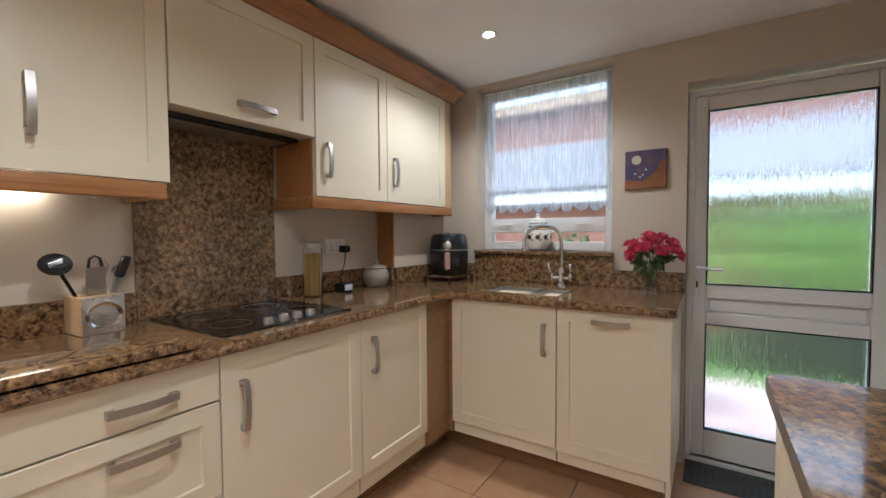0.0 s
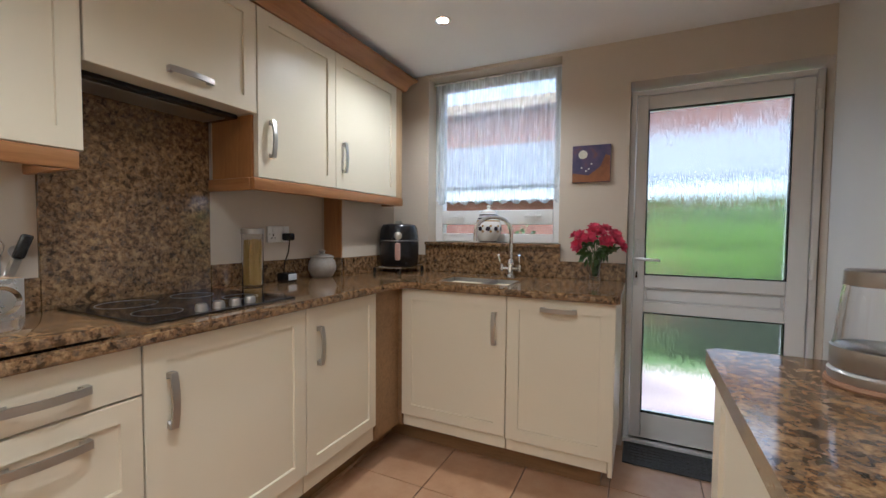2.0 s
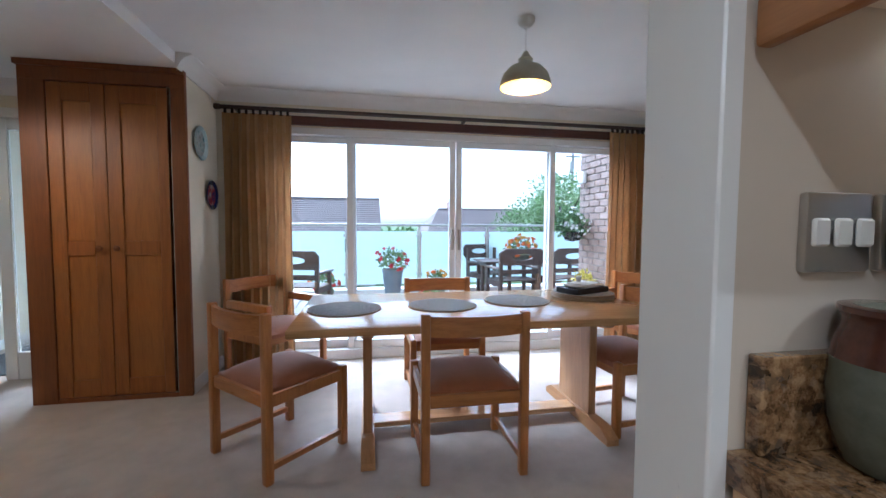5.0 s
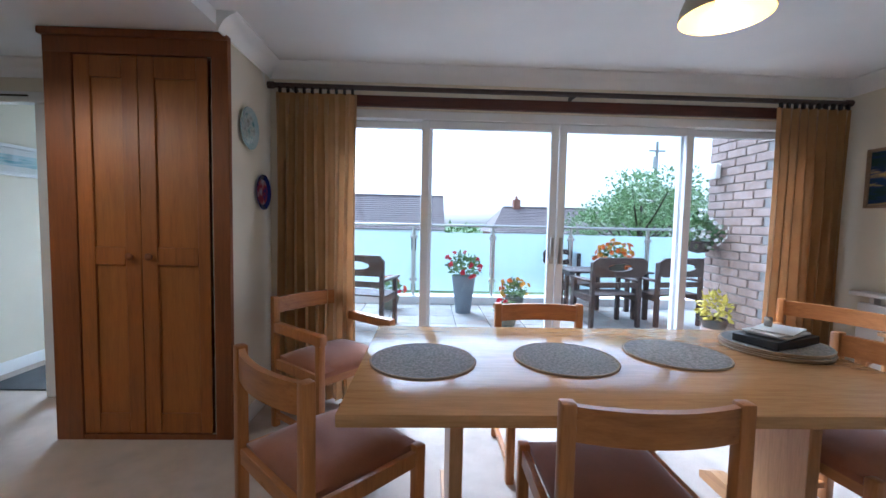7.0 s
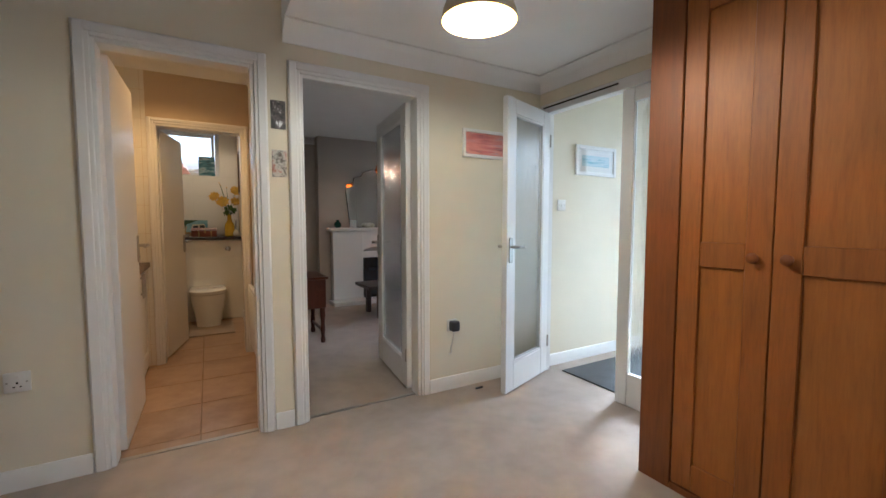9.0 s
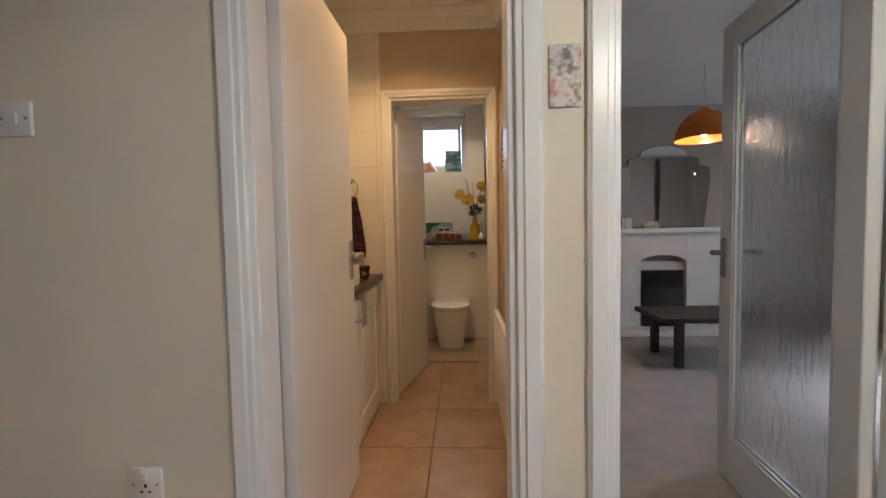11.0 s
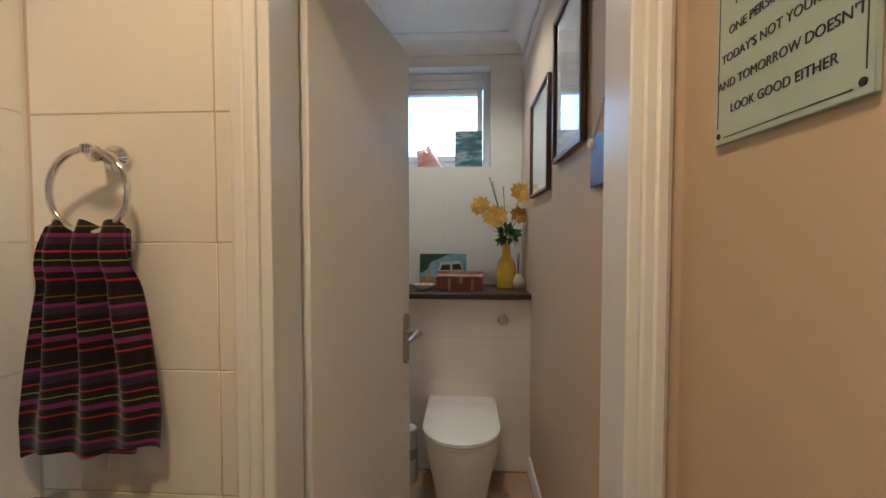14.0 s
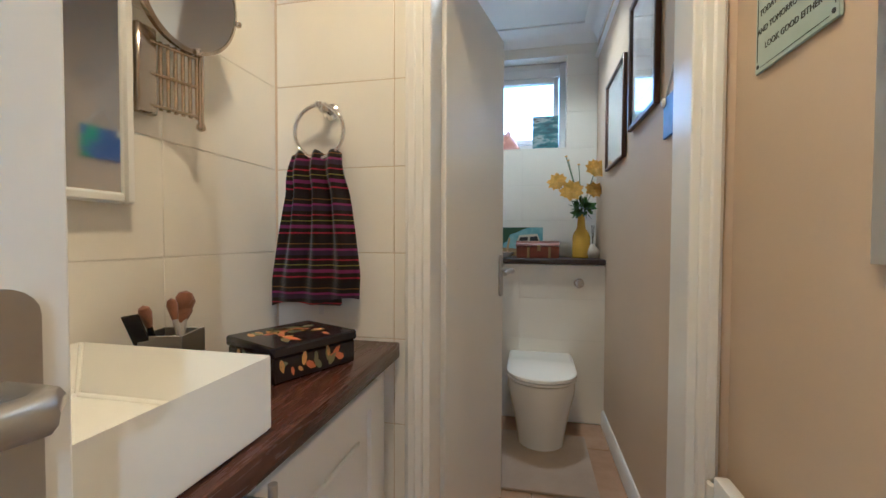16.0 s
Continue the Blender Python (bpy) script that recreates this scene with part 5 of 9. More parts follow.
# ---- outside ----
GRASS = mottled("grass_ground", [(0.3, (0.05, 0.09, 0.02)), (0.6, (0.09, 0.15, 0.035)), (0.8, (0.14, 0.19, 0.06))], 3.0, 0.9, 0.5)
gb = B()
prof = [(-3000, -3.2), (-60, -3.2), (-12, -3.0), (-9.4, -2.9), (-9.35, -0.14), (20, -0.14), (3000, -0.14)]
ys = [-3000, -40, 0, 40, 3000]
gv = [[gb.verts.new((x, y, z)) for y in ys] for x, z in prof]
for a, b in zip(gv, gv[1:]):
    for j in range(len(ys) - 1):
        gb.faces.new((a[j], a[j + 1], b[j + 1], b[j]))
solid("ground", gb, GRASS, "grass ground that falls away beyond the terrace", "ground", kind="structure", smooth=None)


# ---- kitchen things ----
def at_counter(x, y, z=WT1):
    return (x, y, z + 0.0005)


def ellipse_panel(bm, w, h, ew, eh, t, n=32, cz=0.0):
    """A board in the x-z plane with an oval hole; y is its thickness."""
    def rect(a):
        c, s = math.cos(a), math.sin(a)
        k = 1 / max(abs(c) / (w / 2), abs(s) / (h / 2))
        return k * c, k * s
    rows = []
    for i in range(n):
        a = 2 * math.pi * i / n
        rx, rz = rect(a)
        ex, ez = ew / 2 * math.cos(a), cz + eh / 2 * math.sin(a)
        rows.append([bm.verts.new(p) for p in ((rx, 0, rz), (ex, 0, ez), (ex, t, ez), (rx, t, rz))])
    for i in range(n):
        a, b = rows[i], rows[(i + 1) % n]
        for k in range(4):
            j = (k + 1) % 4
            bm.faces.new((a[k], b[k], b[j], a[j]))
    return bm


# east counter with its cabinets
ec = cabinet("base_cabinet", (0.5, 0.8, 0), "cream base cabinets under the east granite counter", (0.17, 0.778, 0.47, 1.12, 0.15, TOP))
door_on(ec, pose(0.17, 1.12, TOE, 0, 0, -90), 0.63, TOP - TOE, (0.54, 0.55, True))
part("end_panel", box(B(), 0.15, 0.778, 1.122, 1.14, 0.0, TOP, 0.002), CREAM, ec)
part("kickboard", box(B(), 0.22, 0.24, 0.47, 1.12, 0.0, 0.149), PLINTH, ec)
ew = thing("worktop", (0.5, 0.8, WT0), "polished brown granite worktop along the east wall", "worktop", "fitted kitchen")
part("slab", prism(B(), [(0.13, 0.44), (0.778, 0.44), (0.778, 1.168), (0.155, 1.168), (0.13, 1.143)], WT0, WT1), GRANITE, ew)
ewc = cabinet("wall_cabinet", (0.65, 0.4, CZ0), "cream shaker wall cabinet on the east wall", (0.508, 0.778, -0.7, 1.104, CZ0, CZ1))
for k in range(3):
    door_on(ewc, pose(0.508, 1.104 - 0.6 * k, CZ0, 0, 0, -90), 0.6, CZ1 - CZ0, (0.54, 0.16, True))
part("light_rail", box(B(), 0.512, 0.778, -0.7, 1.098, CZ0 - 0.052, CZ0 - 0.001, 0.006, 2), OAK_Y, ewc)
part("cornice", box(B(), 0.46, 0.778, -0.7, 1.14, CZ1, CZ1 + 0.07, 0.012, 2), OAK_Y, ewc)

# kettle on the east counter
kx, ky = 0.372, 1.0
solid("cork_mat", lathe(B(), [(0, 0), (0.072, 0), (0.074, 0.004), (0.072, 0.01), (0, 0.01)], at_counter(kx, ky), 40), mottled("cork", [(0.3, (0.26, 0.13, 0.07)), (0.7, (0.36, 0.2, 0.11))], 60.0, 0.8, 0.4), "round cork mat under the kettle", "mat")
KS = 0.69
kt = thing("kettle", at_counter(kx, ky, WT1 + 0.0105), "glass electric kettle with a steel band and grey handle", "kettle")
z = WT1 + 0.011
part("base", lathe(B(), [(0, 0), (0.098, 0), (0.1, 0.008), (0.1, 0.022), (0.094, 0.028), (0, 0.028)], (0, 0, 0), 40, Matrix.Translation((kx, ky, z)) @ Matrix.Scale(KS, 4)), STEEL, kt)
part("steel_band", lathe(B(), [(0.094, 0.03), (0.097, 0.034), (0.096, 0.085), (0.092, 0.088), (0, 0.088), (0, 0.03)], (0, 0, 0), 40, Matrix.Translation((kx, ky, z)) @ Matrix.Scale(KS, 4)), STEEL, kt)
part("jug", lathe(B(), [(0.092, 0.0885), (0.09, 0.1), (0.085, 0.16), (0.078, 0.22), (0.074, 0.2455), (0.071, 0.2455), (0.075, 0.22), (0.082, 0.16), (0.087, 0.1), (0.0885, 0.0885)], (0, 0, 0), 40, Matrix.Translation((kx, ky, z)) @ Matrix.Scale(KS, 4)), GLASS, kt)
part("lid_band", lathe(B(), [(0.075, 0.246), (0.076, 0.248), (0.075, 0.284), (0.07, 0.287), (0, 0.289), (0, 0.246)], (0, 0, 0), 40, Matrix.Translation((kx, ky, z)) @ Matrix.Scale(KS, 4)), STEEL, kt)
hb = B()
hx, hy = kx + 0.024, ky - 0.047
pts = [(0.0, 0.03), (0.0, 0.285), (-0.02, 0.292), (-0.06, 0.288), (-0.078, 0.25), (-0.075, 0.16), (-0.05, 0.07), (-0.038, 0.03)]
prism(hb, [(a, b) for a, b in pts], -0.024, 0.024, "x")
bmesh.ops.bevel(hb, geom=hb.edges[:], offset=0.006, segments=2, affect="EDGES")
bmesh.ops.transform(hb, matrix=Matrix.Translation((hx, hy, z)) @ pose(0, 0, 0, 0, 0, 25) @ Matrix.Scale(KS, 4), verts=hb.verts)
part("handle", hb, glossy("warm_grey_plastic", (0.52, 0.47, 0.44), 0.35), kt, "warm grey plastic handle")

tr = thing("lazy_susan", at_counter(0.563, 0.757), "round pale wooden turntable with pots on it", "tray")
part("board", lathe(B(), [(0, 0.012), (0.197, 0.012), (0.202, 0.016), (0.202, 0.026), (0.197, 0.03), (0, 0.03)], at_counter(0.563, 0.757), 64), wood("turntable_wood", (0.55, 0.32, 0.16), (0.45, 0.25, 0.12), "y", 0.35), tr)
part("foot", cyl(B(), at_counter(0.563, 0.757), 0.09, 0.012), BLACK, tr)
TZ = WT1 + 0.031
pt = thing("storage_pot", (0.462, 0.842, TZ), "white ceramic pot with a cork lid", "pot")
PS = Matrix.Translation((0.462, 0.842, TZ)) @ Matrix.Scale(0.73, 4)
part("body", lathe(B(), [(0, 0), (0.098, 0), (0.104, 0.006), (0.105, 0.1), (0.102, 0.118), (0.094, 0.126), (0.092, 0.135), (0.102, 0.14), (0.103, 0.149), (0.096, 0.151), (0, 0.151)], (0, 0, 0), 44, PS), CERAMIC, pt)
part("lid", lathe(B(), [(0.092, 0.1515), (0.09, 0.157), (0.07, 0.160), (0, 0.161)], (0, 0, 0), 40, PS), mottled("dark_cork", [(0.3, (0.10, 0.05, 0.03)), (0.7, (0.2, 0.11, 0.07))], 70.0, 0.8, 0.8), pt, "brown cork lid")
mg = thing("mug", (0.432, 0.667, TZ), "white mug with a red strawberry pattern", "mug")
part("body", lathe(B(), [(0, 0), (0.036, 0), (0.04, 0.004), (0.046, 0.1), (0.047, 0.112), (0.044, 0.113), (0.042, 0.1), (0.037, 0.008), (0, 0.008)], (0.432, 0.667, TZ), 36), CERAMIC, mg)
rnd = random.Random(3)
BERRY = glossy("strawberry_print", (0.6, 0.03, 0.03), 0.15)
LEAFP = glossy("leaf_print", (0.12, 0.25, 0.06), 0.15)
for i in range(46):
    a, zz = rnd.uniform(0, 6.28), rnd.uniform(0.012, 0.102)
    s = rnd.uniform(0.0035, 0.006)
    r = 0.0402 + 0.006 * zz / 0.1
    dot = lathe(B(), [(0, 0.0012), (s * 0.7, 0.001), (s, 0.0)], (0, 0, 0), 10, Matrix.Translation((0.432, 0.667, TZ + zz)) @ pose(0, 0, 0, 0, 90, 0).to_3x3().to_4x4())
    bmesh.ops.transform(dot, matrix=Matrix.Translation((0.432, 0.667, 0)) @ pose(0, 0, 0, 0, 0, math.degrees(a)) @ Matrix.Translation((r - 0.0003, 0, 0)) @ Matrix.Translation((-0.432, -0.667, 0)), verts=dot.verts)
    part("berry" if i % 3 else "leaf", dot, BERRY if i % 3 else LEAFP, mg)
gj = thing("glass_jar", (0.655, 0.85, TZ), "small clear glass jar on the turntable", "jar")
part("body", lathe(B(), [(0, 0), (0.045, 0), (0.05, 0.006), (0.05, 0.13), (0.042, 0.15), (0.042, 0.165), (0.039, 0.165), (0.039, 0.15), (0.046, 0.128), (0.046, 0.01), (0, 0.008)], (0.655, 0.85, TZ), 32), GLASS, gj)

# crock, telephone and board
cx, cy = -1.718, -0.014
ck = thing("stoneware_crock", at_counter(cx, cy), "glazed stoneware crock, green below and brown above, lidded", "crock")
part("body", lathe(B(), [(0, 0), (0.048, 0), (0.053, 0.005), (0.063, 0.045), (0.0655, 0.08), (0.063, 0.112)], at_counter(cx, cy), 40), mottled("green_glaze", [(0.3, (0.075, 0.08, 0.058)), (0.6, (0.13, 0.135, 0.1)), (0.8, (0.2, 0.19, 0.14))], 14.0, 0.14, 0.05), ck)
part("shoulder", lathe(B(), [(0.063, 0.112), (0.058, 0.134), (0.053, 0.146), (0.053, 0.155), (0.058, 0.162), (0.0575, 0.168), (0.05, 0.169), (0, 0.167)], at_counter(cx, cy), 40), mottled("brown_glaze", [(0.3, (0.035, 0.012, 0.009)), (0.7, (0.12, 0.04, 0.022))], 18.0, 0.12, 0.05), ck, "dark brown glazed shoulder")
part("lid", lathe(B(), [(0.045, 0.169), (0.03, 0.171), (0.014, 0.173), (0.013, 0.177), (0.018, 0.183), (0.013, 0.189), (0, 0.191)], at_counter(cx, cy), 30), mottled("green_lid_glaze", [(0.3, (0.14, 0.16, 0.12)), (0.7, (0.24, 0.25, 0.19))], 20.0, 0.2, 0.05), ck)
ph = thing("cordless_phone", at_counter(-1.665, 0.135), "black cordless telephone standing in its charger", "telephone")
P_ = pose(-1.665, 0.135, WT1 + 0.001, 0, 0, 62)
def local_box(m, *a):
    return box(B(), *a, m=m)
part("cradle", local_box(P_, -0.04, 0.04, -0.04, 0.04, 0, 0.028, 0.008, 2), BLACK, ph)
HS = P_ @ pose(0, -0.005, 0.02, -12)
hs = part("handset", local_box(HS, -0.024, 0.024, -0.012, 0.012, 0, 0.16, 0.008, 3), BLACK, ph)
part("screen", local_box(HS, -0.017, 0.017, -0.0135, -0.0118, 0.1, 0.137, 0.0005), glossy("grey_screen", (0.16, 0.2, 0.24), 0.1), hs)
for r in range(5):
    for q in range(3):
        part("key", local_box(HS, -0.017 + q * 0.012, -0.007 + q * 0.012, -0.0135, -0.0118, 0.02 + r * 0.014, 0.029 + r * 0.014, 0.001), glossy("grey_key", (0.3, 0.3, 0.31), 0.3), hs)
BO = pose(-1.33, 0.335, WT1 + 0.001, 0, 0, 0)
bo = thing("chopping_board", (-1.33, 0.335, WT1 + 0.001), "thick polished granite chopping board on the worktop", "chopping board")
part("foot", local_box(BO, -0.11, 0.13, -0.18, 0.2, 0, 0.006), BLACK, bo)
part("slab", local_box(BO, -0.14, 0.16, -0.232, 0.245, 0.006, 0.032, 0.004, 2), GRANITE, bo)

# utensil block
KB = pose(-1.706, 0.502, WT1 + 0.0008, 0, 0, 94) @ Matrix.Diagonal((0.92, 1.14, 0.8, 1.0))
kb = thing("utensil_holder", KB.translation, "beech utensil holder with a steel front, full of utensils", "utensil holder")
part("block", local_box(KB, -0.065, 0.065, -0.055, 0.055, 0, 0.155, 0.003), BEECH, kb)
part("steel_front", local_box(KB, -0.063, 0.063, -0.06, -0.0555, 0.001, 0.154, 0.001), metal("bright_steel", (0.78, 0.79, 0.8), 0.28), kb)
part("dish", lathe(B(), [(0.058, -0.001), (0.056, 0.003), (0.05, 0.001), (0.03, -0.003), (0, -0.0044)], (0, 0, 0), 32, KB @ pose(0, -0.0605, 0.075, 90)), CHROME, kb, "round polished rest")
def utensil(kind, bx, by, lean_x, lean_y, label):
    u = thing(kind, KB @ Vector((bx, by, 0.156)), label, "utensil", "utensils in the holder")
    return u, KB @ pose(bx, by, 0.135, lean_x, lean_y, 0)
u, M = utensil("skimmer", -0.045, 0.0, 8, -24, "black slotted skimmer in the holder")
b = B(); tube(b, [(0, 0, 0.022), (0, 0, 0.135)], 0.006, 8); bmesh.ops.transform(b, matrix=M, verts=b.verts); part("stem", b, BLACK, u)
b = B(); lathe(b, [(0.0, 0), (0.032, 0.001), (0.044, 0.005), (0.044, 0.008), (0.032, 0.004), (0, 0.003)], (0, 0, 0), 24, M @ pose(0, 0, 0.172, 62, 0, 0)); part("head", b, BLACK, u)
for k in range(5):
    b = B(); box(b, -0.02, 0.02, -0.001, 0.001, -0.0012, 0.0012, m=M @ pose(0, -0.0075 + 0.0048 * (2 - k), 0.154 + 0.009 * k, -28)); part("slot", b, STEEL, u)
u, M = utensil("grater", 0.0, -0.02, 6, -4, "flat steel grater with black grip")
b = B(); box(b, -0.03, 0.03, -0.002, 0.002, 0.022, 0.14, 0.002, m=M); part("blade", b, STEEL, u)
b = B(); tube(b, [(-0.02, 0, 0.14), (-0.015, 0, 0.175), (0, 0, 0.185), (0.015, 0, 0.175), (0.02, 0, 0.14)], 0.005, 8); bmesh.ops.transform(b, matrix=M, verts=b.verts); part("grip", b, BLACK, u)
u, M = utensil("whisk", 0.02, 0.025, -4, 6, "steel balloon whisk in the holder")
for k in range(5):
    a = math.pi * k / 5
    b = B()
    tube(b, [(math.cos(a) * 0.028 * math.sin(math.pi * q / 10) * (1.2 - 0.04 * q), math.sin(a) * 0.028 * math.sin(math.pi * q / 10), 0.05 + 0.12 * math.sin(math.pi * q / 20)) for q in range(0, 11)] + [(-math.cos(a) * 0.028 * math.sin(math.pi * q / 10), -math.sin(a) * 0.028 * math.sin(math.pi * q / 10), 0.05 + 0.12 * math.sin(math.pi * q / 20)) for q in range(9, -1, -1)], 0.001, 5)
    bmesh.ops.transform(b, matrix=M, verts=b.verts)
    part("wire", b, CHROME, u)
b = B(); tube(b, [(0, 0, 0.022), (0, 0, 0.06)], 0.006, 8); bmesh.ops.transform(b, matrix=M, verts=b.verts); part("grip", b, STEEL, u)
u, M = utensil("tongs", 0.045, -0.01, 4, 16, "black handled tongs in the holder")
b = B(); box(b, -0.012, 0.012, -0.006, 0.006, 0.022, 0.09, 0.003, m=M); part("arm", b, STEEL, u)
b = B(); box(b, -0.016, 0.016, -0.01, 0.01, 0.09, 0.185, 0.009, 3, m=M); part("grip", b, BLACK, u)
u, M = utensil("ladle", 0.05, 0.03, -8, 24, "long steel spoon in the holder")
b = B(); tube(b, [(0, 0, 0.022), (0, 0, 0.1)], 0.004, 8); bmesh.ops.transform(b, matrix=M, verts=b.verts); part("stem", b, STEEL, u)
b = B(); lathe(b, [(0, 0), (0.02, 0.004), (0.028, 0.012), (0.027, 0.013), (0.018, 0.006), (0, 0.002)], (0, 0, 0), 18, M @ pose(0, 0, 0.115, 80)); part("bowl", b, STEEL, u)

# pasta jar, charger, pot, fryer
px, py = -1.70, 1.40
pj = thing("pasta_jar", at_counter(px, py), "tall clear glass jar of spaghetti with a steel lid", "jar")
part("glass", lathe(B(), [(0, 0), (0.046, 0), (0.049, 0.004), (0.049, 0.25), (0.046, 0.25), (0.046, 0.008), (0, 0.006)], at_counter(px, py), 36), GLASS, pj)
part("lid", lathe(B(), [(0.05, 0.25), (0.052, 0.252), (0.052, 0.275), (0.048, 0.279), (0, 0.279), (0, 0.25)], at_counter(px, py), 36), STEEL, pj)
SPAG = mottled("dry_spaghetti", [(0.3, (0.50, 0.30, 0.06)), (0.7, (0.66, 0.43, 0.12))], 10.0, 0.5, 0.1, 4, (30, 30, 1))
sb = B()
rnd = random.Random(5)
for i in range(80):
    a, r = rnd.uniform(0, 6.28), 0.04 * math.sqrt(rnd.random())
    h = rnd.uniform(0.2, 0.23)
    tube(sb, [(px + r * math.cos(a), py + r * math.sin(a), WT1 + 0.009), (px + r * math.cos(a + 0.15), py + r * math.sin(a + 0.15), WT1 + h)], 0.003, 5)
part("spaghetti", sb, SPAG, pj, kind="stuff")
ct = thing("charging_stand", at_counter(-1.68, 1.6), "small black charging stand with a device", "charger")
part("stand", box(B(), -1.72, -1.64, 1.56, 1.625, WT1 + 0.001, WT1 + 0.05, 0.008, 2), BLACK, ct)
part("screen", box(B(), -1.642, -1.637, 1.565, 1.62, WT1 + 0.012, WT1 + 0.045, 0.002), glossy("pale_screen", (0.5, 0.52, 0.55), 0.1), ct)
pg = thing("plug", (-1.77, 1.665, 1.185), "black plug and lead in a white socket", "plug")
part("body", box(B(), -1.773, -1.72, 1.645, 1.69, 1.165, 1.205, 0.008, 2), BLACK, pg)
b = B(); tube(b, [(-1.735, 1.665, 1.167), (-1.73, 1.65, 1.1), (-1.725, 1.62, 1.05), (-1.71, 1.60, 1.0)], 0.003, 8); part("lead", b, BLACK, pg)
sx, sy = -1.69, 1.868
sp_ = thing("sugar_pot", at_counter(sx, sy), "round grey stoneware pot with a lid", "pot")
STONE = mottled("grey_stoneware", [(0.3, (0.22, 0.19, 0.16)), (0.7, (0.34, 0.3, 0.25))], 22.0, 0.35, 0.1)
part("body", lathe(B(), [(0, 0), (0.05, 0), (0.06, 0.006), (0.078, 0.04), (0.08, 0.065), (0.072, 0.095), (0.058, 0.112), (0, 0.112)], at_counter(sx, sy), 36), STONE, sp_)
part("lid", lathe(B(), [(0.066, 0.112), (0.067, 0.118), (0.05, 0.128), (0.018, 0.134), (0.014, 0.142), (0.02, 0.15), (0.014, 0.158), (0, 0.16)], at_counter(sx, sy), 36), STONE, sp_)
fx, fy = -1.48, 2.376
rk = thing("wire_stand", at_counter(fx, fy), "low chrome wire stand under the fryer", "stand")
for k in range(9):
    b = B(); yy = fy - 0.148 + 0.037 * k
    tube(b, [(fx - 0.107, yy, WT1 + 0.036), (fx + 0.107, yy, WT1 + 0.036)], 0.0025, 6); part("wire", b, CHROME, rk)
b = B(); tube(b, [(fx - 0.107, fy - 0.155, WT1 + 0.036), (fx + 0.107, fy - 0.155, WT1 + 0.036), (fx + 0.107, fy + 0.155, WT1 + 0.036), (fx - 0.107, fy + 0.155, WT1 + 0.036)], 0.004, 8, True); part("rim", b, CHROME, rk)
for sx_ in (-0.097, 0.097):
    for sy_ in (-0.145, 0.145):
        part("foot", cyl(B(), (fx + sx_, fy + sy_, WT1 + 0.0008), 0.01, 0.035, 12), BLACK, rk)
af = thing("air_fryer", (fx, fy, WT1 + 0.041), "black air fryer with a pale drawer handle", "air fryer")
AF = pose(fx, fy, WT1 + 0.041, 0, 0, 28)
b = lathe(B(), [(0, 0), (0.115, 0), (0.125, 0.01), (0.132, 0.08), (0.13, 0.19), (0.122, 0.25), (0.108, 0.272), (0.07, 0.28), (0, 0.282)], (0, 0, 0), 36, None, 1.0, 0.92)
bmesh.ops.transform(b, matrix=AF, verts=b.verts)
part("body", b, BLACK, af)
part("drawer_handle", local_box(AF, -0.017, 0.017, -0.158, -0.118, 0.045, 0.155, 0.009, 3), glossy("pink_beige_plastic", (0.5, 0.3, 0.24), 0.35), af)
part("dial", lathe(B(), [(0.026, 0), (0.026, 0.008), (0.02, 0.012), (0, 0.012)], (0, 0, 0), 24, AF @ pose(0, -0.116, 0.2, 84)), STEEL, af)
part("top_knob", lathe(B(), [(0.022, 0), (0.022, 0.012), (0.016, 0.016), (0, 0.016)], (0, 0, 0), 24, AF @ pose(0, -0.03, 0.28)), STEEL, af)
part("band", lathe(B(), [(0.1325, 0.165), (0.1332, 0.168), (0.1325, 0.171)], (0, 0, 0), 36, AF, 1.0, 0.92), STEEL, af)

# ginger jar on the sill
gx, gy, gz = -0.931, 2.61, 1.1525
gj2 = thing("ginger_jar", (gx, gy, gz), "white ceramic lidded jar painted with dark bands and flowers", "jar")
part("body", lathe(B(), [(0, 0), (0.055, 0), (0.058, 0.01), (0.08, 0.05), (0.088, 0.09), (0.085, 0.125), (0.07, 0.155), (0.055, 0.165), (0, 0.165)], (gx, gy, gz), 36), CERAMIC, gj2)
part("lid", lathe(B(), [(0.06, 0.166), (0.062, 0.172), (0.058, 0.195), (0.04, 0.212), (0.012, 0.219), (0.01, 0.228), (0.016, 0.236), (0.01, 0.246), (0, 0.248)], (gx, gy, gz), 32), CERAMIC, gj2)
INK = glossy("painted_dark_glaze", (0.04, 0.03, 0.04), 0.12)
OCH = glossy("painted_ochre_glaze", (0.4, 0.22, 0.04), 0.12)
for r, z0, z1, mt in ((0.0585, 0.002, 0.012, INK), (0.0715, 0.152, 0.160, INK), (0.0785, 0.137, 0.144, OCH), (0.0605, 0.176, 0.186, INK), (0.055, 0.196, 0.2, OCH)):
    part("painted_band", lathe(B(), [(r + 0.0006, z0), (r + 0.0008, (z0 + z1) / 2), (r - 0.002, z1)], (gx, gy, gz), 36), mt, gj2)
for k in range(10):
    a = 2 * math.pi * k / 10
    for dz, s in ((0.09, 0.016), (0.073, 0.009), (0.107, 0.009)):
        b = lathe(B(), [(0, 0.0016), (s * 0.7, 0.0012), (s, -0.0015)], (0, 0, 0), 10, pose(gx, gy, gz + dz, 0, 0, math.degrees(a) + (0 if s > 0.01 else 12)) @ pose(0.0876 if s > 0.01 else 0.0858, 0, 0, 0, 90, 0))
        part("painted_motif", b, INK if s > 0.01 else OCH, gj2)


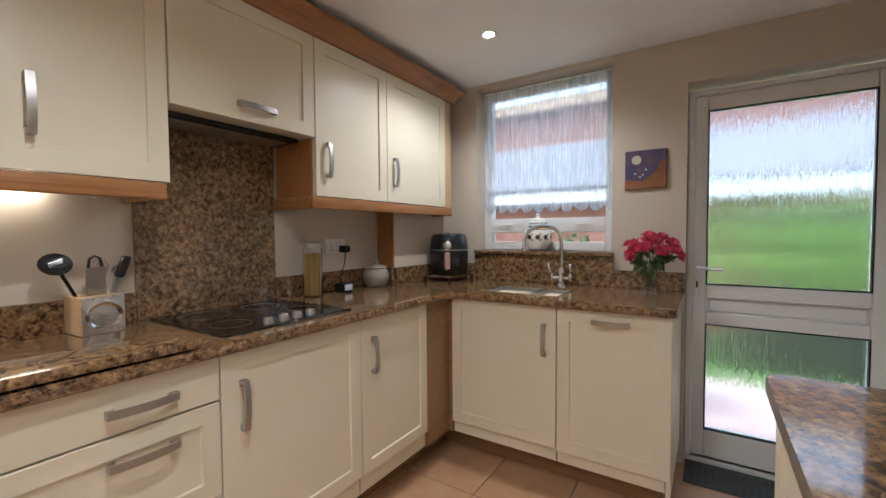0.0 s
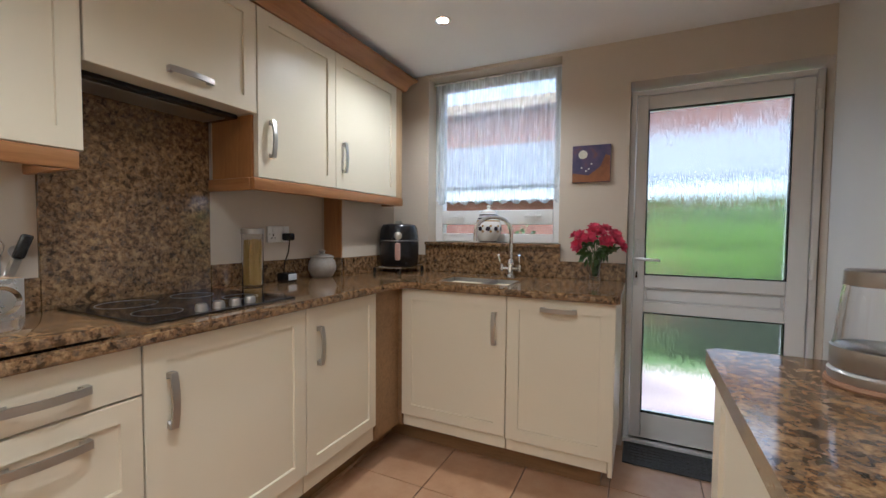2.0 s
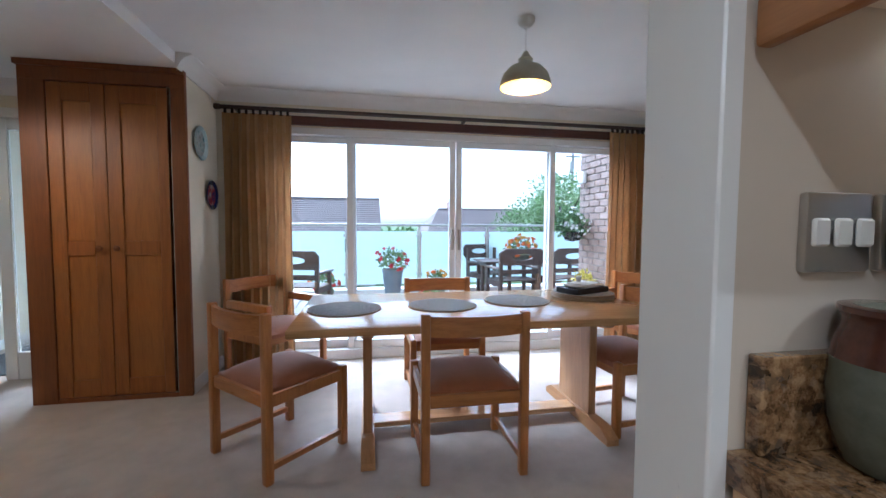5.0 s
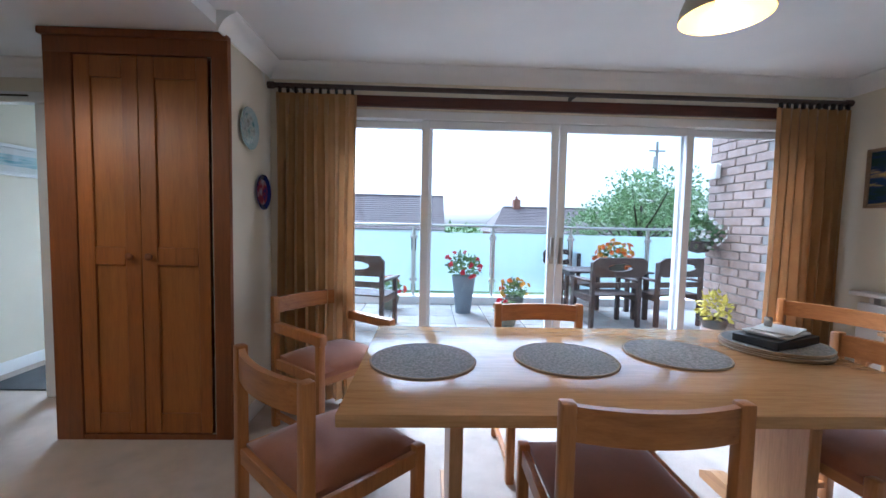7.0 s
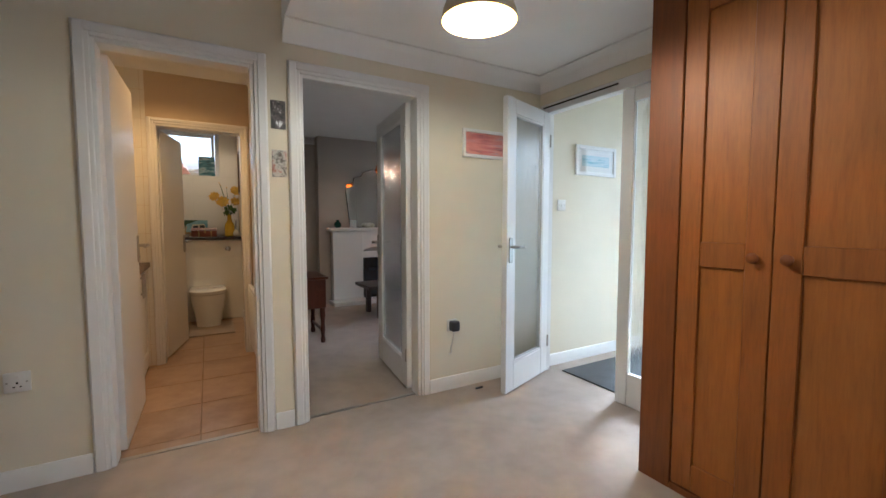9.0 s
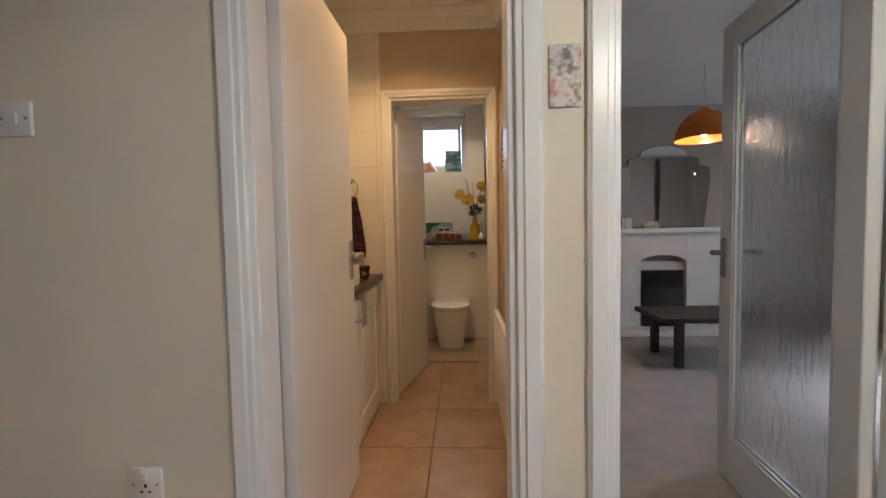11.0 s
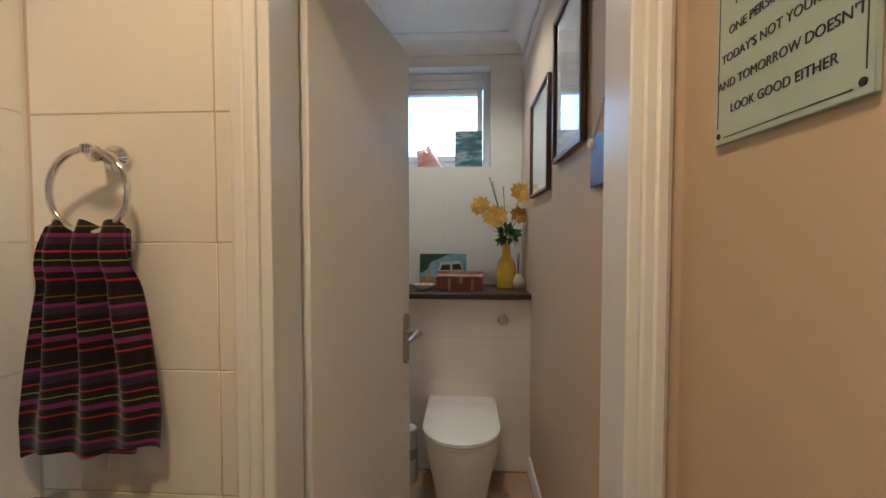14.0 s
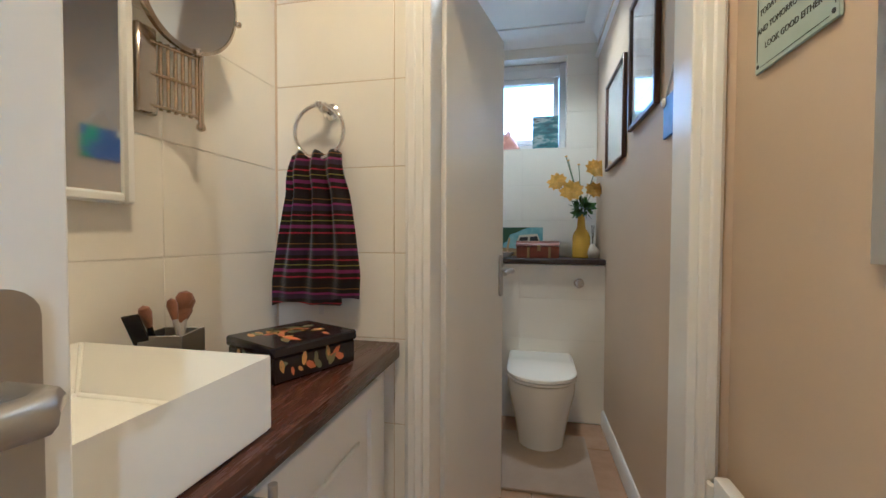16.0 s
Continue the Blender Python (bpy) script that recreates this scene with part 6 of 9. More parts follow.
# flowers
def petal(bm, c, d, up, length, width, cup=0.3):
    """One petal or leaf from c along d."""
    d, up = d.normalized(), up.normalized()
    s = d.cross(up)
    if s.length < 1e-4:
        s = d.orthogonal()
    s.normalize()
    pts = [c, c + d * length * 0.5 + s * width * 0.5 + up * length * cup * 0.3, c + d * length + up * length * cup * 0.2, c + d * length * 0.5 - s * width * 0.5 + up * length * cup * 0.3, c + d * length * 0.55 + up * length * cup * 0.05]
    v = [bm.verts.new(p) for p in pts]
    bm.faces.new((v[0], v[1], v[4]))
    bm.faces.new((v[1], v[2], v[4]))
    bm.faces.new((v[2], v[3], v[4]))
    bm.faces.new((v[3], v[0], v[4]))


def rand_dir(rnd, zmin=-1.0):
    while True:
        v = Vector((rnd.uniform(-1, 1), rnd.uniform(-1, 1), rnd.uniform(zmin, 1)))
        if 0.1 < v.length < 1:
            return v.normalized()


def bloom(bm, c, axis, r, rnd, layers=2, n=6):
    axis = axis.normalized()
    u = axis.orthogonal().normalized()
    w = axis.cross(u)
    for k in range(layers):
        for i in range(n):
            a = 2 * math.pi * (i + 0.5 * k) / n + rnd.uniform(-0.2, 0.2)
            d = (u * math.cos(a) + w * math.sin(a)) * (1 - 0.28 * k) + axis * (0.35 + 0.5 * k)
            petal(bm, c, d, axis, r * (1 - 0.2 * k), r * 0.75, 0.5)


def bush(bm, c, rad, n, size, rnd, zmin=-0.6):
    """Leaves strewn through a rough ball with gaps."""
    c = Vector(c)
    rad = Vector(rad)
    for i in range(n):
        d = rand_dir(rnd, zmin)
        r = rnd.uniform(0.45, 1.0) * (0.82 + 0.3 * noise.noise(d * 2.3 + c))
        p = c + Vector((d.x * rad.x, d.y * rad.y, d.z * rad.z)) * r
        e = (d + rand_dir(rnd) * 0.9).normalized()
        s = size * rnd.uniform(0.6, 1.3)
        petal(bm, p, e, rand_dir(rnd), s, s * 0.55, 0.3)
    return bm


def leaf_mat(name, c):
    return mottled(name, [(0.3, shade(c, 0.7)), (0.55, c), (0.75, shade(c, 1.35))], 30.0, 0.55, 0.1)


PINKP = leaf_mat("pink_petal", (0.62, 0.05, 0.11))
vx, vy = -0.235, 2.365
vs = thing("flower_vase", at_counter(vx, vy), "glass vase of pink and red lilies on the worktop", "flowers")
part("vase", lathe(B(), [(0, 0), (0.028, 0), (0.03, 0.004), (0.03, 0.02), (0.026, 0.04), (0.03, 0.1), (0.037, 0.135), (0.034, 0.135), (0.027, 0.1), (0.022, 0.04), (0, 0.03)], at_counter(vx, vy), 24), GLASS, vs)
rnd = random.Random(11)
stems, fl, lf = B(), B(), B()
for i in range(26):
    d = rand_dir(rnd, 0.0)
    tip = Vector((vx + d.x * 0.13, vy + d.y * 0.09, WT1 + 0.19 + d.z * 0.11))
    tube(stems, [(vx + d.x * 0.012, vy + d.y * 0.012, WT1 + 0.04), (vx + d.x * 0.03, vy + d.y * 0.03, WT1 + 0.13), tip], 0.0018, 5)
    bloom(fl, tip, d + Vector((0, -0.3, 0.3)), 0.042, rnd, 2, 6)
bush(lf, (vx, vy, WT1 + 0.18), (0.1, 0.08, 0.07), 130, 0.045, rnd)
part("stem", stems, LEAF, vs, kind="stuff")
part("blossom", fl, PINKP, vs, "pink and red petals", kind="stuff", smooth=None)
part("foliage", lf, LEAF, vs, kind="stuff", smooth=None)

# small canvas by the door
pc = thing("canvas_picture", (-0.285, 2.53, 1.62), "small canvas of a pale moon over a dusky hill", "picture", "pictures")
part("canvas", box(B(), -0.389, -0.18, 2.532, 2.549, 1.513, 1.726, 0.003), mottled("dusk_paint", [(0.35, (0.05, 0.045, 0.11)), (0.55, (0.10, 0.07, 0.13)), (0.7, (0.18, 0.075, 0.06))], 9.0, 0.7, 0.2, 3), pc)
part("hill", prism(B(), [(-0.387, 1.515), (-0.182, 1.515), (-0.182, 1.658), (-0.207, 1.668), (-0.235, 1.60), (-0.297, 1.553), (-0.387, 1.568)], 2.5306, 2.532, "y"), mottled("ochre_paint", [(0.3, (0.16, 0.055, 0.025)), (0.7, (0.3, 0.12, 0.04))], 14.0, 0.7, 0.2), pc)
part("moon", lathe(B(), [(0, 0.002), (0.024, 0.0018), (0.025, 0)], (0, 0, 0), 24, pose(-0.33, 2.5315, 1.673, 90)), mottled("moon_paint", [(0.3, (0.55, 0.52, 0.42)), (0.7, (0.75, 0.72, 0.6))], 30.0, 0.7, 0.2), pc)
for x, zz in ((-0.337, 1.598), (-0.297, 1.59), (-0.282, 1.618), (-0.312, 1.578)):
    part("star", box(B(), x - 0.004, x + 0.004, 2.530, 2.5318, zz - 0.004, zz + 0.004), PLASTIC, pc)

# net curtain
m_, nt_, bs_n = material("lace_net")
bs_n.inputs["Base Color"].default_value = (0.82, 0.85, 0.9, 1)
bs_n.inputs["Roughness"].default_value = 0.9
vv = texco(nt_)
wv = noise_tex(nt_, texco(nt_, (60, 60, 5)), 1.0, 3, 0.6, 0.6)
al = ramp(nt_, wv, [(0.35, (0.40, 0.40, 0.40)), (0.5, (0.52, 0.52, 0.52)), (0.66, (0.72, 0.72, 0.72))])
thin, both = nt_.nodes.new("ShaderNodeBsdfTranslucent"), nt_.nodes.new("ShaderNodeMixShader")
clear, woven = nt_.nodes.new("ShaderNodeBsdfTransparent"), nt_.nodes.new("ShaderNodeMixShader")
thin.inputs["Color"].default_value = (0.86, 0.94, 1.0, 1)
both.inputs[0].default_value = 0.75
nt_.links.new(bs_n.outputs[0], both.inputs[1])
nt_.links.new(thin.outputs[0], both.inputs[2])
nt_.links.new(al, woven.inputs[0])
nt_.links.new(clear.outputs[0], woven.inputs[1])
nt_.links.new(both.outputs[0], woven.inputs[2])
nt_.links.new(woven.outputs[0], nt_.nodes["Material Output"].inputs[0])
bs_n.inputs["Transmission Weight"].default_value = 0.0
bs_n.inputs["Subsurface Weight"].default_value = 0.0
NET = m_
nb, grid, rnd = B(), [], random.Random(2)
n, rows = 150, 18
for r in range(rows + 1):
    v = r / rows
    row = []
    for i in range(n + 1):
        u = i / n
        x = -1.338 + 0.862 * u
        hem = 0.035 * abs(math.sin(9.5 * u * math.pi)) if r == rows else 0
        zz = 2.24 - (2.24 - 1.44) * v - hem
        y = 2.63 + (0.006 + 0.012 * v) * math.sin(2 * math.pi * 15 * u + 1.5 * math.sin(6 * u)) + 0.006 * math.sin(40 * u + 2 * v)
        row.append(nb.verts.new((x, y, zz)))
    grid.append(row)
for r in range(rows):
    for i in range(n):
        nb.faces.new((grid[r][i], grid[r][i + 1], grid[r + 1][i + 1], grid[r + 1][i]))
nc = thing("net_curtain", (-0.91, 2.63, 1.42), "white lace net curtain gathered across the kitchen window", "curtain")
part("net", nb, NET, nc, smooth=80)
b = B(); tube(b, [(-1.348, 2.63, 2.243), (-0.467, 2.63, 2.243)], 0.005, 8); part("wire", b, UPVC, nc)

# door mat
dm = thing("door_mat", (0.32, 2.48, 0.001), "grey ribbed rubber door mat on the tiles", "mat")
part("base", box(B(), -0.076, 0.70, 2.362, 2.605, 0.001, 0.008, 0.003), RUBBER, dm)
b = B()
for i in range(24):
    for j in range(6):
        box(b, -0.05 + i * 0.031, -0.027 + i * 0.031, 2.395 + j * 0.032, 2.417 + j * 0.032, 0.008, 0.0115)
part("pile", b, RUBBER, dm, kind="stuff", smooth=None)

# calendar on the cabinet's end
cl = thing("wall_calendar", (-1.65, -0.15, 1.47), "white paper calendar hanging on a cabinet end", "calendar")
for k in range(3):
    part("page", box(B(), -1.74, -1.53, -0.158 - 0.002 * k, -0.1568 - 0.002 * k, 1.47 + 0.006 * k, 1.78, m=Matrix.Translation((0, 0, 1.78)) @ pose(0, 0, 0, -1.2 * k) @ Matrix.Translation((0, 0, -1.78))), PLASTIC, cl, smooth=None)
part("spine", box(B(), -1.742, -1.528, -0.167, -0.1565, 1.775, 1.79, 0.002), BLACK, cl)


# ---- dining and hall things ----
MAT_W = mottled("woven_placemat", [(0.35, (0.16, 0.155, 0.15)), (0.5, (0.25, 0.24, 0.23)), (0.65, (0.36, 0.34, 0.32))], 90.0, 0.85, 0.9, 3)
RIM_W = cloth("placemat_rim", (0.36, 0.26, 0.17), (0.26, 0.18, 0.11), 300.0)


def placemat(x, y, z):
    ob = thing("placemat", (x, y, z), "round grey woven placemat on the table", "placemat", "placemats")
    part("weave", lathe(B(), [(0, 0), (0.196, 0), (0.197, 0.003), (0.195, 0.0062), (0, 0.0065)], (x, y, z), 56), MAT_W, ob)
    part("rim", lathe(B(), [(0.196, 0.0), (0.202, 0.001), (0.203, 0.004), (0.2, 0.0075), (0.195, 0.0068)], (x, y, z), 56), RIM_W, ob)
    return ob


pm = placemat(-3.735, -0.685, 0.7325)
for x, y, z in ((-3.765, -0.125, 0.7325), (-3.84, 0.365, 0.7325), (-3.93, 0.865, 0.7325), (-3.927, 0.868, 0.741), (-3.934, 0.863, 0.7495), (-3.93, 0.866, 0.758)):
    copy_thing(pm, pose(x, y, z))
nbx = thing("napkin_box", (-3.92, 0.86, 0.7665), "black tray box of folded white napkins with a ring", "box")
NB = pose(-3.92, 0.86, 0.7668, 0, 0, -68)
part("tray", local_box(NB, -0.155, 0.155, -0.09, 0.09, 0, 0.035, 0.003), glossy("black_card", (0.014, 0.014, 0.016), 0.35), nbx)
LINEN = cloth("white_linen", (0.72, 0.70, 0.68), (0.6, 0.58, 0.56), 300.0)
for k, (a, dx) in enumerate(((6, -0.02), (-4, 0.01), (12, 0.0))):
    part("napkin", local_box(NB @ pose(dx, 0.005 * k, 0.0355 + 0.0095 * k, 0, 0, a), -0.12 + 0.012 * k, 0.12 - 0.012 * k, -0.075, 0.075, 0, 0.009, 0.004, 2), LINEN, nbx)
part("napkin_ring", lathe(B(), [(0.018, 0), (0.021, 0.004), (0.021, 0.026), (0.018, 0.03), (0.016, 0.015), (0.018, 0)], (0, 0, 0), 24, NB @ pose(0.0, -0.015, 0.085, 90, 0, 30)), STEEL, nbx)


# plates on the wall beside the doors
def wall_plate(x, z, r, label, inner, outer):
    ob = thing("wall_plate", (x, -1.77, z), label, "plate", "wall plates")
    M = pose(x, -1.778, z, -90)
    part("rim", lathe(B(), [(r * 0.6, 0.002), (r * 0.9, 0.012), (r, 0.02), (r * 0.99, 0.024), (r * 0.72, 0.012)], (0, 0, 0), 40, M), outer, ob)
    part("centre", lathe(B(), [(r * 0.72, 0.012), (r * 0.5, 0.010), (0, 0.010)], (0, 0, 0), 36, M), inner, ob)
wall_plate(-4.735, 1.80, 0.125, "round painted plate of a seaside view hung on the wall", mottled("sea_paint", [(0.35, (0.12, 0.25, 0.28)), (0.5, (0.45, 0.52, 0.5)), (0.65, (0.2, 0.2, 0.2))], 16.0, 0.2, 0.05, 5), mottled("blue_glaze", [(0.3, (0.25, 0.4, 0.45)), (0.7, (0.5, 0.58, 0.58))], 12.0, 0.15, 0.05))
wall_plate(-4.935, 1.435, 0.115, "round dark blue and red plate hung on the wall", mottled("red_blue_paint", [(0.35, (0.02, 0.03, 0.16)), (0.5, (0.3, 0.03, 0.05)), (0.65, (0.35, 0.3, 0.35))], 12.0, 0.2, 0.05, 4), glossy("dark_blue_glaze", (0.012, 0.018, 0.11), 0.12))


def framed(name, axis, face, sign, u0, u1, z0, z1, frame_mat, art, label, w=0.03, mount=None, glassy=True, t=0.022):
    """A framed picture on a wall."""
    c = ((u0 + u1) / 2, (z0 + z1) / 2)
    ob = thing(name, ((c[0], face, z0) if axis == "y" else (face, c[0], z0)), label, "picture", "pictures")

    def bx(bm, a0, a1, b0, b1, d0, d1, r=0.0):
        lo, hi = sorted((face + sign * d0, face + sign * d1))
        return box(bm, a0, a1, lo, hi, b0, b1, r) if axis == "y" else box(bm, lo, hi, a0, a1, b0, b1, r)
    fr = B()
    bx(fr, u0, u0 + w, z0, z1, 0.002, t, 0.003)
    bx(fr, u1 - w, u1, z0, z1, 0.002, t, 0.003)
    bx(fr, u0 + w, u1 - w, z0, z0 + w, 0.002, t - 0.001, 0.003)
    bx(fr, u0 + w, u1 - w, z1 - w, z1, 0.002, t - 0.001, 0.003)
    part("frame", fr, frame_mat, ob)
    mw = mount or 0.0
    if mount:
        part("mount", bx(B(), u0 + w - 0.002, u1 - w + 0.002, z0 + w - 0.002, z1 - w + 0.002, 0.002, 0.006), PLASTIC, ob)
    part("print", bx(B(), u0 + w + mw, u1 - w - mw, z0 + w + mw, z1 - w - mw, 0.003, 0.008), art, ob)
    if glassy:
        part("glass", bx(B(), u0 + w, u1 - w, z0 + w, z1 - w, 0.011, 0.013), GLASS, ob, smooth=None).visible_shadow = False
    return ob


SUNSET = mottled("sunset_print", [(0.3, (0.05, 0.03, 0.05)), (0.45, (0.45, 0.12, 0.12)), (0.55, (0.6, 0.26, 0.2)), (0.7, (0.18, 0.22, 0.32))], 5.0, 0.5, 0.05, 6, (1.5, 1, 9), 0.6)
BEACH = mottled("beach_print", [(0.3, (0.25, 0.5, 0.58)), (0.5, (0.6, 0.7, 0.72)), (0.65, (0.15, 0.42, 0.5)), (0.8, (0.7, 0.66, 0.55))], 4.0, 0.5, 0.05, 4, (1.2, 1, 8), 0.4)
framed("framed_picture", "y", -4.0, 1, -4.71, -4.305, 1.622, 1.817, GLOSS, SUNSET, "white framed panorama of a red sunset", 0.022)
framed("framed_picture", "y", -4.0, 1, -5.895, -5.404, 1.56, 1.808, GLOSS, BEACH, "white framed picture of a turquoise beach", 0.03, 0.05)
STREET = mottled("street_oil_paint", [(0.3, (0.02, 0.04, 0.05)), (0.5, (0.07, 0.12, 0.07)), (0.62, (0.45, 0.33, 0.1)), (0.75, (0.05, 0.1, 0.25))], 6.0, 0.5, 0.3, 6, (1, 1, 4), 0.6)
framed("framed_picture", "y", 2.346, -1, -4.95, -4.49, 1.42, 1.82, wood("picture_frame_wood", (0.3, 0.2, 0.12), (0.22, 0.14, 0.08), "x"), mottled("lake_oil_paint", [(0.25, (0.006, 0.02, 0.02)), (0.45, (0.012, 0.05, 0.05)), (0.56, (0.01, 0.04, 0.16)), (0.64, (0.5, 0.36, 0.10)), (0.74, (0.5, 0.5, 0.5))], 3.0, 0.5, 0.3, 5, (1, 1, 5), 0.5), "framed oil painting of a dark blue harbour", 0.022, None, False)
framed("framed_picture", "y", -4.0, 1, -1.91, -1.56, 1.835, 2.2, wood("olive_frame_wood", (0.10, 0.08, 0.045), (0.06, 0.045, 0.025), "x"), mottled("still_life_paint", [(0.3, (0.22, 0.05, 0.04)), (0.5, (0.14, 0.18, 0.12)), (0.7, (0.4, 0.34, 0.26))], 6.0, 0.5, 0.3), "dark framed still life painting", 0.025, None, False)
for z0, z1, st_ in ((1.678, 1.83, [(0.4, (0.02, 0.018, 0.02)), (0.55, (0.1, 0.08, 0.08)), (0.62, (0.7, 0.7, 0.7))]), (1.418, 1.565, [(0.35, (0.08, 0.06, 0.05)), (0.5, (0.55, 0.53, 0.48)), (0.68, (0.35, 0.1, 0.05))])):
    pc_ = thing("postcard", (-3.12, -3.998, z0), "small picture card pinned between the doors", "postcard", "postcards")
    part("card", box(B(), -3.158, -3.082, -3.999, -3.994, z0, z1, 0.001), mottled("card_print", st_, 22.0, 0.4, 0.05, 3), pc_)
    part("pin", cyl(B(), (0, 0, 0), 0.003, 0.003, 10, pose(-3.12, -3.994, z1 - 0.008, -90)), STEEL, pc_)
HP = lambda x, z: pose(x, -4.0, z, 0, 0, 180)
plate("single_socket", HP(-2.03, 0.48), 0.088, 0.088, "white single socket low on the hall wall", PLASTIC, "socket", 1)
plate("light_switch", HP(-1.74, 1.433), 0.087, 0.087, "white light switch on the hall wall", PLASTIC, "switch", 1)
plate("light_switch", HP(-5.257, 1.307), 0.087, 0.087, "white light switch in the porch", PLASTIC, "switch", 1)
pl = thing("plug_adapter", (-4.225, -3.99, 0.45), "dark grey plug adapter with a hanging cord", "plug")
part("plate", box(B(), -4.265, -4.185, -3.999, -3.99, 0.415, 0.495, 0.003), PLASTIC, pl)
part("body", box(B(), -4.255, -4.195, -3.99, -3.93, 0.42, 0.49, 0.012, 3), glossy("dark_grey_plastic", (0.05, 0.05, 0.055), 0.4), pl)
b = B(); tube(b, [(-4.225, -3.96, 0.422), (-4.215, -3.965, 0.36), (-4.2, -3.97, 0.3), (-4.21, -3.975, 0.27), (-4.19, -3.975, 0.255)], 0.003, 8); part("cord", b, PLASTIC, pl)
solid("door_stop", box(B(), -4.42, -4.36, -3.90, -3.89, 0.001, 0.014, 0.003), RUBBER, "small dark wedge on the carpet", "door stop")
solid("porch_mat", box(B(), -6.2, -5.15, -3.85, -2.95, 0.001, 0.012, 0.004), RUBBER, "dark grey mat inside the porch", "mat")
fd = thing("front_door", (-6.45, -3.3, 0.05), "white glazed front door and side light", "door", kind="structure")
part("frame", ring_x(box(B(), -6.48, -6.42, -3.2, -3.12, 0.11, 2.09, 0.003), -6.48, -6.42, -3.9, -2.7, 0.05, 2.15, 0.06), UPVC, fd)
pane("pane", fd, -6.452, -6.446, -3.84, -3.2, 0.11, 2.09, GLASS_ETCH)
pane("pane", fd, -6.452, -6.446, -3.12, -2.76, 0.11, 2.09, GLASS_ETCH)

# sideboard corner
sb_ = thing("sideboard", (-3.9, 2.12, 0), "pale oak sideboard against the dining wall", "sideboard")
SIDE = wood("sideboard_oak", (0.5, 0.29, 0.13), (0.4, 0.22, 0.09), "x", 0.35)
part("body", box(B(), -4.42, -3.3, 1.94, 2.33, 0.06, 0.66, 0.003), SIDE, sb_)
part("top", box(B(), -4.44, -3.28, 1.92, 2.335, 0.661, 0.685, 0.004), SIDE, sb_)
part("plinth", box(B(), -4.40, -3.32, 1.97, 2.32, 0.0, 0.059), SIDE, sb_)
for k in range(2):
    d = part("door", ring_y(B(), -4.405 + 0.55 * k, -3.865 + 0.55 * k, 1.92, 1.939, 0.09, 0.64, 0.06), SIDE, sb_)
    part("panel", box(B(), -4.345 + 0.55 * k, -3.925 + 0.55 * k, 1.928, 1.938, 0.15, 0.58), SIDE, d)
    part("knob", lathe(B(), [(0.006, 0), (0.014, 0.012), (0.012, 0.02), (0, 0.022)], (0, 0, 0), 16, pose(-3.90 + 0.1 * k, 1.92, 0.4, 90)), SIDE, d)
lx, ly, lz = -4.22, 2.12, 0.6855
tl = thing("table_lamp", (lx, ly, lz), "table lamp with a round stoneware base and flowered shade", "table lamp")
part("foot", lathe(B(), [(0, 0), (0.115, 0), (0.118, 0.01), (0.105, 0.02), (0.11, 0.03), (0.095, 0.042), (0, 0.042)], (lx, ly, lz), 40), mottled("striped_clay", [(0.35, (0.3, 0.2, 0.13)), (0.65, (0.5, 0.38, 0.26))], 3.0, 0.5, 0.2, 3, (1, 1, 40)), tl)
part("base", lathe(B(), [(0.09, 0.042), (0.15, 0.08), (0.178, 0.13), (0.17, 0.18), (0.12, 0.22), (0.075, 0.235)], (lx, ly, lz), 44), mottled("speckled_stoneware", [(0.3, (0.3, 0.23, 0.11)), (0.6, (0.42, 0.35, 0.2)), (0.8, (0.5, 0.44, 0.3))], 12.0, 0.35, 0.1), tl)
part("collar", lathe(B(), [(0.075, 0.235), (0.085, 0.25), (0.082, 0.275), (0.04, 0.282), (0.012, 0.284), (0.012, 0.34)], (lx, ly, lz), 32), mottled("terracotta_band", [(0.3, (0.2, 0.08, 0.04)), (0.7, (0.32, 0.14, 0.08))], 16.0, 0.4, 0.1), tl)
part("shade", lathe(B(), [(0.21, 0.33), (0.212, 0.335), (0.15, 0.60), (0.147, 0.60), (0.207, 0.332)], (lx, ly, lz), 48), mottled("flowered_cloth", [(0.42, (0.62, 0.52, 0.42)), (0.56, (0.7, 0.6, 0.5)), (0.62, (0.4, 0.08, 0.1)), (0.7, (0.1, 0.1, 0.08))], 22.0, 0.9, 0.3, 4), tl)
wm = thing("dining_mirror", (-3.95, 2.33, 1.3), "wide wall mirror above the sideboard", "mirror")
part("frame", ring_y(B(), -4.43, -3.4, 2.325, 2.345, 1.36, 1.87, 0.02), STEEL, wm)
part("glass", box(B(), -4.41, -3.42, 2.33, 2.336, 1.38, 1.85), MIRROR, wm, smooth=None)
rd = thing("radiator", (-4.7, 2.3, 0.1), "white panel radiator by the curtain", "radiator")
part("panel", box(B(), -4.88, -4.5, 2.27, 2.30, 0.14, 0.78, 0.006, 2), GLOSS, rd)
part("shelf", box(B(), -4.9, -4.48, 2.22, 2.345, 0.83, 0.855, 0.004), GLOSS, rd)
part("wall_bracket", box(box(B(), -4.83, -4.80, 2.299, 2.345, 0.2, 0.83), -4.58, -4.55, 2.299, 2.345, 0.2, 0.83), GLOSS, rd)
solid("black_case", box(B(), -4.62, -4.53, 2.25, 2.32, 0.856, 0.945, 0.012, 2), BLACK, "small black case on the radiator shelf", "case")

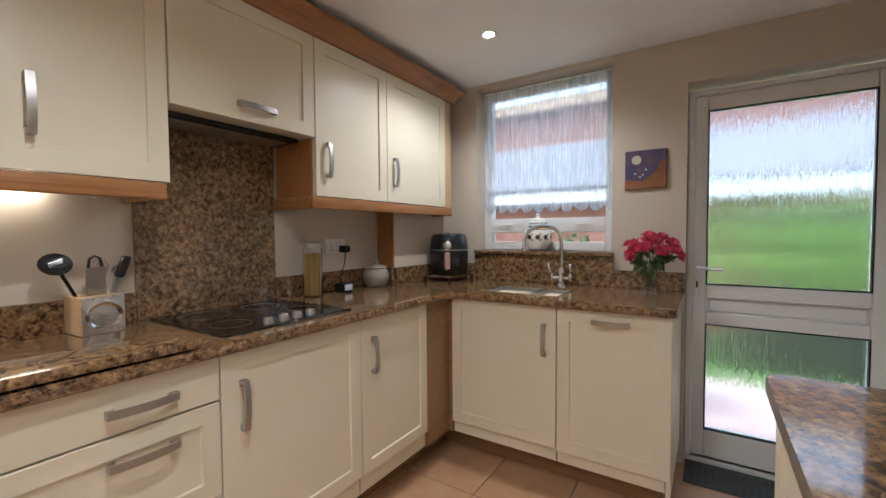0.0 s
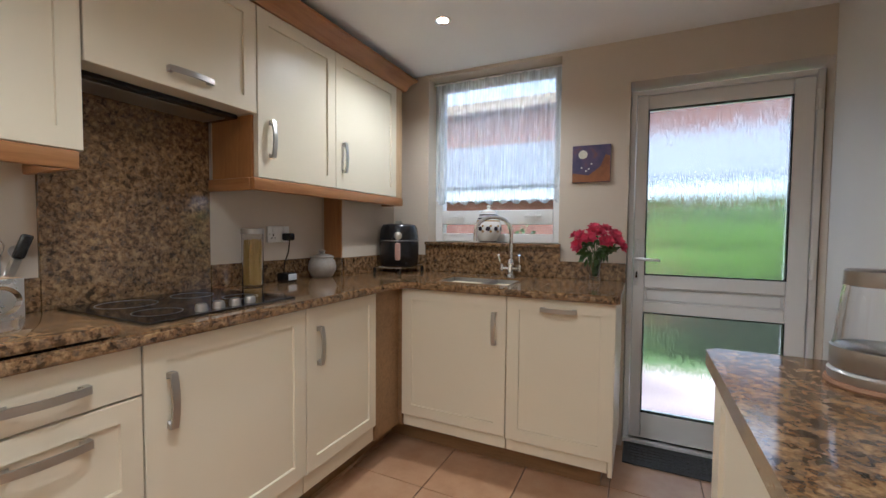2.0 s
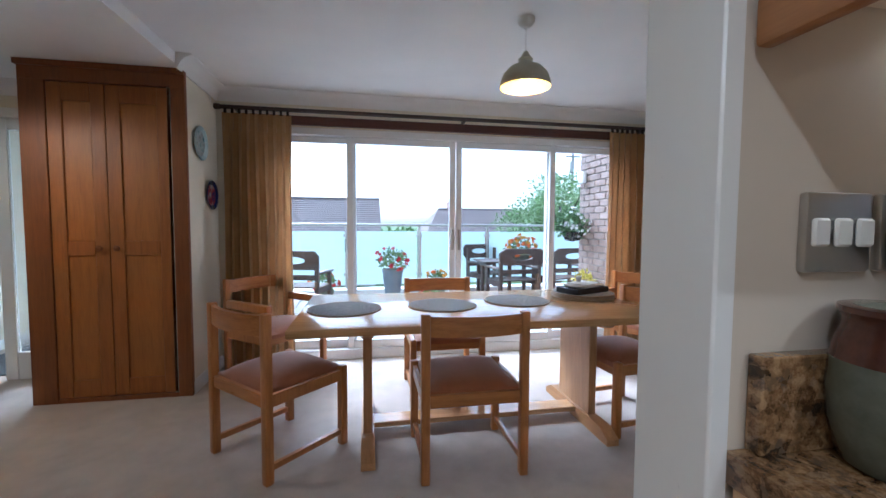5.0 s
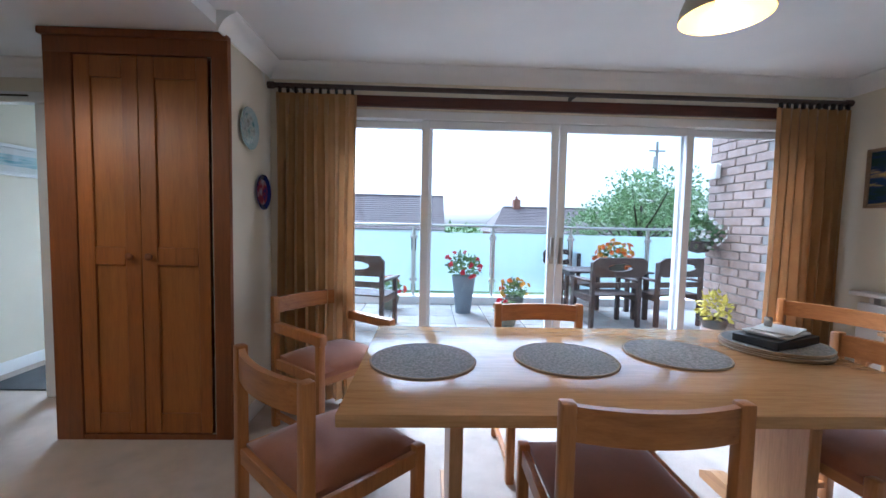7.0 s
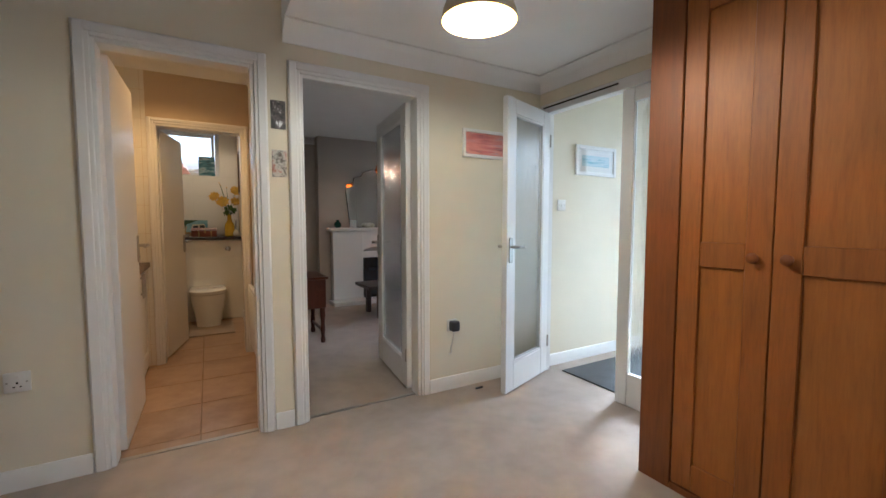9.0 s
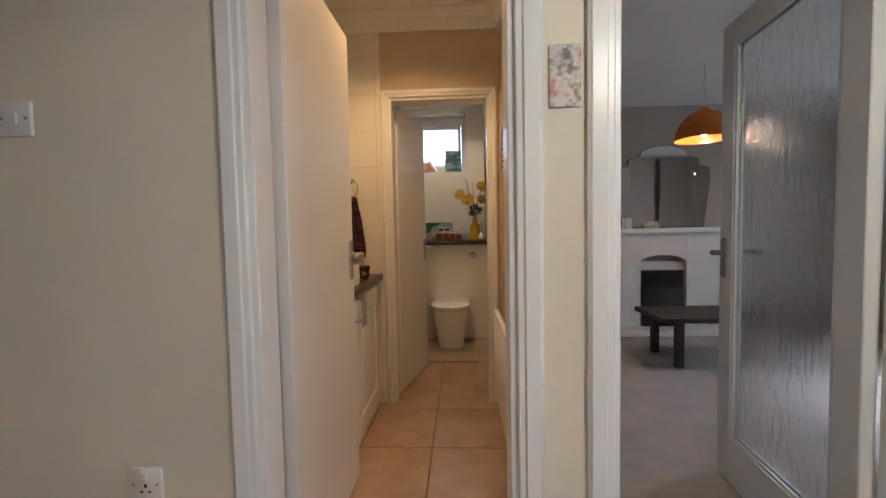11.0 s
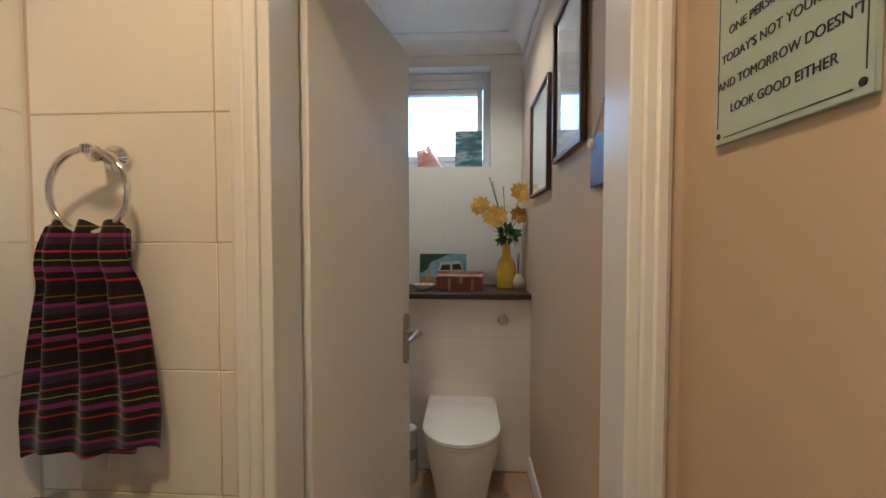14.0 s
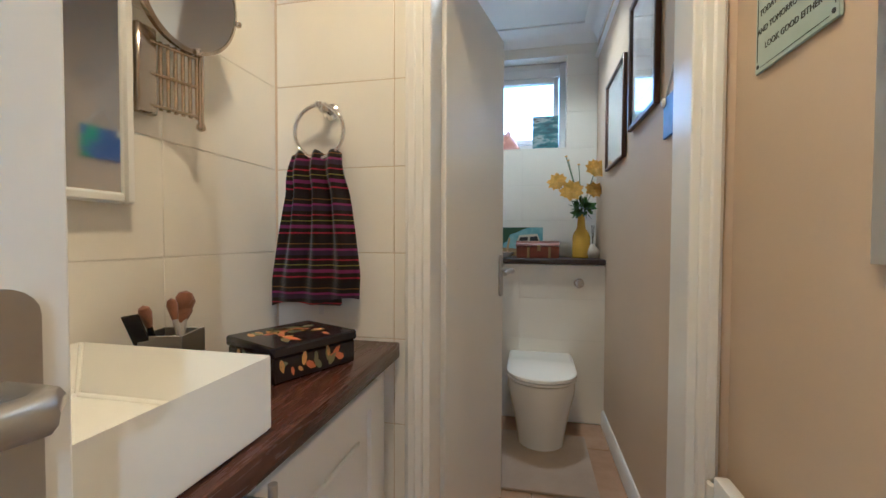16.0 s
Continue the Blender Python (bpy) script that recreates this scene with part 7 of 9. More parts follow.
# ---- lounge ----
level("wall_chimney_breast", WALL_LOUNGE, -6.1, -4.12, -7.6, -7.44, 0, 2.36)
fpc = thing("fireplace", (-4.95, -7.35, 0), "white fireplace surround with an arched opening and black fire", "fireplace")
STONEW = paint("white_stone_surround", (0.78, 0.75, 0.69), 0.5)
part("jamb", box(B(), -4.72, -4.28, -7.44, -7.33, 0.06, 1.04, 0.006), STONEW, fpc)
part("jamb", box(B(), -5.62, -5.18, -7.44, -7.33, 0.06, 1.04, 0.006), STONEW, fpc)
arch = [(-5.18, 1.04), (-5.18, 0.74)] + [(-4.95 - 0.23 * math.cos(math.pi * k / 12), 0.74 + 0.07 * math.sin(math.pi * k / 12)) for k in range(1, 12)] + [(-4.72, 0.74), (-4.72, 1.04)]
part("arch", prism(B(), arch, -7.44, -7.335, "y"), STONEW, fpc)
part("mantel", box(B(), -5.7, -4.22, -7.44, -7.27, 1.041, 1.09, 0.008, 2), STONEW, fpc)
part("hearth", box(B(), -5.66, -4.24, -7.44, -7.15, 0.0, 0.058, 0.006), STONEW, fpc)
part("fire_back", box(B(), -5.18, -4.72, -7.44, -7.40, 0.06, 0.74), STONEW, fpc)
part("stove", box(B(), -5.16, -4.74, -7.40, -7.34, 0.06, 0.65, 0.006), BLACK, fpc)
part("grate", box(box(B(), -5.07, -4.83, -7.34, -7.325, 0.1, 0.24, 0.004), -5.09, -4.81, -7.34, -7.33, 0.46, 0.5, 0.003), glossy("iron", (0.03, 0.03, 0.032), 0.5), fpc)
om = thing("overmantel_mirror", (-4.98, -7.42, 1.092), "stepped fan-shaped mirror standing on the mantel", "mirror")
half_fan = [(0.42, 1.094), (0.48, 1.60), (0.47, 1.72), (0.37, 1.74), (0.36, 1.81), (0.25, 1.84), (0.22, 1.90), (0.08, 1.945)]
fan = [(-4.98 - x, z) for x, z in half_fan] + [(-4.98 + x, z) for x, z in half_fan[::-1]]
part("backing", prism(B(), [(x, z) for x, z in fan], -7.436, -7.425, "y"), BLACK, om)
part("glass", prism(B(), [(-4.98 + (x + 4.98) * 0.985, 1.5 + (z - 1.5) * 0.985 + 0.002) for x, z in fan], -7.424, -7.418, "y"), MIRROR, om, smooth=None)
part("bevel_strip", box(box(B(), -4.66, -4.652, -7.417, -7.415, 1.11, 1.76), -5.308, -5.30, -7.417, -7.415, 1.11, 1.76), CHROME, om)
solid("small_vase", lathe(B(), [(0, 0), (0.03, 0), (0.05, 0.03), (0.05, 0.06), (0.02, 0.09), (0.025, 0.11), (0.015, 0.11), (0, 0.09)], (-4.36, -7.35, 1.091), 28), glossy("dark_green_glaze", (0.015, 0.06, 0.05), 0.12), "small dark green vase on the mantel", "vase")
solid("shell_ornament", lathe(B(), [(0, 0), (0.06, 0.0), (0.08, 0.03), (0.06, 0.06), (0, 0.075)], (-4.83, -7.34, 1.091), 20, None, 1.0, 0.6), mottled("cream_shell", [(0.3, (0.5, 0.45, 0.3)), (0.7, (0.75, 0.72, 0.62))], 18.0, 0.4, 0.2), "cream shell ornament on the mantel", "ornament")
for k, x in enumerate((-4.55, -4.59, -4.62)):
    solid("greeting_card", box(B(), x - 0.014, x + 0.014, -7.36, -7.355, 1.091, 1.2), glossy("pale_card", (0.6, 0.66, 0.7), 0.4), "small pale card standing on the mantel", "card", "cards on the mantel", smooth=None)
cf = thing("coffee_table", (-4.75, -6.45, 0), "low dark wooden coffee table in the lounge", "table")
part("tabletop", box(B(), -5.25, -4.40, -6.72, -6.2, 0.36, 0.40, 0.006), DARKWOOD, cf)
for x in (-5.2, -4.56):
    for y in (-6.67, -6.26):
        part("leg", box(B(), x - 0.03, x + 0.03, y - 0.03, y + 0.03, 0, 0.359, 0.006), DARKWOOD, cf)
bu = thing("bureau", (-3.5, -5.8, 0), "mahogany bureau with turned legs beside the door", "bureau")
part("case", box(B(), -3.74, -3.23, -6.05, -5.55, 0.34, 0.62, 0.006), MAHOG, bu)
part("top", box(B(), -3.76, -3.21, -6.07, -5.53, 0.621, 0.645, 0.006), MAHOG, bu)
for x in (-3.71, -3.26):
    for y in (-6.02, -5.58):
        part("leg", lathe(B(), [(0.02, 0), (0.024, 0.03), (0.016, 0.06), (0.024, 0.12), (0.018, 0.2), (0.026, 0.26), (0.026, 0.339)], (x, y, 0.0005), 16), MAHOG, bu)
part("stretcher", box(B(), -3.72, -3.70, -6.0, -5.6, 0.1, 0.13, 0.003), MAHOG, bu)
lp = thing("pendant_lamp", (-4.75, -6.3, 1.78), "orange dome pendant lamp in the lounge, lit", "pendant lamp", "pendant lamps")
part("shade", lathe(B(), [(0.2, 0), (0.2, 0.03), (0.17, 0.12), (0.1, 0.2), (0.03, 0.22), (0.02, 0.25), (0.01, 0.25), (0.09, 0.19), (0.16, 0.115), (0.195, 0.03), (0.197, 0)], (-4.75, -6.3, 1.78), 40), glossy("orange_enamel", (0.7, 0.19, 0.01), 0.25), lp)
b = B(); tube(b, [(-4.75, -6.3, 2.03), (-4.75, -6.3, 2.36)], 0.004, 8); part("flex", b, PLASTIC, lp)
part("bulb", lathe(B(), [(0, 0.02), (0.03, 0.04), (0.03, 0.07), (0, 0.1)], (-4.75, -6.3, 1.78), 16), glow("lounge_bulb", (1.0, 0.7, 0.35), 3.0), lp)
lamp("lounge_light", "POINT", 1.5, (1.0, 0.7, 0.4), pose(-4.73, -6.3, 1.80), 0.04)
# Unseen window, put in as a daylight source for the lounge.
lw = thing("window_4", (-7.05, -5.9, 0.7), "unseen white-framed window added to let daylight into the lounge", "window", kind="structure")
part("window_frame", ring_x(B(), -7.08, -7.02, -6.9, -4.9, 0.7, 2.1, 0.05), UPVC, lw)
pane("pane", lw, -7.053, -7.047, -6.85, -4.95, 0.75, 2.05)


# ---- wc things ----
def text_part(words, size, m, parent, mat):
    cu_ = bpy.data.curves.new("words", "FONT")
    cu_.body, cu_.size, cu_.align_x, cu_.extrude = words, size, "CENTER", 0.0004
    tmp = new("words", cu_)
    me = bpy.data.meshes.new_from_object(tmp.evaluated_get(bpy.context.evaluated_depsgraph_get()))
    bpy.data.objects.remove(tmp)
    me.transform(Matrix.Translation(-root_of(parent).location) @ m)
    me.materials.clear()
    me.materials.append(mat)
    ob = new("lettering", me)
    ob.parent = parent
    return ob


sg = thing("wall_sign", (-3.11, -5.392, 1.44), "pale green metal sign with dark lettering on a cord", "sign")
part("plate", box(B(), -3.118, -3.112, -5.505, -5.28, 1.44, 1.662, 0.001), mottled("pale_green_enamel", [(0.3, (0.42, 0.52, 0.48)), (0.7, (0.48, 0.57, 0.53))], 10.0, 0.3, 0.05), sg)
SIGN_INK = glossy("sign_ink", (0.02, 0.022, 0.03), 0.4)
LINES = ["I CAN ONLY PLEASE", "ONE PERSON PER DAY.", "TODAY'S NOT YOUR DAY,", "AND TOMORROW DOESN'T", "LOOK GOOD EITHER"]
for k, line in enumerate(LINES):
    text_part(line, 0.0162, pose(-3.1115, -5.393, 1.614 - 0.034 * k, 90, 0, 90), sg, SIGN_INK)
b = B()
for a0, a1, z0, z1 in ((-5.485, -5.3, 1.448, 1.449), (-5.485, -5.3, 1.653, 1.654), (-5.498, -5.497, 1.462, 1.64), (-5.288, -5.287, 1.462, 1.64)):
    box(b, -3.1122, -3.1113, a0, a1, z0, z1)
part("border", b, SIGN_INK, sg, smooth=None)
for y in (-5.495, -5.29):
    for z in (1.452, 1.65):
        part("hole", cyl(B(), (0, 0, 0), 0.004, 0.0012, 12, pose(-3.1122, y, z, 0, 90)), SIGN_INK, sg)
b = B(); tube(b, [(-3.113, -5.485, 1.658), (-3.114, -5.395, 1.71), (-3.113, -5.3, 1.658)], 0.0015, 6); part("cord", b, SIGN_INK, sg)
part("nail", cyl(B(), (0, 0, 0), 0.003, 0.012, 10, pose(-3.119, -5.395, 1.712, 0, 90)), STEEL, sg)

WALN = wood("walnut_frame", (0.12, 0.06, 0.03), (0.07, 0.032, 0.016), "z", 0.35)
framed("framed_print", "x", -3.12, 1, -7.11, -6.65, 1.505, 1.99, WALN, mottled("pale_print", [(0.3, (0.4, 0.5, 0.55)), (0.5, (0.6, 0.64, 0.66)), (0.7, (0.5, 0.46, 0.42))], 4.0, 0.5, 0.05), "narrow dark wood frame with a pale print", 0.016, 0.03)
framed("framed_print", "x", -3.12, 1, -6.545, -6.14, 1.59, 2.13, WALN, mottled("pale_print_warm", [(0.3, (0.55, 0.5, 0.48)), (0.5, (0.66, 0.63, 0.6)), (0.7, (0.4, 0.3, 0.3))], 4.0, 0.5, 0.05), "large dark wood frame with a pale print", 0.02, 0.07)
tg = thing("hanging_plaque", (-3.115, -5.99, 1.44), "blue and green plaque hanging on a ribbon", "plaque")
part("plaque", box(B(), -3.119, -3.11, -6.075, -5.905, 1.447, 1.58, 0.002), mottled("blue_green_print", [(0.35, (0.05, 0.12, 0.4)), (0.52, (0.1, 0.16, 0.5)), (0.6, (0.08, 0.4, 0.2))], 8.0, 0.4, 0.05, 3), tg)
b = B(); tube(b, [(-3.114, -6.065, 1.572), (-3.115, -5.99, 1.665), (-3.114, -5.915, 1.572)], 0.004, 6); part("ribbon", b, LINEN, tg)
part("rosette", lathe(B(), [(0, 0.012), (0.012, 0.008), (0.016, 0)], (0, 0, 0), 14, pose(-3.11, -6.065, 1.567, 0, 90)), CERAMIC, tg)

# towel ring and towel
tr_ = thing("towel_ring", (-2.14, -5.59, 1.47), "chrome towel ring on the tiled wall", "towel ring")
part("rose", lathe(B(), [(0.022, 0), (0.022, 0.006), (0.012, 0.012), (0.01, 0.035), (0.014, 0.045), (0, 0.05)], (0, 0, 0), 24, pose(-2.164, -5.5915, 1.45, -90)), CHROME, tr_)
b = B(); RC, RR = Vector((-2.15, -5.548, 1.39)), 0.068
tube(b, [(RC.x + RR * math.sin(2 * math.pi * k / 36), RC.y, RC.z + RR * math.cos(2 * math.pi * k / 36)) for k in range(36)], 0.0055, 10, True); part("ring", b, CHROME, tr_)
part("knuckle", lathe(B(), [(0, -0.011), (0.009, -0.007), (0.011, 0), (0.009, 0.007), (0, 0.011)], (RC.x, RC.y, RC.z + RR), 16), CHROME, tr_)
D = (0.012, 0.01, 0.014)
TOWEL = striped("striped_towelling", [(0.0, D), (0.12, (0.62, 0.02, 0.07)), (0.15, D), (0.24, (0.32, 0.04, 0.19)), (0.32, D), (0.40, (0.5, 0.42, 0.06)), (0.42, D), (0.52, (0.64, 0.03, 0.08)), (0.55, D), (0.63, (0.06, 0.03, 0.08)), (0.74, (0.36, 0.04, 0.2)), (0.79, D), (0.88, (0.36, 0.15, 0.03)), (0.90, D)], "z", 0.115)
tw = thing("hand_towel", (-2.14, -5.55, 1.0), "dark hand towel with pink, red and yellow stripes on a ring", "towel")
b, grid = B(), []
n, rows = 44, 26
for r in range(rows + 1):
    v = r / rows
    row = []
    for i in range(n + 1):
        u = i / n * 2 - 1
        half = 0.07 + 0.055 * min(1.0, v * 1.2)
        x = -2.144 + u * half + 0.012 * v
        pl_ = math.cos(u * 10.5 + 0.6 * math.sin(3 * v)) * (0.016 + 0.006 * math.sin(4 * v)) * (1 - 0.35 * v)
        y = -5.545 + pl_ * (0.4 + 0.6 * min(1, v * 3)) + 0.012 * math.sin(math.pi * min(1, v * 4)) - 0.006 * v
        zz = 1.338 - 0.388 * v + 0.006 * math.cos(9 * u) * (1 - v) - 0.012 * u * v - (0.006 * math.cos(5 * u) if v > 0.9 else 0)
        row.append(b.verts.new((x, y, zz)))
    grid.append(row)
for r in range(rows):
    for i in range(n):
        b.faces.new((grid[r][i], grid[r][i + 1], grid[r + 1][i + 1], grid[r + 1][i]))
bmesh.ops.solidify(b, geom=b.faces[:], thickness=0.009)
part("front_fall", b, TOWEL, tw, smooth=80)
b2_ = B()
box(b2_, -2.20, -2.10, -5.578, -5.566, 0.94, 1.33, 0.004)
part("back_fall", b2_, TOWEL, tw)
part("label_tag", box(B(), -2.15, -2.135, -5.572, -5.570, 0.915, 0.94), LINEN, tw)

# tissue box on the vanity
TB = pose(-2.197, -5.352, 0.8512, 0, 0, 66) @ Matrix.Diagonal((0.73, 0.98, 0.95, 1.0))
tbx = thing("tissue_box", TB.translation, "dark lacquered box painted with autumn leaves", "box")
LACQ = glossy("dark_lacquer", (0.018, 0.015, 0.018), 0.2)
part("body", local_box(TB, -0.13, 0.13, -0.085, 0.085, 0, 0.05, 0.003), LACQ, tbx)
part("lid", local_box(TB, -0.134, 0.134, -0.089, 0.089, 0.0505, 0.072, 0.004), LACQ, tbx)
AUT = [glossy("leaf_gold", (0.6, 0.34, 0.07), 0.3), glossy("leaf_rust", (0.55, 0.17, 0.05), 0.3), glossy("leaf_sage", (0.2, 0.2, 0.09), 0.3)]
rnd = random.Random(8)
for i in range(54):
    b = B()
    s = rnd.uniform(0.012, 0.026)
    if i < 22:
        o = TB @ pose(rnd.uniform(-0.10, 0.10), rnd.uniform(-0.06, 0.06), 0.0722, 0, 0, rnd.uniform(0, 360))
    elif i < 40:
        o = TB @ pose(0.1302, rnd.uniform(-0.07, 0.07), rnd.uniform(0.012, 0.04), 0, 90, 0) @ pose(0, 0, 0, 0, 0, rnd.uniform(0, 360))
        s *= 0.6
    else:
        o = TB @ pose(rnd.uniform(-0.12, 0.12), 0.0852, rnd.uniform(0.012, 0.04), -90, 0, 0) @ pose(0, 0, 0, 0, 0, rnd.uniform(0, 360))
        s *= 0.6
    pts = [(s * math.cos(2 * math.pi * k / 14) * (1.35 if k == 0 else 1.0), s * (0.5 + 0.08 * (k % 2)) * math.sin(2 * math.pi * k / 14)) for k in range(14)]
    prism(b, pts, 0, 0.0006)
    bmesh.ops.transform(b, matrix=o, verts=b.verts)
    part("painted_leaf", b, AUT[i % 3], tbx)

# brush cup
bc = thing("brush_cup", (-2.06, -5.14, 0.851), "square steel cup of make-up brushes behind the basin", "cup")
BC = pose(-2.06, -5.19, 0.851, 0, 0, 15)
cupb = B()
for a in range(4):
    box(cupb, -0.037, 0.037, -0.037, -0.034, 0, 0.1, 0.001, m=BC @ pose(0, 0, 0, 0, 0, 90 * a))
box(cupb, -0.034, 0.034, -0.034, 0.034, 0, 0.004, m=BC)
part("cup", cupb, STEEL, bc)
BRISTLE = cloth("brush_bristle", (0.26, 0.11, 0.05), (0.13, 0.055, 0.03), 400.0)
for k, (dx, dy, lx_, ly_, h, r) in enumerate(((-0.01, 0.0, 22, 6, 0.1, 0.02), (0.01, -0.015, 12, -4, 0.1, 0.019), (0.0, 0.015, 30, 2, 0.09, 0.018), (0.018, 0.0, -14, 6, 0.085, 0.013), (-0.015, -0.01, 6, 14, 0.09, 0.012))):
    M = BC @ pose(dx, dy, 0.03, lx_, ly_, 0)
    bb = thing("makeup_brush", M.translation, "make-up brush with brown bristles", "brush", "make-up brushes")
    b = B(); tube(b, [(0, 0, 0), (0, 0, h)], 0.005, 8); bmesh.ops.transform(b, matrix=M, verts=b.verts); part("handle", b, BLACK if k % 2 else STEEL, bb)
    b = B(); lathe(b, [(0.005, 0), (r * 0.6, 0.012), (r * 0.8, 0.026), (r * 0.6, 0.036), (0, 0.041)], (0, 0, 0), 16, M @ pose(0, 0, h)); part("bristles", b, BRISTLE, bb)
cm = thing("comb", BC @ Vector((0.02, 0.02, 0.03)), "black comb standing in the cup", "comb")
b = B(); box(b, -0.014, 0.014, -0.002, 0.002, 0.0, 0.115, 0.001, m=BC @ pose(0.02, 0.015, 0.03, -18, 10, 0)); part("body", b, BLACK, cm)

# shaving mirror on a scissor arm
sm = thing("shaving_mirror", (-2.0, -5.2, 1.3), "round chrome shaving mirror on an extending scissor arm", "mirror")
NICK = metal("worn_nickel", (0.55, 0.48, 0.38), 0.2)
part("wall_plate", box(B(), -2.012, -1.9955, -5.215, -5.174, 1.34, 1.498, 0.004), NICK, sm)
for k in range(6):
    b = B()
    tube(b, [(-2.012 - 0.004 * k, -5.219 - 0.0125 * k, 1.352), (-2.012 - 0.004 * k, -5.219 - 0.0125 * k, 1.478)], 0.0035, 8)
    part("bar", b, NICK, sm)
for z0 in (1.358, 1.415, 1.472):
    b = B()
    tube(b, [(-2.01, -5.199, z0), (-2.034, -5.284, z0)], 0.0035, 8)
    part("link", b, NICK, sm)
b = B(); tube(b, [(-2.036, -5.287, 1.338), (-2.036, -5.287, 1.5)], 0.006, 10); part("post", b, NICK, sm)
for z0 in (1.338, 1.49):
    part("end_cap", lathe(B(), [(0, -0.009), (0.008, -0.005), (0.009, 0), (0.008, 0.005), (0, 0.009)], (-2.036, -5.287, z0), 14), NICK, sm)
SM = pose(-2.05, -5.252, 1.574, 0, 82, -8)
part("rim", lathe(B(), [(0.095, -0.008), (0.102, -0.004), (0.102, 0.006), (0.095, 0.01)], (0, 0, 0), 40, SM), NICK, sm)
part("glass", lathe(B(), [(0, -0.006), (0.095, -0.006), (0.095, 0.007), (0, 0.007)], (0, 0, 0), 40, SM), MIRROR, sm)
for q in (-1, 1):
    part("pivot_knob", lathe(B(), [(0, -0.008), (0.007, -0.004), (0.008, 0), (0.007, 0.004), (0, 0.008)], tuple(SM @ Vector((0, q * 0.108, 0))), 12), NICK, sm)
b = B(); tube(b, [(-2.036, -5.287, 1.488), (-2.044, -5.275, 1.484), (-2.046, -5.262, 1.476)], 0.005, 8); part("joint", b, NICK, sm)
# mirror cabinet above the basin
mc = thing("bathroom_mirror", (-1.985, -4.95, 1.18), "tall wall mirror in a narrow white frame", "mirror")
part("frame", ring_x(B(), -2.016, -1.9958, -5.165, -4.7, 1.175, 1.9, 0.018), GLOSS, mc)
part("glass", box(B(), -2.008, -1.998, -5.147, -4.718, 1.193, 1.882), MIRROR, mc, smooth=None)

# shelf things
SZ = 0.9935
yv = thing("flower_vase", (-3.005, -7.38, SZ), "yellow bottle vase of yellow silk roses", "flowers")
part("vase", lathe(B(), [(0, 0), (0.05, 0), (0.056, 0.006), (0.056, 0.13), (0.048, 0.16), (0.027, 0.19), (0.022, 0.27), (0.028, 0.28), (0.02, 0.28), (0.016, 0.2), (0, 0.18)], (-3.005, -7.38, SZ), 32), glossy("yellow_glaze", (0.66, 0.42, 0.02), 0.15), yv)
YEL = leaf_mat("yellow_petal", (0.68, 0.42, 0.05))
rnd = random.Random(21)
stems, fl, lf = B(), B(), B()
base = Vector((-3.005, -7.38, SZ + 0.27))
for d, r, yel in (((0.155, 0.04, 0.215), 0.072, True), ((0.07, 0.07, 0.15), 0.085, True), ((-0.075, 0.05, 0.29), 0.075, True), ((-0.07, 0.03, 0.16), 0.066, True), ((0.10, 0.0, 0.385), 0.012, False), ((0.085, 0.0, 0.36), 0.01, False), ((0.02, 0.0, 0.33), 0.01, False)):
    d = Vector(d)
    tip = base + d
    tube(stems, [base - Vector((0, 0, 0.06)), base + d * 0.45 + Vector((0, 0, 0.02)), tip], 0.0022, 6)
    if yel:
        face = Vector((d.x * 1.5, 0.8, 0.35))
        for layer in range(6):
            bloom(fl, tip + face.normalized() * (0.005 * layer - 0.012), face, r * (1.0 - 0.13 * layer), rnd, 1, 9 - layer)
    else:
        bloom(fl, tip, Vector((0, 0.5, 1)), 0.014, rnd, 2, 6)
bush(lf, base + Vector((-0.01, 0.02, 0.05)), (0.06, 0.05, 0.05), 80, 0.05, rnd)
part("stem", stems, LEAF, yv, kind="stuff")
part("blossom", fl, YEL, yv, "yellow silk petals", kind="stuff", smooth=None)
part("foliage", lf, LEAF, yv, kind="stuff", smooth=None)
dv = thing("reed_diffuser", (-3.074, -7.36, SZ), "small cream gourd-shaped reed diffuser", "diffuser")
part("bottle", lathe(B(), [(0, 0), (0.03, 0), (0.042, 0.02), (0.04, 0.05), (0.022, 0.075), (0.01, 0.088), (0, 0.088)], (-3.074, -7.36, SZ), 28), glossy("cream_glaze", (0.62, 0.55, 0.4), 0.3), dv)
for k in range(3):
    b = B(); tube(b, [(-3.074, -7.36, SZ + 0.085), (-3.074 + 0.008 * (k - 1), -7.36, SZ + 0.21)], 0.0016, 6); part("reed", b, DARKWOOD, dv)
cs = thing("treasure_chest", (-2.73, -7.30, SZ), "small wooden chest with brass straps on the shelf", "box")
WCH = wood("red_chest_wood", (0.2, 0.055, 0.025), (0.12, 0.03, 0.014), "x", 0.35)
part("body", box(B(), -2.86, -2.595, -7.36, -7.24, SZ + 0.001, SZ + 0.075, 0.003), WCH, cs)
part("lid", prism(B(), [(-7.362 + 0.062 - 0.062 * math.cos(math.pi * k / 8), SZ + 0.077 + 0.032 * math.sin(math.pi * k / 8)) for k in range(9)], -2.862, -2.593, "x"), WCH, cs)
for x in (-2.8, -2.67):
    part("strap", box(B(), x - 0.008, x + 0.008, -7.364, -7.236, SZ + 0.0015, SZ + 0.07, 0.002), metal("old_brass", (0.45, 0.32, 0.14), 0.35), cs)
part("hasp", box(B(), -2.745, -2.725, -7.238, -7.233, SZ + 0.045, SZ + 0.08, 0.001), metal("old_brass", (0.45, 0.32, 0.14), 0.35), cs)
cd = thing("picture_card", (-2.66, -7.46, SZ), "seaside card with an orange van leaning on the wall", "card")
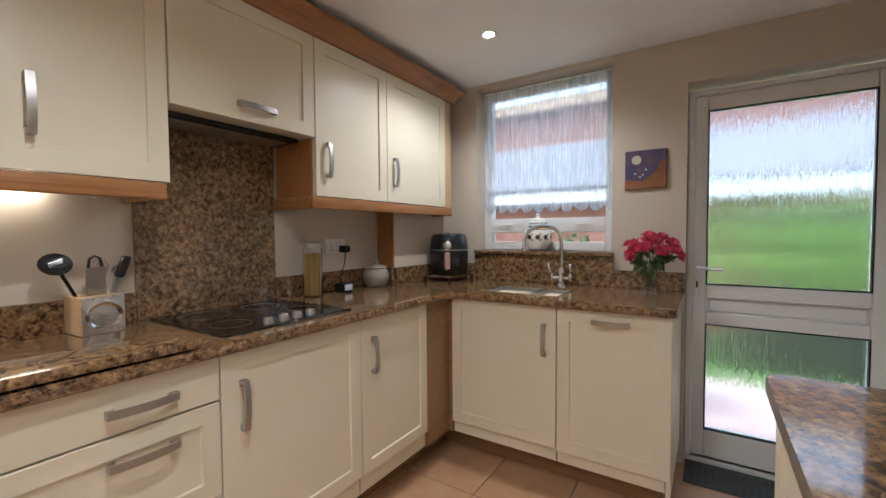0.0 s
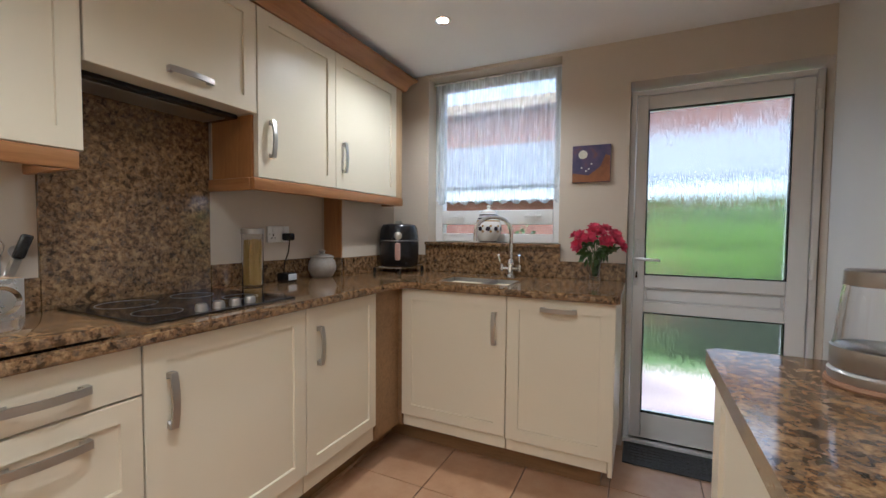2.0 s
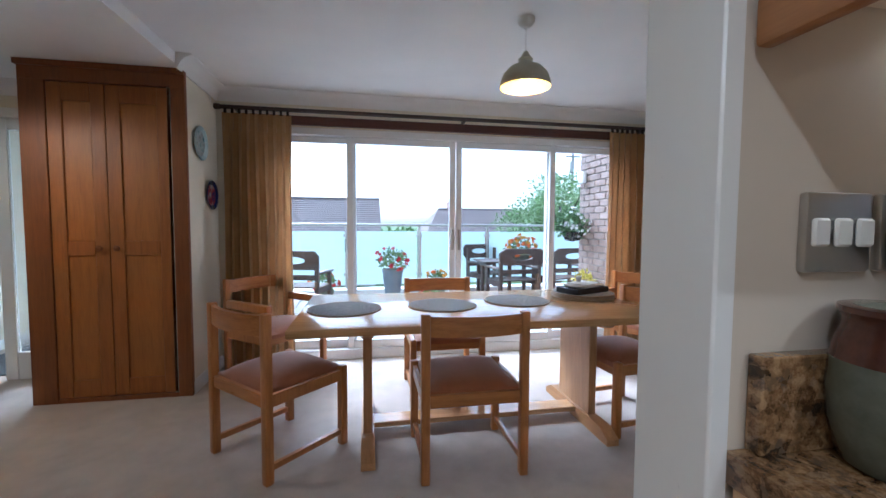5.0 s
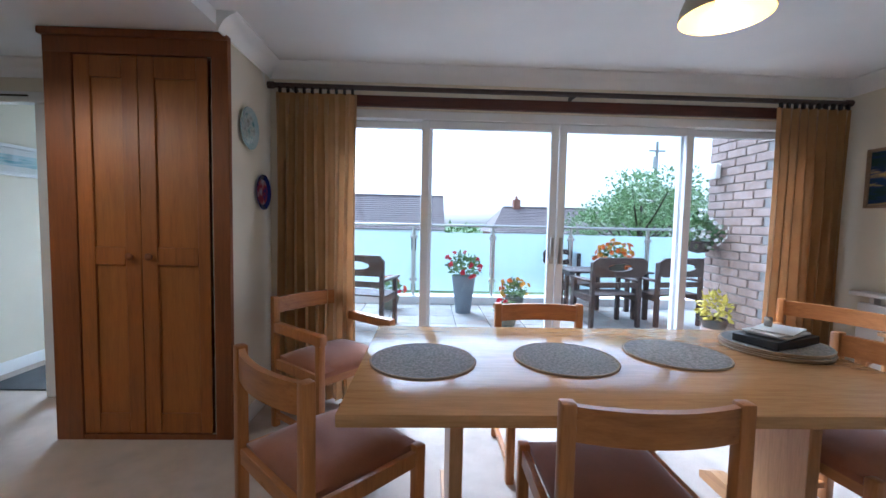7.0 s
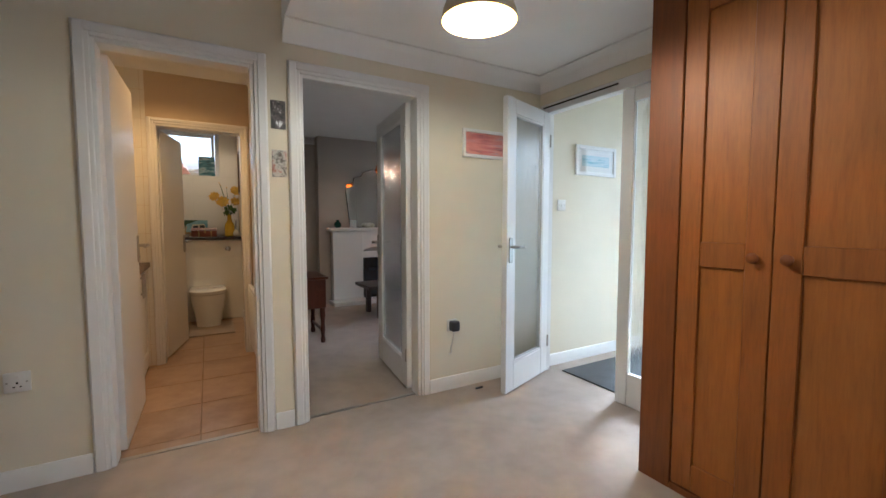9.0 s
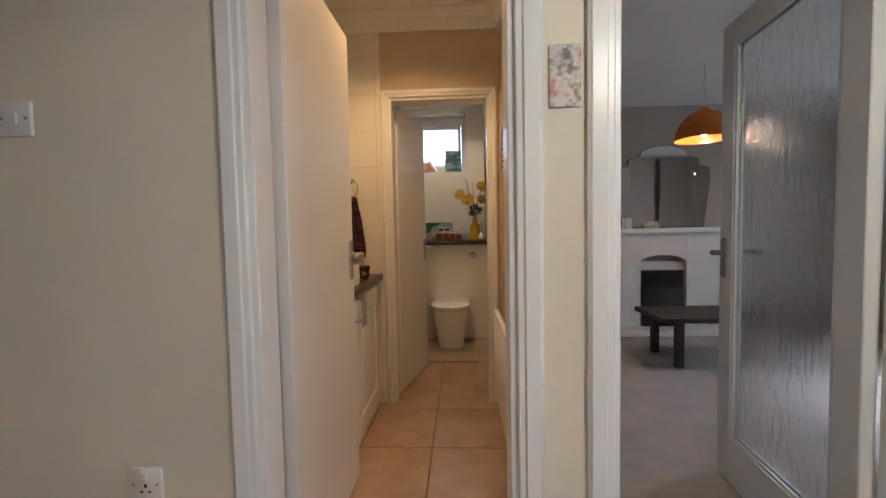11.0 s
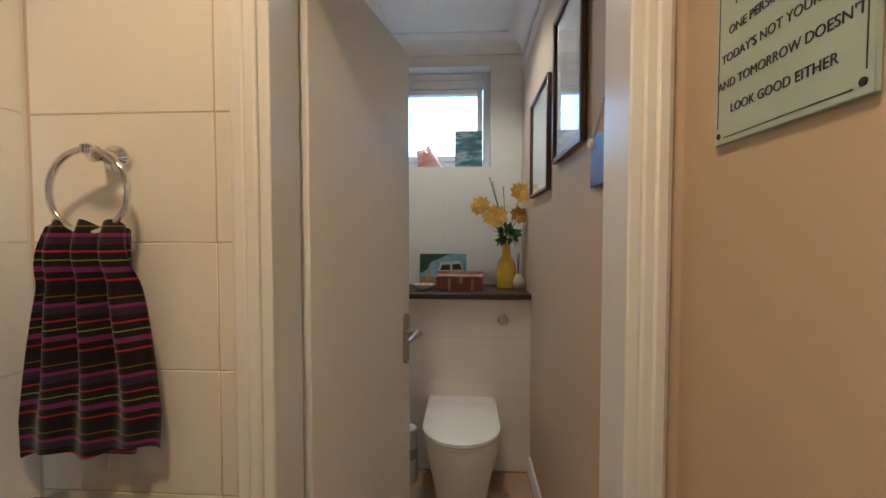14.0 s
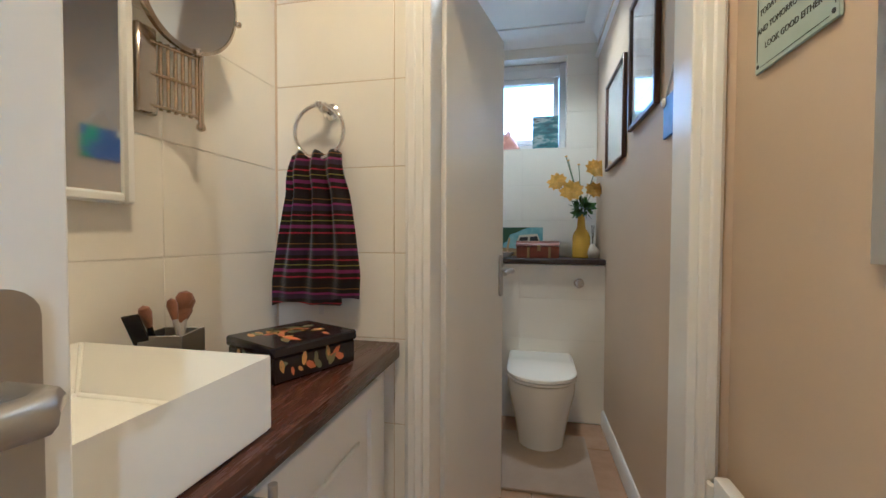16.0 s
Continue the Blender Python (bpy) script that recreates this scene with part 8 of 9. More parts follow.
CARD = Matrix.Translation((-2.619, -7.47, SZ + 0.002)) @ pose(0, 0, 0, 8)
part("card", box(B(), -0.147, 0.147, -0.002, 0.002, 0, 0.2, m=CARD), mottled("seaside_card", [(0.35, (0.10, 0.28, 0.36)), (0.6, (0.3, 0.46, 0.5))], 9.0, 0.4, 0.05, 3), cd)
INKS = {"foliage": (0.03, 0.07, 0.035), "sand": (0.3, 0.2, 0.09), "van": (0.5, 0.13, 0.04), "roof": (0.62, 0.55, 0.4), "window": (0.02, 0.025, 0.035), "surfboard": (0.45, 0.3, 0.12)}
for k, (ink, shape) in enumerate((
        ("foliage", [(0.147, 0.2), (0.147, 0.075), (0.1, 0.1), (0.075, 0.15), (0.03, 0.165), (-0.02, 0.19), (-0.06, 0.2)]),
        ("sand", [(-0.147, 0.0), (0.147, 0.0), (0.147, 0.06), (0.02, 0.05), (-0.147, 0.07)]),
        ("van", [(-0.13, 0.035), (0.03, 0.035), (0.035, 0.085), (-0.13, 0.09)]),
        ("roof", [(-0.13, 0.09), (0.035, 0.085), (0.015, 0.145), (-0.11, 0.155)]),
        ("window", [(-0.045, 0.098), (0.018, 0.096), (0.006, 0.13), (-0.045, 0.133)]),
        ("window", [(-0.12, 0.1), (-0.06, 0.099), (-0.06, 0.134), (-0.108, 0.138)]),
        ("surfboard", [(0.09, 0.03), (0.105, 0.03), (0.085, 0.13), (0.075, 0.12)]))):
    b = prism(B(), shape, 0.0021 + 0.0003 * k, 0.0024 + 0.0003 * k, "y")
    bmesh.ops.transform(b, matrix=CARD, verts=b.verts)
    part("printed_" + ink, b, glossy("card_" + ink, INKS[ink], 0.35), cd)
bo_ = thing("shell_dish", (-2.52, -7.28, SZ), "small dish of shells on the shelf", "dish")
part("dish", lathe(B(), [(0, 0), (0.03, 0), (0.06, 0.03), (0.062, 0.034), (0.055, 0.03), (0, 0.008)], (-2.52, -7.28, SZ), 28), CERAMIC, bo_)
for k in range(5):
    part("shell", lathe(B(), [(0, 0), (0.018, 0.006), (0.014, 0.018), (0, 0.026)], (-2.52 + 0.025 * math.cos(k * 1.3), -7.28 + 0.025 * math.sin(k * 1.3), SZ + 0.016), 12), mottled("shell_brown", [(0.3, (0.4, 0.24, 0.1)), (0.7, (0.65, 0.5, 0.3))], 30.0, 0.4, 0.2), bo_)
# sill things
cn = thing("conch_shell", (-2.51, -7.62, 1.752), "large pink conch shell on the window sill", "shell")
b = lathe(B(), [(0, -0.11), (0.015, -0.08), (0.05, -0.03), (0.075, 0.01), (0.06, 0.035), (0.045, 0.04), (0.04, 0.055), (0.025, 0.062), (0.02, 0.075), (0, 0.085)], (0, 0, 0), 26, pose(-2.51, -7.615, 1.815, 0, 62, 10), 1.0, 0.85)
for k in range(7):
    a = 2 * math.pi * k / 7
    lathe(b, [(0.013, 0), (0.006, 0.015), (0, 0.028)], (0, 0, 0), 8, pose(-2.51, -7.615, 1.815, 0, 62, 10) @ pose(0.06 * math.cos(a), 0.05 * math.sin(a), 0.025) @ pose(0, 0, 0, 0, 0, math.degrees(a)) @ pose(0, 0, 0, 0, 70))
part("shell", b, mottled("pink_shell", [(0.3, (0.6, 0.28, 0.2)), (0.55, (0.7, 0.42, 0.33)), (0.75, (0.72, 0.6, 0.5))], 9.0, 0.4, 0.3), cn)
pk = thing("picture_card", (-2.79, -7.62, 1.752), "dark blue card of a pier leaning in the window", "card")
b = B(); box(b, -2.87, -2.69, -0.002, 0.002, 0, 0.245, m=Matrix.Translation((0, -7.625, 1.753)) @ pose(0, 0, 0, 5)); part("card", b, mottled("pier_card", [(0.35, (0.02, 0.06, 0.08)), (0.5, (0.05, 0.15, 0.18)), (0.6, (0.3, 0.36, 0.36)), (0.7, (0.02, 0.03, 0.03))], 8.0, 0.4, 0.05, 4, (1, 1, 3)), pk)
# toilet brush
tbh = thing("toilet_brush", (-2.46, -7.05, 0), "white toilet brush holder with a dark handle", "toilet brush")
part("holder", lathe(B(), [(0, 0.001), (0.045, 0.001), (0.048, 0.01), (0.048, 0.2), (0.044, 0.215), (0.046, 0.225), (0.046, 0.285), (0.03, 0.297), (0, 0.297)], (-2.46, -7.05, 0), 28), CERAMIC, tbh)
part("band", lathe(B(), [(0.0485, 0.13), (0.049, 0.135), (0.049, 0.18), (0.0485, 0.185)], (-2.46, -7.05, 0), 28), STEEL, tbh)
b = B(); tube(b, [(-2.46, -7.05, 0.295), (-2.455, -7.05, 0.42)], 0.006, 10); part("handle", b, BLACK, tbh)


# ---- terrace ----
TERR = -0.06
level("terrace_base", paint("terrace_concrete", (0.4, 0.38, 0.35), 0.9), -9.0, -5.3, -6.5, 6.5, -0.2, TERR - 0.03)
level("terrace_kerb", paint("pale_render", (0.7, 0.69, 0.66), 0.8), -9.12, -8.8, -6.5, 6.5, -0.2, 0.06)
bal = thing("balustrade", (-8.93, 0, 0.06), "frosted glass balustrade with steel posts and a handrail", "balustrade")
for k in range(9):
    y = -4.82 + 1.3 * k
    po = part("post", tube(B(), [(-8.93, y, 0.06), (-8.93, y, 1.2)], 0.024, 16), STEEL, bal)
    part("base_plate", cyl(B(), (-8.93, y, 0.061), 0.05, 0.01), STEEL, po)
    for z in (0.3, 1.0):
        part("clamp", box(B(), -8.95, -8.91, y - 0.06, y + 0.06, z, z + 0.05, 0.006), STEEL, po)
    if k < 8:
        p = part("glass_panel", box(B(), -8.935, -8.925, y + 0.04, y + 1.26, 0.14, 1.10), GLASS_FROST, bal, smooth=None)
        p.visible_shadow = False
part("handrail", tube(B(), [(-8.93, -5.6, 1.22), (-8.93, 6.2, 1.22)], 0.022, 16), STEEL, bal)


def flowerpot(x, y, z, r0, r1, h, pot_mat, label, leaf_r, leaf_n, colours, blooms, seed, up=0.5):
    rnd = random.Random(seed)
    ob = thing("plant_pot", (x, y, z), label, "potted plant", "terrace pots")
    part("pot", lathe(B(), [(0, 0), (r0, 0), (r1, h * 0.94), (r1 + 0.008, h), (r1 - 0.012, h), (r1 - 0.02, h * 0.9), (0, h * 0.9)], (x, y, z), 28), pot_mat, ob)
    c = Vector((x, y, z + h + leaf_r * up))
    part("foliage", bush(B(), c, (leaf_r, leaf_r, leaf_r * 0.8), leaf_n, 0.06, rnd, -0.5), HEDGE, ob, kind="stuff", smooth=None)
    for col in colours:
        fl = B()
        for i in range(blooms):
            d = rand_dir(rnd, -0.4)
            p = c + Vector((d.x * leaf_r, d.y * leaf_r, d.z * leaf_r * 0.85)) * rnd.uniform(0.85, 1.1)
            for q in range(3):
                bloom(fl, p + rand_dir(rnd) * 0.02, d + rand_dir(rnd) * 0.5, 0.038, rnd, 2, 5)
        part("blossom", fl, col, ob, kind="stuff", smooth=None)
    return ob


REDP, ORAP, YELP = leaf_mat("red_petal", (0.6, 0.015, 0.04)), leaf_mat("orange_petal", (0.75, 0.18, 0.01)), leaf_mat("yellow_orange_petal", (0.75, 0.38, 0.02))
GREYPOT, CLAYPOT = mottled("grey_pot", [(0.3, (0.15, 0.18, 0.21)), (0.7, (0.2, 0.23, 0.27))], 5.0, 0.6, 0.1), mottled("olive_pot", [(0.3, (0.12, 0.13, 0.1)), (0.7, (0.19, 0.2, 0.15))], 7.0, 0.6, 0.1)
flowerpot(-8.2, -0.15, TERR, 0.11, 0.17, 0.55, GREYPOT, "tall grey pot of red geraniums on the terrace", 0.27, 420, [REDP], 15, 31)
flowerpot(-8.25, 0.62, TERR, 0.10, 0.14, 0.24, CLAYPOT, "low pot of orange begonias on the terrace", 0.2, 260, [ORAP, YELP], 9, 32)
flowerpot(-7.45, 0.36, TERR, 0.10, 0.13, 0.1, CLAYPOT, "low pot of red flowers and leaves on the terrace", 0.18, 240, [ORAP, REDP], 5, 33)
flowerpot(-8.4, -1.25, TERR, 0.10, 0.15, 0.2, CLAYPOT, "pot of orange and red flowers by the balustrade", 0.22, 240, [ORAP, REDP], 8, 34)


def garden_chair(at, turn, wide):
    """A dark garden seat that faces +x before turning; its back has an oval hole."""
    ob = thing("garden_bench" if wide > 0.8 else "garden_chair", at, "dark wooden garden seat with an oval cut in its back", "garden chair", "garden seats")
    ob.rotation_euler = (0, 0, radians(turn))
    w, d = wide, 0.52
    for s in (-1, 1):
        y = s * (w / 2 - 0.03)
        part("leg", box(B(), -d / 2, -d / 2 + 0.06, y - 0.025, y + 0.025, 0, 0.86, 0.006), TEAK_D, ob, local=True)
        part("leg", box(B(), d / 2 - 0.06, d / 2, y - 0.025, y + 0.025, 0, 0.6, 0.006), TEAK_D, ob, local=True)
        part("arm", box(B(), -d / 2 + 0.03, d / 2 + 0.05, y - 0.04, y + 0.04, 0.6, 0.63, 0.008), TEAK_D, ob, local=True)
        part("side_rail", box(B(), -d / 2 + 0.06, d / 2 - 0.06, y - 0.02, y + 0.02, 0.34, 0.41, 0.004), TEAK_D, ob, local=True)
    for k in range(6):
        x = -d / 2 + 0.07 + 0.078 * k
        part("slat", box(B(), x, x + 0.062, -w / 2 + 0.005, w / 2 - 0.005, 0.411, 0.431, 0.003), TEAK_D, ob, local=True)
    n = 2 if wide > 0.8 else 1
    for k in range(n):
        pw = (w + 0.04) / n
        bm = ellipse_panel(B(), pw, 0.25, 0.34, 0.10, 0.028)
        bmesh.ops.transform(bm, matrix=pose(-d / 2 - 0.028, (k - (n - 1) / 2) * pw, 0.80, -6, 0, 90), verts=bm.verts)
        part("back_panel", bm, TEAK_D, ob, local=True)
    part("back_rail", box(B(), -d / 2 + 0.01, -d / 2 + 0.04, -w / 2 + 0.05, w / 2 - 0.05, 0.53, 0.60, 0.004), TEAK_D, ob, local=True)
    return ob


gc = garden_chair((-7.35, -1.45, TERR), 165, 0.66)
gc2 = garden_chair((-7.6, 1.72, TERR), 188, 0.72)
copy_thing(gc2, pose(-7.72, 2.62, TERR, 0, 0, 190))
copy_thing(gc, pose(-8.6, 1.62, TERR, 0, 0, 20))
gt = thing("garden_table", (-8.15, 1.75, TERR), "dark wooden garden table with orange begonias on it", "garden table")
for k in range(7):
    part("slat", box(B(), -8.5 + 0.1 * k, -8.41 + 0.1 * k, 1.3, 2.5, 0.60, 0.625, 0.004), TEAK_D, gt)
for x in (-8.42, -7.88):
    for y in (1.38, 2.42):
        part("leg", box(B(), x - 0.03, x + 0.03, y - 0.03, y + 0.03, TERR, 0.56, 0.004), TEAK_D, gt)
part("apron", box(box(B(), -8.45, -7.85, 1.36, 1.38, 0.53, 0.599), -8.45, -7.85, 2.42, 2.44, 0.53, 0.599), TEAK_D, gt)
flowerpot(-8.1, 2.05, 0.6255, 0.14, 0.2, 0.1, CLAYPOT, "bowl of bright orange begonias on the garden table", 0.26, 320, [ORAP, ORAP, YELP], 16, 35, 0.35)

# brick return wall with its plants and light
BRICK_B = mottled("brown_brick", [(0.3, (0.2, 0.14, 0.115)), (0.5, (0.29, 0.21, 0.175)), (0.7, (0.37, 0.29, 0.25))], 9.0, 0.85, 0.4)
MORTAR = paint("mortar", (0.24, 0.22, 0.2), 0.95)
wall_terr = wall("wall_terrace_brick", MORTAR, ("y", 2.032, 2.3, -6.1, -5.3, -0.15, 2.7))
wp = thing("wall_planter", (-6.0, 1.93, 1.1), "planter of white flowers fixed to the brick wall", "planter")
part("basket", lathe(B(), [(0, 0), (0.1, 0.02), (0.15, 0.1), (0.15, 0.12), (0.13, 0.11)], (-6.0, 1.88, 1.02), 24, None, 1.0, 0.8), BLACK, wp)
rnd = random.Random(44)
part("foliage", bush(B(), (-6.0, 1.86, 1.22), (0.3, 0.2, 0.2), 420, 0.06, rnd), LEAF, wp, kind="stuff", smooth=None)
fl = B()
for i in range(40):
    d = rand_dir(rnd)
    bloom(fl, Vector((-6.0 + d.x * 0.3, 1.86 + d.y * 0.2, 1.24 + d.z * 0.2)), d, 0.025, rnd, 1, 5)
part("blossom", fl, leaf_mat("white_petal", (0.7, 0.68, 0.66)), wp, kind="stuff", smooth=None)
wp2 = thing("wall_planter", (-5.75, 1.93, 0.45), "trailing yellow plant against the brick wall", "planter")
part("basket", lathe(B(), [(0, 0), (0.1, 0.02), (0.13, 0.1), (0.11, 0.1)], (-5.75, 1.9, 0.35), 24, None, 1.0, 0.8), BLACK, wp2)
part("foliage", bush(B(), (-5.75, 1.9, 0.55), (0.2, 0.12, 0.16), 160, 0.06, rnd), leaf_mat("yellow_leaf", (0.5, 0.42, 0.04)), wp2, kind="stuff", smooth=None)
wl = thing("outside_lamp", (-5.98, 2.0, 1.75), "small white bulkhead lamp on the brick wall", "wall lamp")
part("body", box(B(), -6.04, -5.93, 1.96, 2.012, 1.72, 1.86, 0.012, 2), PLASTIC, wl)


# ---- far houses and trees ----
ROOF = mottled("brown_roof_tile", [(0.3, (0.12, 0.09, 0.085)), (0.5, (0.18, 0.14, 0.13)), (0.7, (0.25, 0.2, 0.18))], 3.0, 0.85, 0.3, 5)
RENDER_W = paint("cream_render", (0.66, 0.63, 0.57), 0.9)
BRICKF = mottled("red_brick_far", [(0.3, (0.26, 0.11, 0.075)), (0.6, (0.36, 0.17, 0.12)), (0.8, (0.42, 0.24, 0.18))], 3.0, 0.9, 0.3)


def bungalow(x0, x1, y0, y1, base, eaves, ridge, wall_mat, label, hip=0.0, chimney=None):
    ob = thing("house", ((x0 + x1) / 2, (y0 + y1) / 2, base), label, "house", "houses beyond the terrace")
    part("wall", box(B(), x0, x1, y0, y1, base, eaves), wall_mat, ob, smooth=None)
    xm, o, rb = (x0 + x1) / 2, 0.4, B()
    n = 16
    for side in (0, 1):
        xe = (x1 + o) if side else (x0 - o)
        for k in range(n):
            f0, f1 = k / n, (k + 1) / n
            a, b_ = xe + (xm - xe) * f0, xe + (xm - xe) * f1
            za, zb = eaves + (ridge - eaves) * f0, eaves + (ridge - eaves) * f1
            h0, h1 = hip * f0, hip * f1
            v = [rb.verts.new(p) for p in ((a, y0 - o + h0, za + 0.03), (a, y1 + o - h0, za + 0.03), (b_, y1 + o - h1, zb), (b_, y0 - o + h1, zb), (a, y0 - o + h0, za - 0.04), (a, y1 + o - h0, za - 0.04), (b_, y1 + o - h1, zb - 0.07), (b_, y0 - o + h1, zb - 0.07))]
            for q in ((0, 1, 2, 3), (4, 7, 6, 5), (0, 4, 5, 1), (1, 5, 6, 2), (3, 2, 6, 7), (0, 3, 7, 4)):
                rb.faces.new([v[i] for i in q])
    if hip:
        for yy, s in ((y0 - o, 1), (y1 + o, -1)):
            v = [rb.verts.new(p) for p in ((x0 - o, yy, eaves), (x1 + o, yy, eaves), (xm, yy + s * hip, ridge))]
            rb.faces.new(v)
    else:
        gb_ = B()
        for yy in (y0 + 0.02, y1 - 0.02):
            gb_.faces.new([gb_.verts.new(p) for p in ((x0, yy, eaves), (x1, yy, eaves), (xm, yy, ridge - 0.1))])
        part("gable", gb_, wall_mat, ob, smooth=None)
    roof = part("roof", rb, ROOF, ob, smooth=None)
    part("ridge", tube(B(), [(xm, y0 - o + hip, ridge), (xm, y1 + o - hip, ridge)], 0.1, 8), ROOF, roof)
    part("fascia", box(B(), x1 + o - 0.03, x1 + o, y0 - o, y1 + o, eaves - 0.2, eaves + 0.0), UPVC, ob)
    if chimney:
        c = part("chimney", box(B(), xm - 0.35, xm + 0.35, chimney - 0.3, chimney + 0.3, ridge - 0.6, ridge + 0.7), BRICKF, roof)
        part("chimney_pot", cyl(B(), (xm, chimney, ridge + 0.7), 0.12, 0.3), BRICKF, c)
    nwin = max(2, int((y1 - y0) / 3))
    for k in range(nwin):
        yc = y0 + (y1 - y0) * (k + 0.5) / nwin
        wn_ = part("window", ring_x(B(), x1 - 0.02, x1 + 0.05, yc - 0.7, yc + 0.7, eaves - 1.5, eaves - 0.35, 0.08), UPVC, ob)
        part("pane", box(B(), x1 + 0.005, x1 + 0.015, yc - 0.62, yc + 0.62, eaves - 1.42, eaves - 0.43), BLACKGLASS, wn_, smooth=None)
    return ob


bungalow(-38, -31, -15.0, 0.0, -3.2, 0.75, 3.3, RENDER_W, "bungalow with a brown tiled roof and pale walls")
bungalow(-42, -35, 4.6, 15.5, -3.2, 0.6, 2.75, BRICKF, "bungalow with a hipped tiled roof and a chimney", 1.6, 7.0)


def tree(at, height, spread, n, leaf, seed, label, mat):
    rnd = random.Random(seed)
    ob = thing("tree", at, label, "tree")
    tk = B()
    x, y, z = at
    tube(tk, [(x, y, z), (x + 0.1, y, z + height * 0.25), (x - 0.05, y + 0.1, z + height * 0.5), (x, y, z + height * 0.8)], [0.2, 0.16, 0.11, 0.03], 10)
    part("trunk", tk, DARKWOOD, ob)
    lb, cr_ = B(), B()
    for k in range(16):
        a, f = rnd.uniform(0, 6.28), rnd.uniform(0.35, 0.75)
        r = spread * rnd.uniform(0.5, 0.95)
        tip = Vector((x + r * math.cos(a), y + r * math.sin(a), z + height * (f + rnd.uniform(0.08, 0.25))))
        tube(lb, [(x, y, z + height * f * 0.85), (x + 0.5 * r * math.cos(a), y + 0.5 * r * math.sin(a), z + height * (f + 0.05)), tip], [0.06, 0.04, 0.012], 6)
        bush(cr_, tip, (spread * 0.42, spread * 0.42, height * 0.13), n // 20, leaf, rnd, -1)
    bush(cr_, (x, y, z + height * 0.78), (spread * 0.55, spread * 0.55, height * 0.2), n // 5, leaf, rnd, -1)
    part("limb", lb, DARKWOOD, ob)
    part("crown", cr_, mat, ob, kind="stuff", smooth=None)
    return ob


# Distance haze is mixed into this leaf colour, so it is lighter than near leaves.
HAZED = mottled("hazed_tree_leaf", [(0.3, (0.2, 0.3, 0.12)), (0.55, (0.28, 0.38, 0.17)), (0.75, (0.36, 0.46, 0.24))], 2.0, 0.6, 0.1)
GREYPOLE = wood("weathered_pole", (0.4, 0.38, 0.36), (0.3, 0.28, 0.27), "z", 0.8)
tree((-20.0, 8.6, -3.05), 6.8, 3.1, 9000, 0.16, 61, "leafy green tree beyond the terrace", HAZED)
tree((-24.0, 12.0, -3.1), 6.4, 2.8, 6000, 0.17, 62, "leafy green tree beyond the terrace", HAZED)
up_ = thing("utility_pole", (-22.0, 10.3, -3.1), "wooden telegraph pole with a crossbar", "utility pole")
part("pole", tube(B(), [(-22.0, 10.3, -3.1), (-22.0, 10.3, 5.4)], [0.11, 0.07], 10), GREYPOLE, up_)
part("crossbar", box(B(), -22.05, -21.95, 9.9, 10.7, 4.92, 4.99), GREYPOLE, up_)
part("transformer", box(B(), -22.1, -21.9, 10.1, 10.3, 4.1, 4.7, 0.03), STEEL, up_)
fh = thing("far_hedge", (-60, 0, -3.2), "long dark band of far trees", "trees", kind="stuff")
rnd = random.Random(70)
hb_ = B()
for k in range(60):
    bush(hb_, (-62 + rnd.uniform(-3, 3), -70 + 2.6 * k, -0.8 + rnd.uniform(-0.4, 0.4)), (2.4, 2.4, 2.0), 60, 0.9, rnd)
part("foliage", hb_, HEDGE, fh, kind="stuff", smooth=None)

# ---- back garden ----
level("patio", mottled("pink_paving", [(0.3, (0.48, 0.34, 0.3)), (0.6, (0.6, 0.47, 0.43)), (0.8, (0.7, 0.6, 0.55))], 2.5, 0.85, 0.2), -5, 5, 2.72, 4.4, -0.2, -0.09)
hg = thing("garden_hedge", (1.8, 4.9, -0.13), "clipped bright green hedge behind the back door", "hedge", kind="stuff")
rnd = random.Random(81)
hb_ = B()
for k in range(44):
    bush(hb_, (-0.25 + 0.115 * k, 4.95 + rnd.uniform(-0.12, 0.12), 1.16 + rnd.uniform(-0.3, 0.24)), (0.32, 0.4, 0.52), 90, 0.075, rnd, -1)
part("foliage", hb_, mottled("sunny_hedge_leaf", [(0.3, (0.12, 0.24, 0.03)), (0.55, (0.22, 0.38, 0.05)), (0.75, (0.32, 0.48, 0.1))], 2.0, 0.55, 0.1), hg, kind="stuff", smooth=None)
# Dark box fills the hedge and shows below the leaves.
part("core", box(B(), -0.3, 4.8, 4.98, 5.25, -0.13, 1.5, 0.1, 2), mottled("dark_hedge_core", [(0.3, (0.02, 0.022, 0.012)), (0.7, (0.05, 0.06, 0.03))], 30.0, 0.9, 0.6), hg)
for x, y, r, s, mt in ((-1.2, 3.9, 0.55, 91, LEAF), (-2.3, 4.2, 0.65, 92, LEAF), (-0.62, 3.7, 0.42, 93, leaf_mat("lime_leaf", (0.4, 0.42, 0.03))), (-3.2, 4.3, 0.7, 94, LEAF)):
    sh = thing("garden_shrub", (x, y, -0.13), "low leafy shrub outside the kitchen window", "shrub", "garden shrubs")
    part("foliage", bush(B(), (x, y, 0.55 + 0.3 * r), (r, r * 0.8, 0.72), 900, 0.08, random.Random(s), -1), mt, sh, kind="stuff", smooth=None)
    part("stem", tube(B(), [(x, y, -0.13), (x, y, 0.6)], [0.04, 0.02], 8), DARKWOOD, sh)
ga = thing("garage", (0, 8, -0.14), "low brick outbuilding with a grey tiled roof and white fascia", "outbuilding")
part("wall", box(B(), -8, 7, 6.6, 10.0, -0.14, 1.72), BRICKF, ga, smooth=None)
part("fascia", box(B(), -8.2, 7.2, 6.28, 6.32, 1.72, 1.92, 0.01), UPVC, ga)
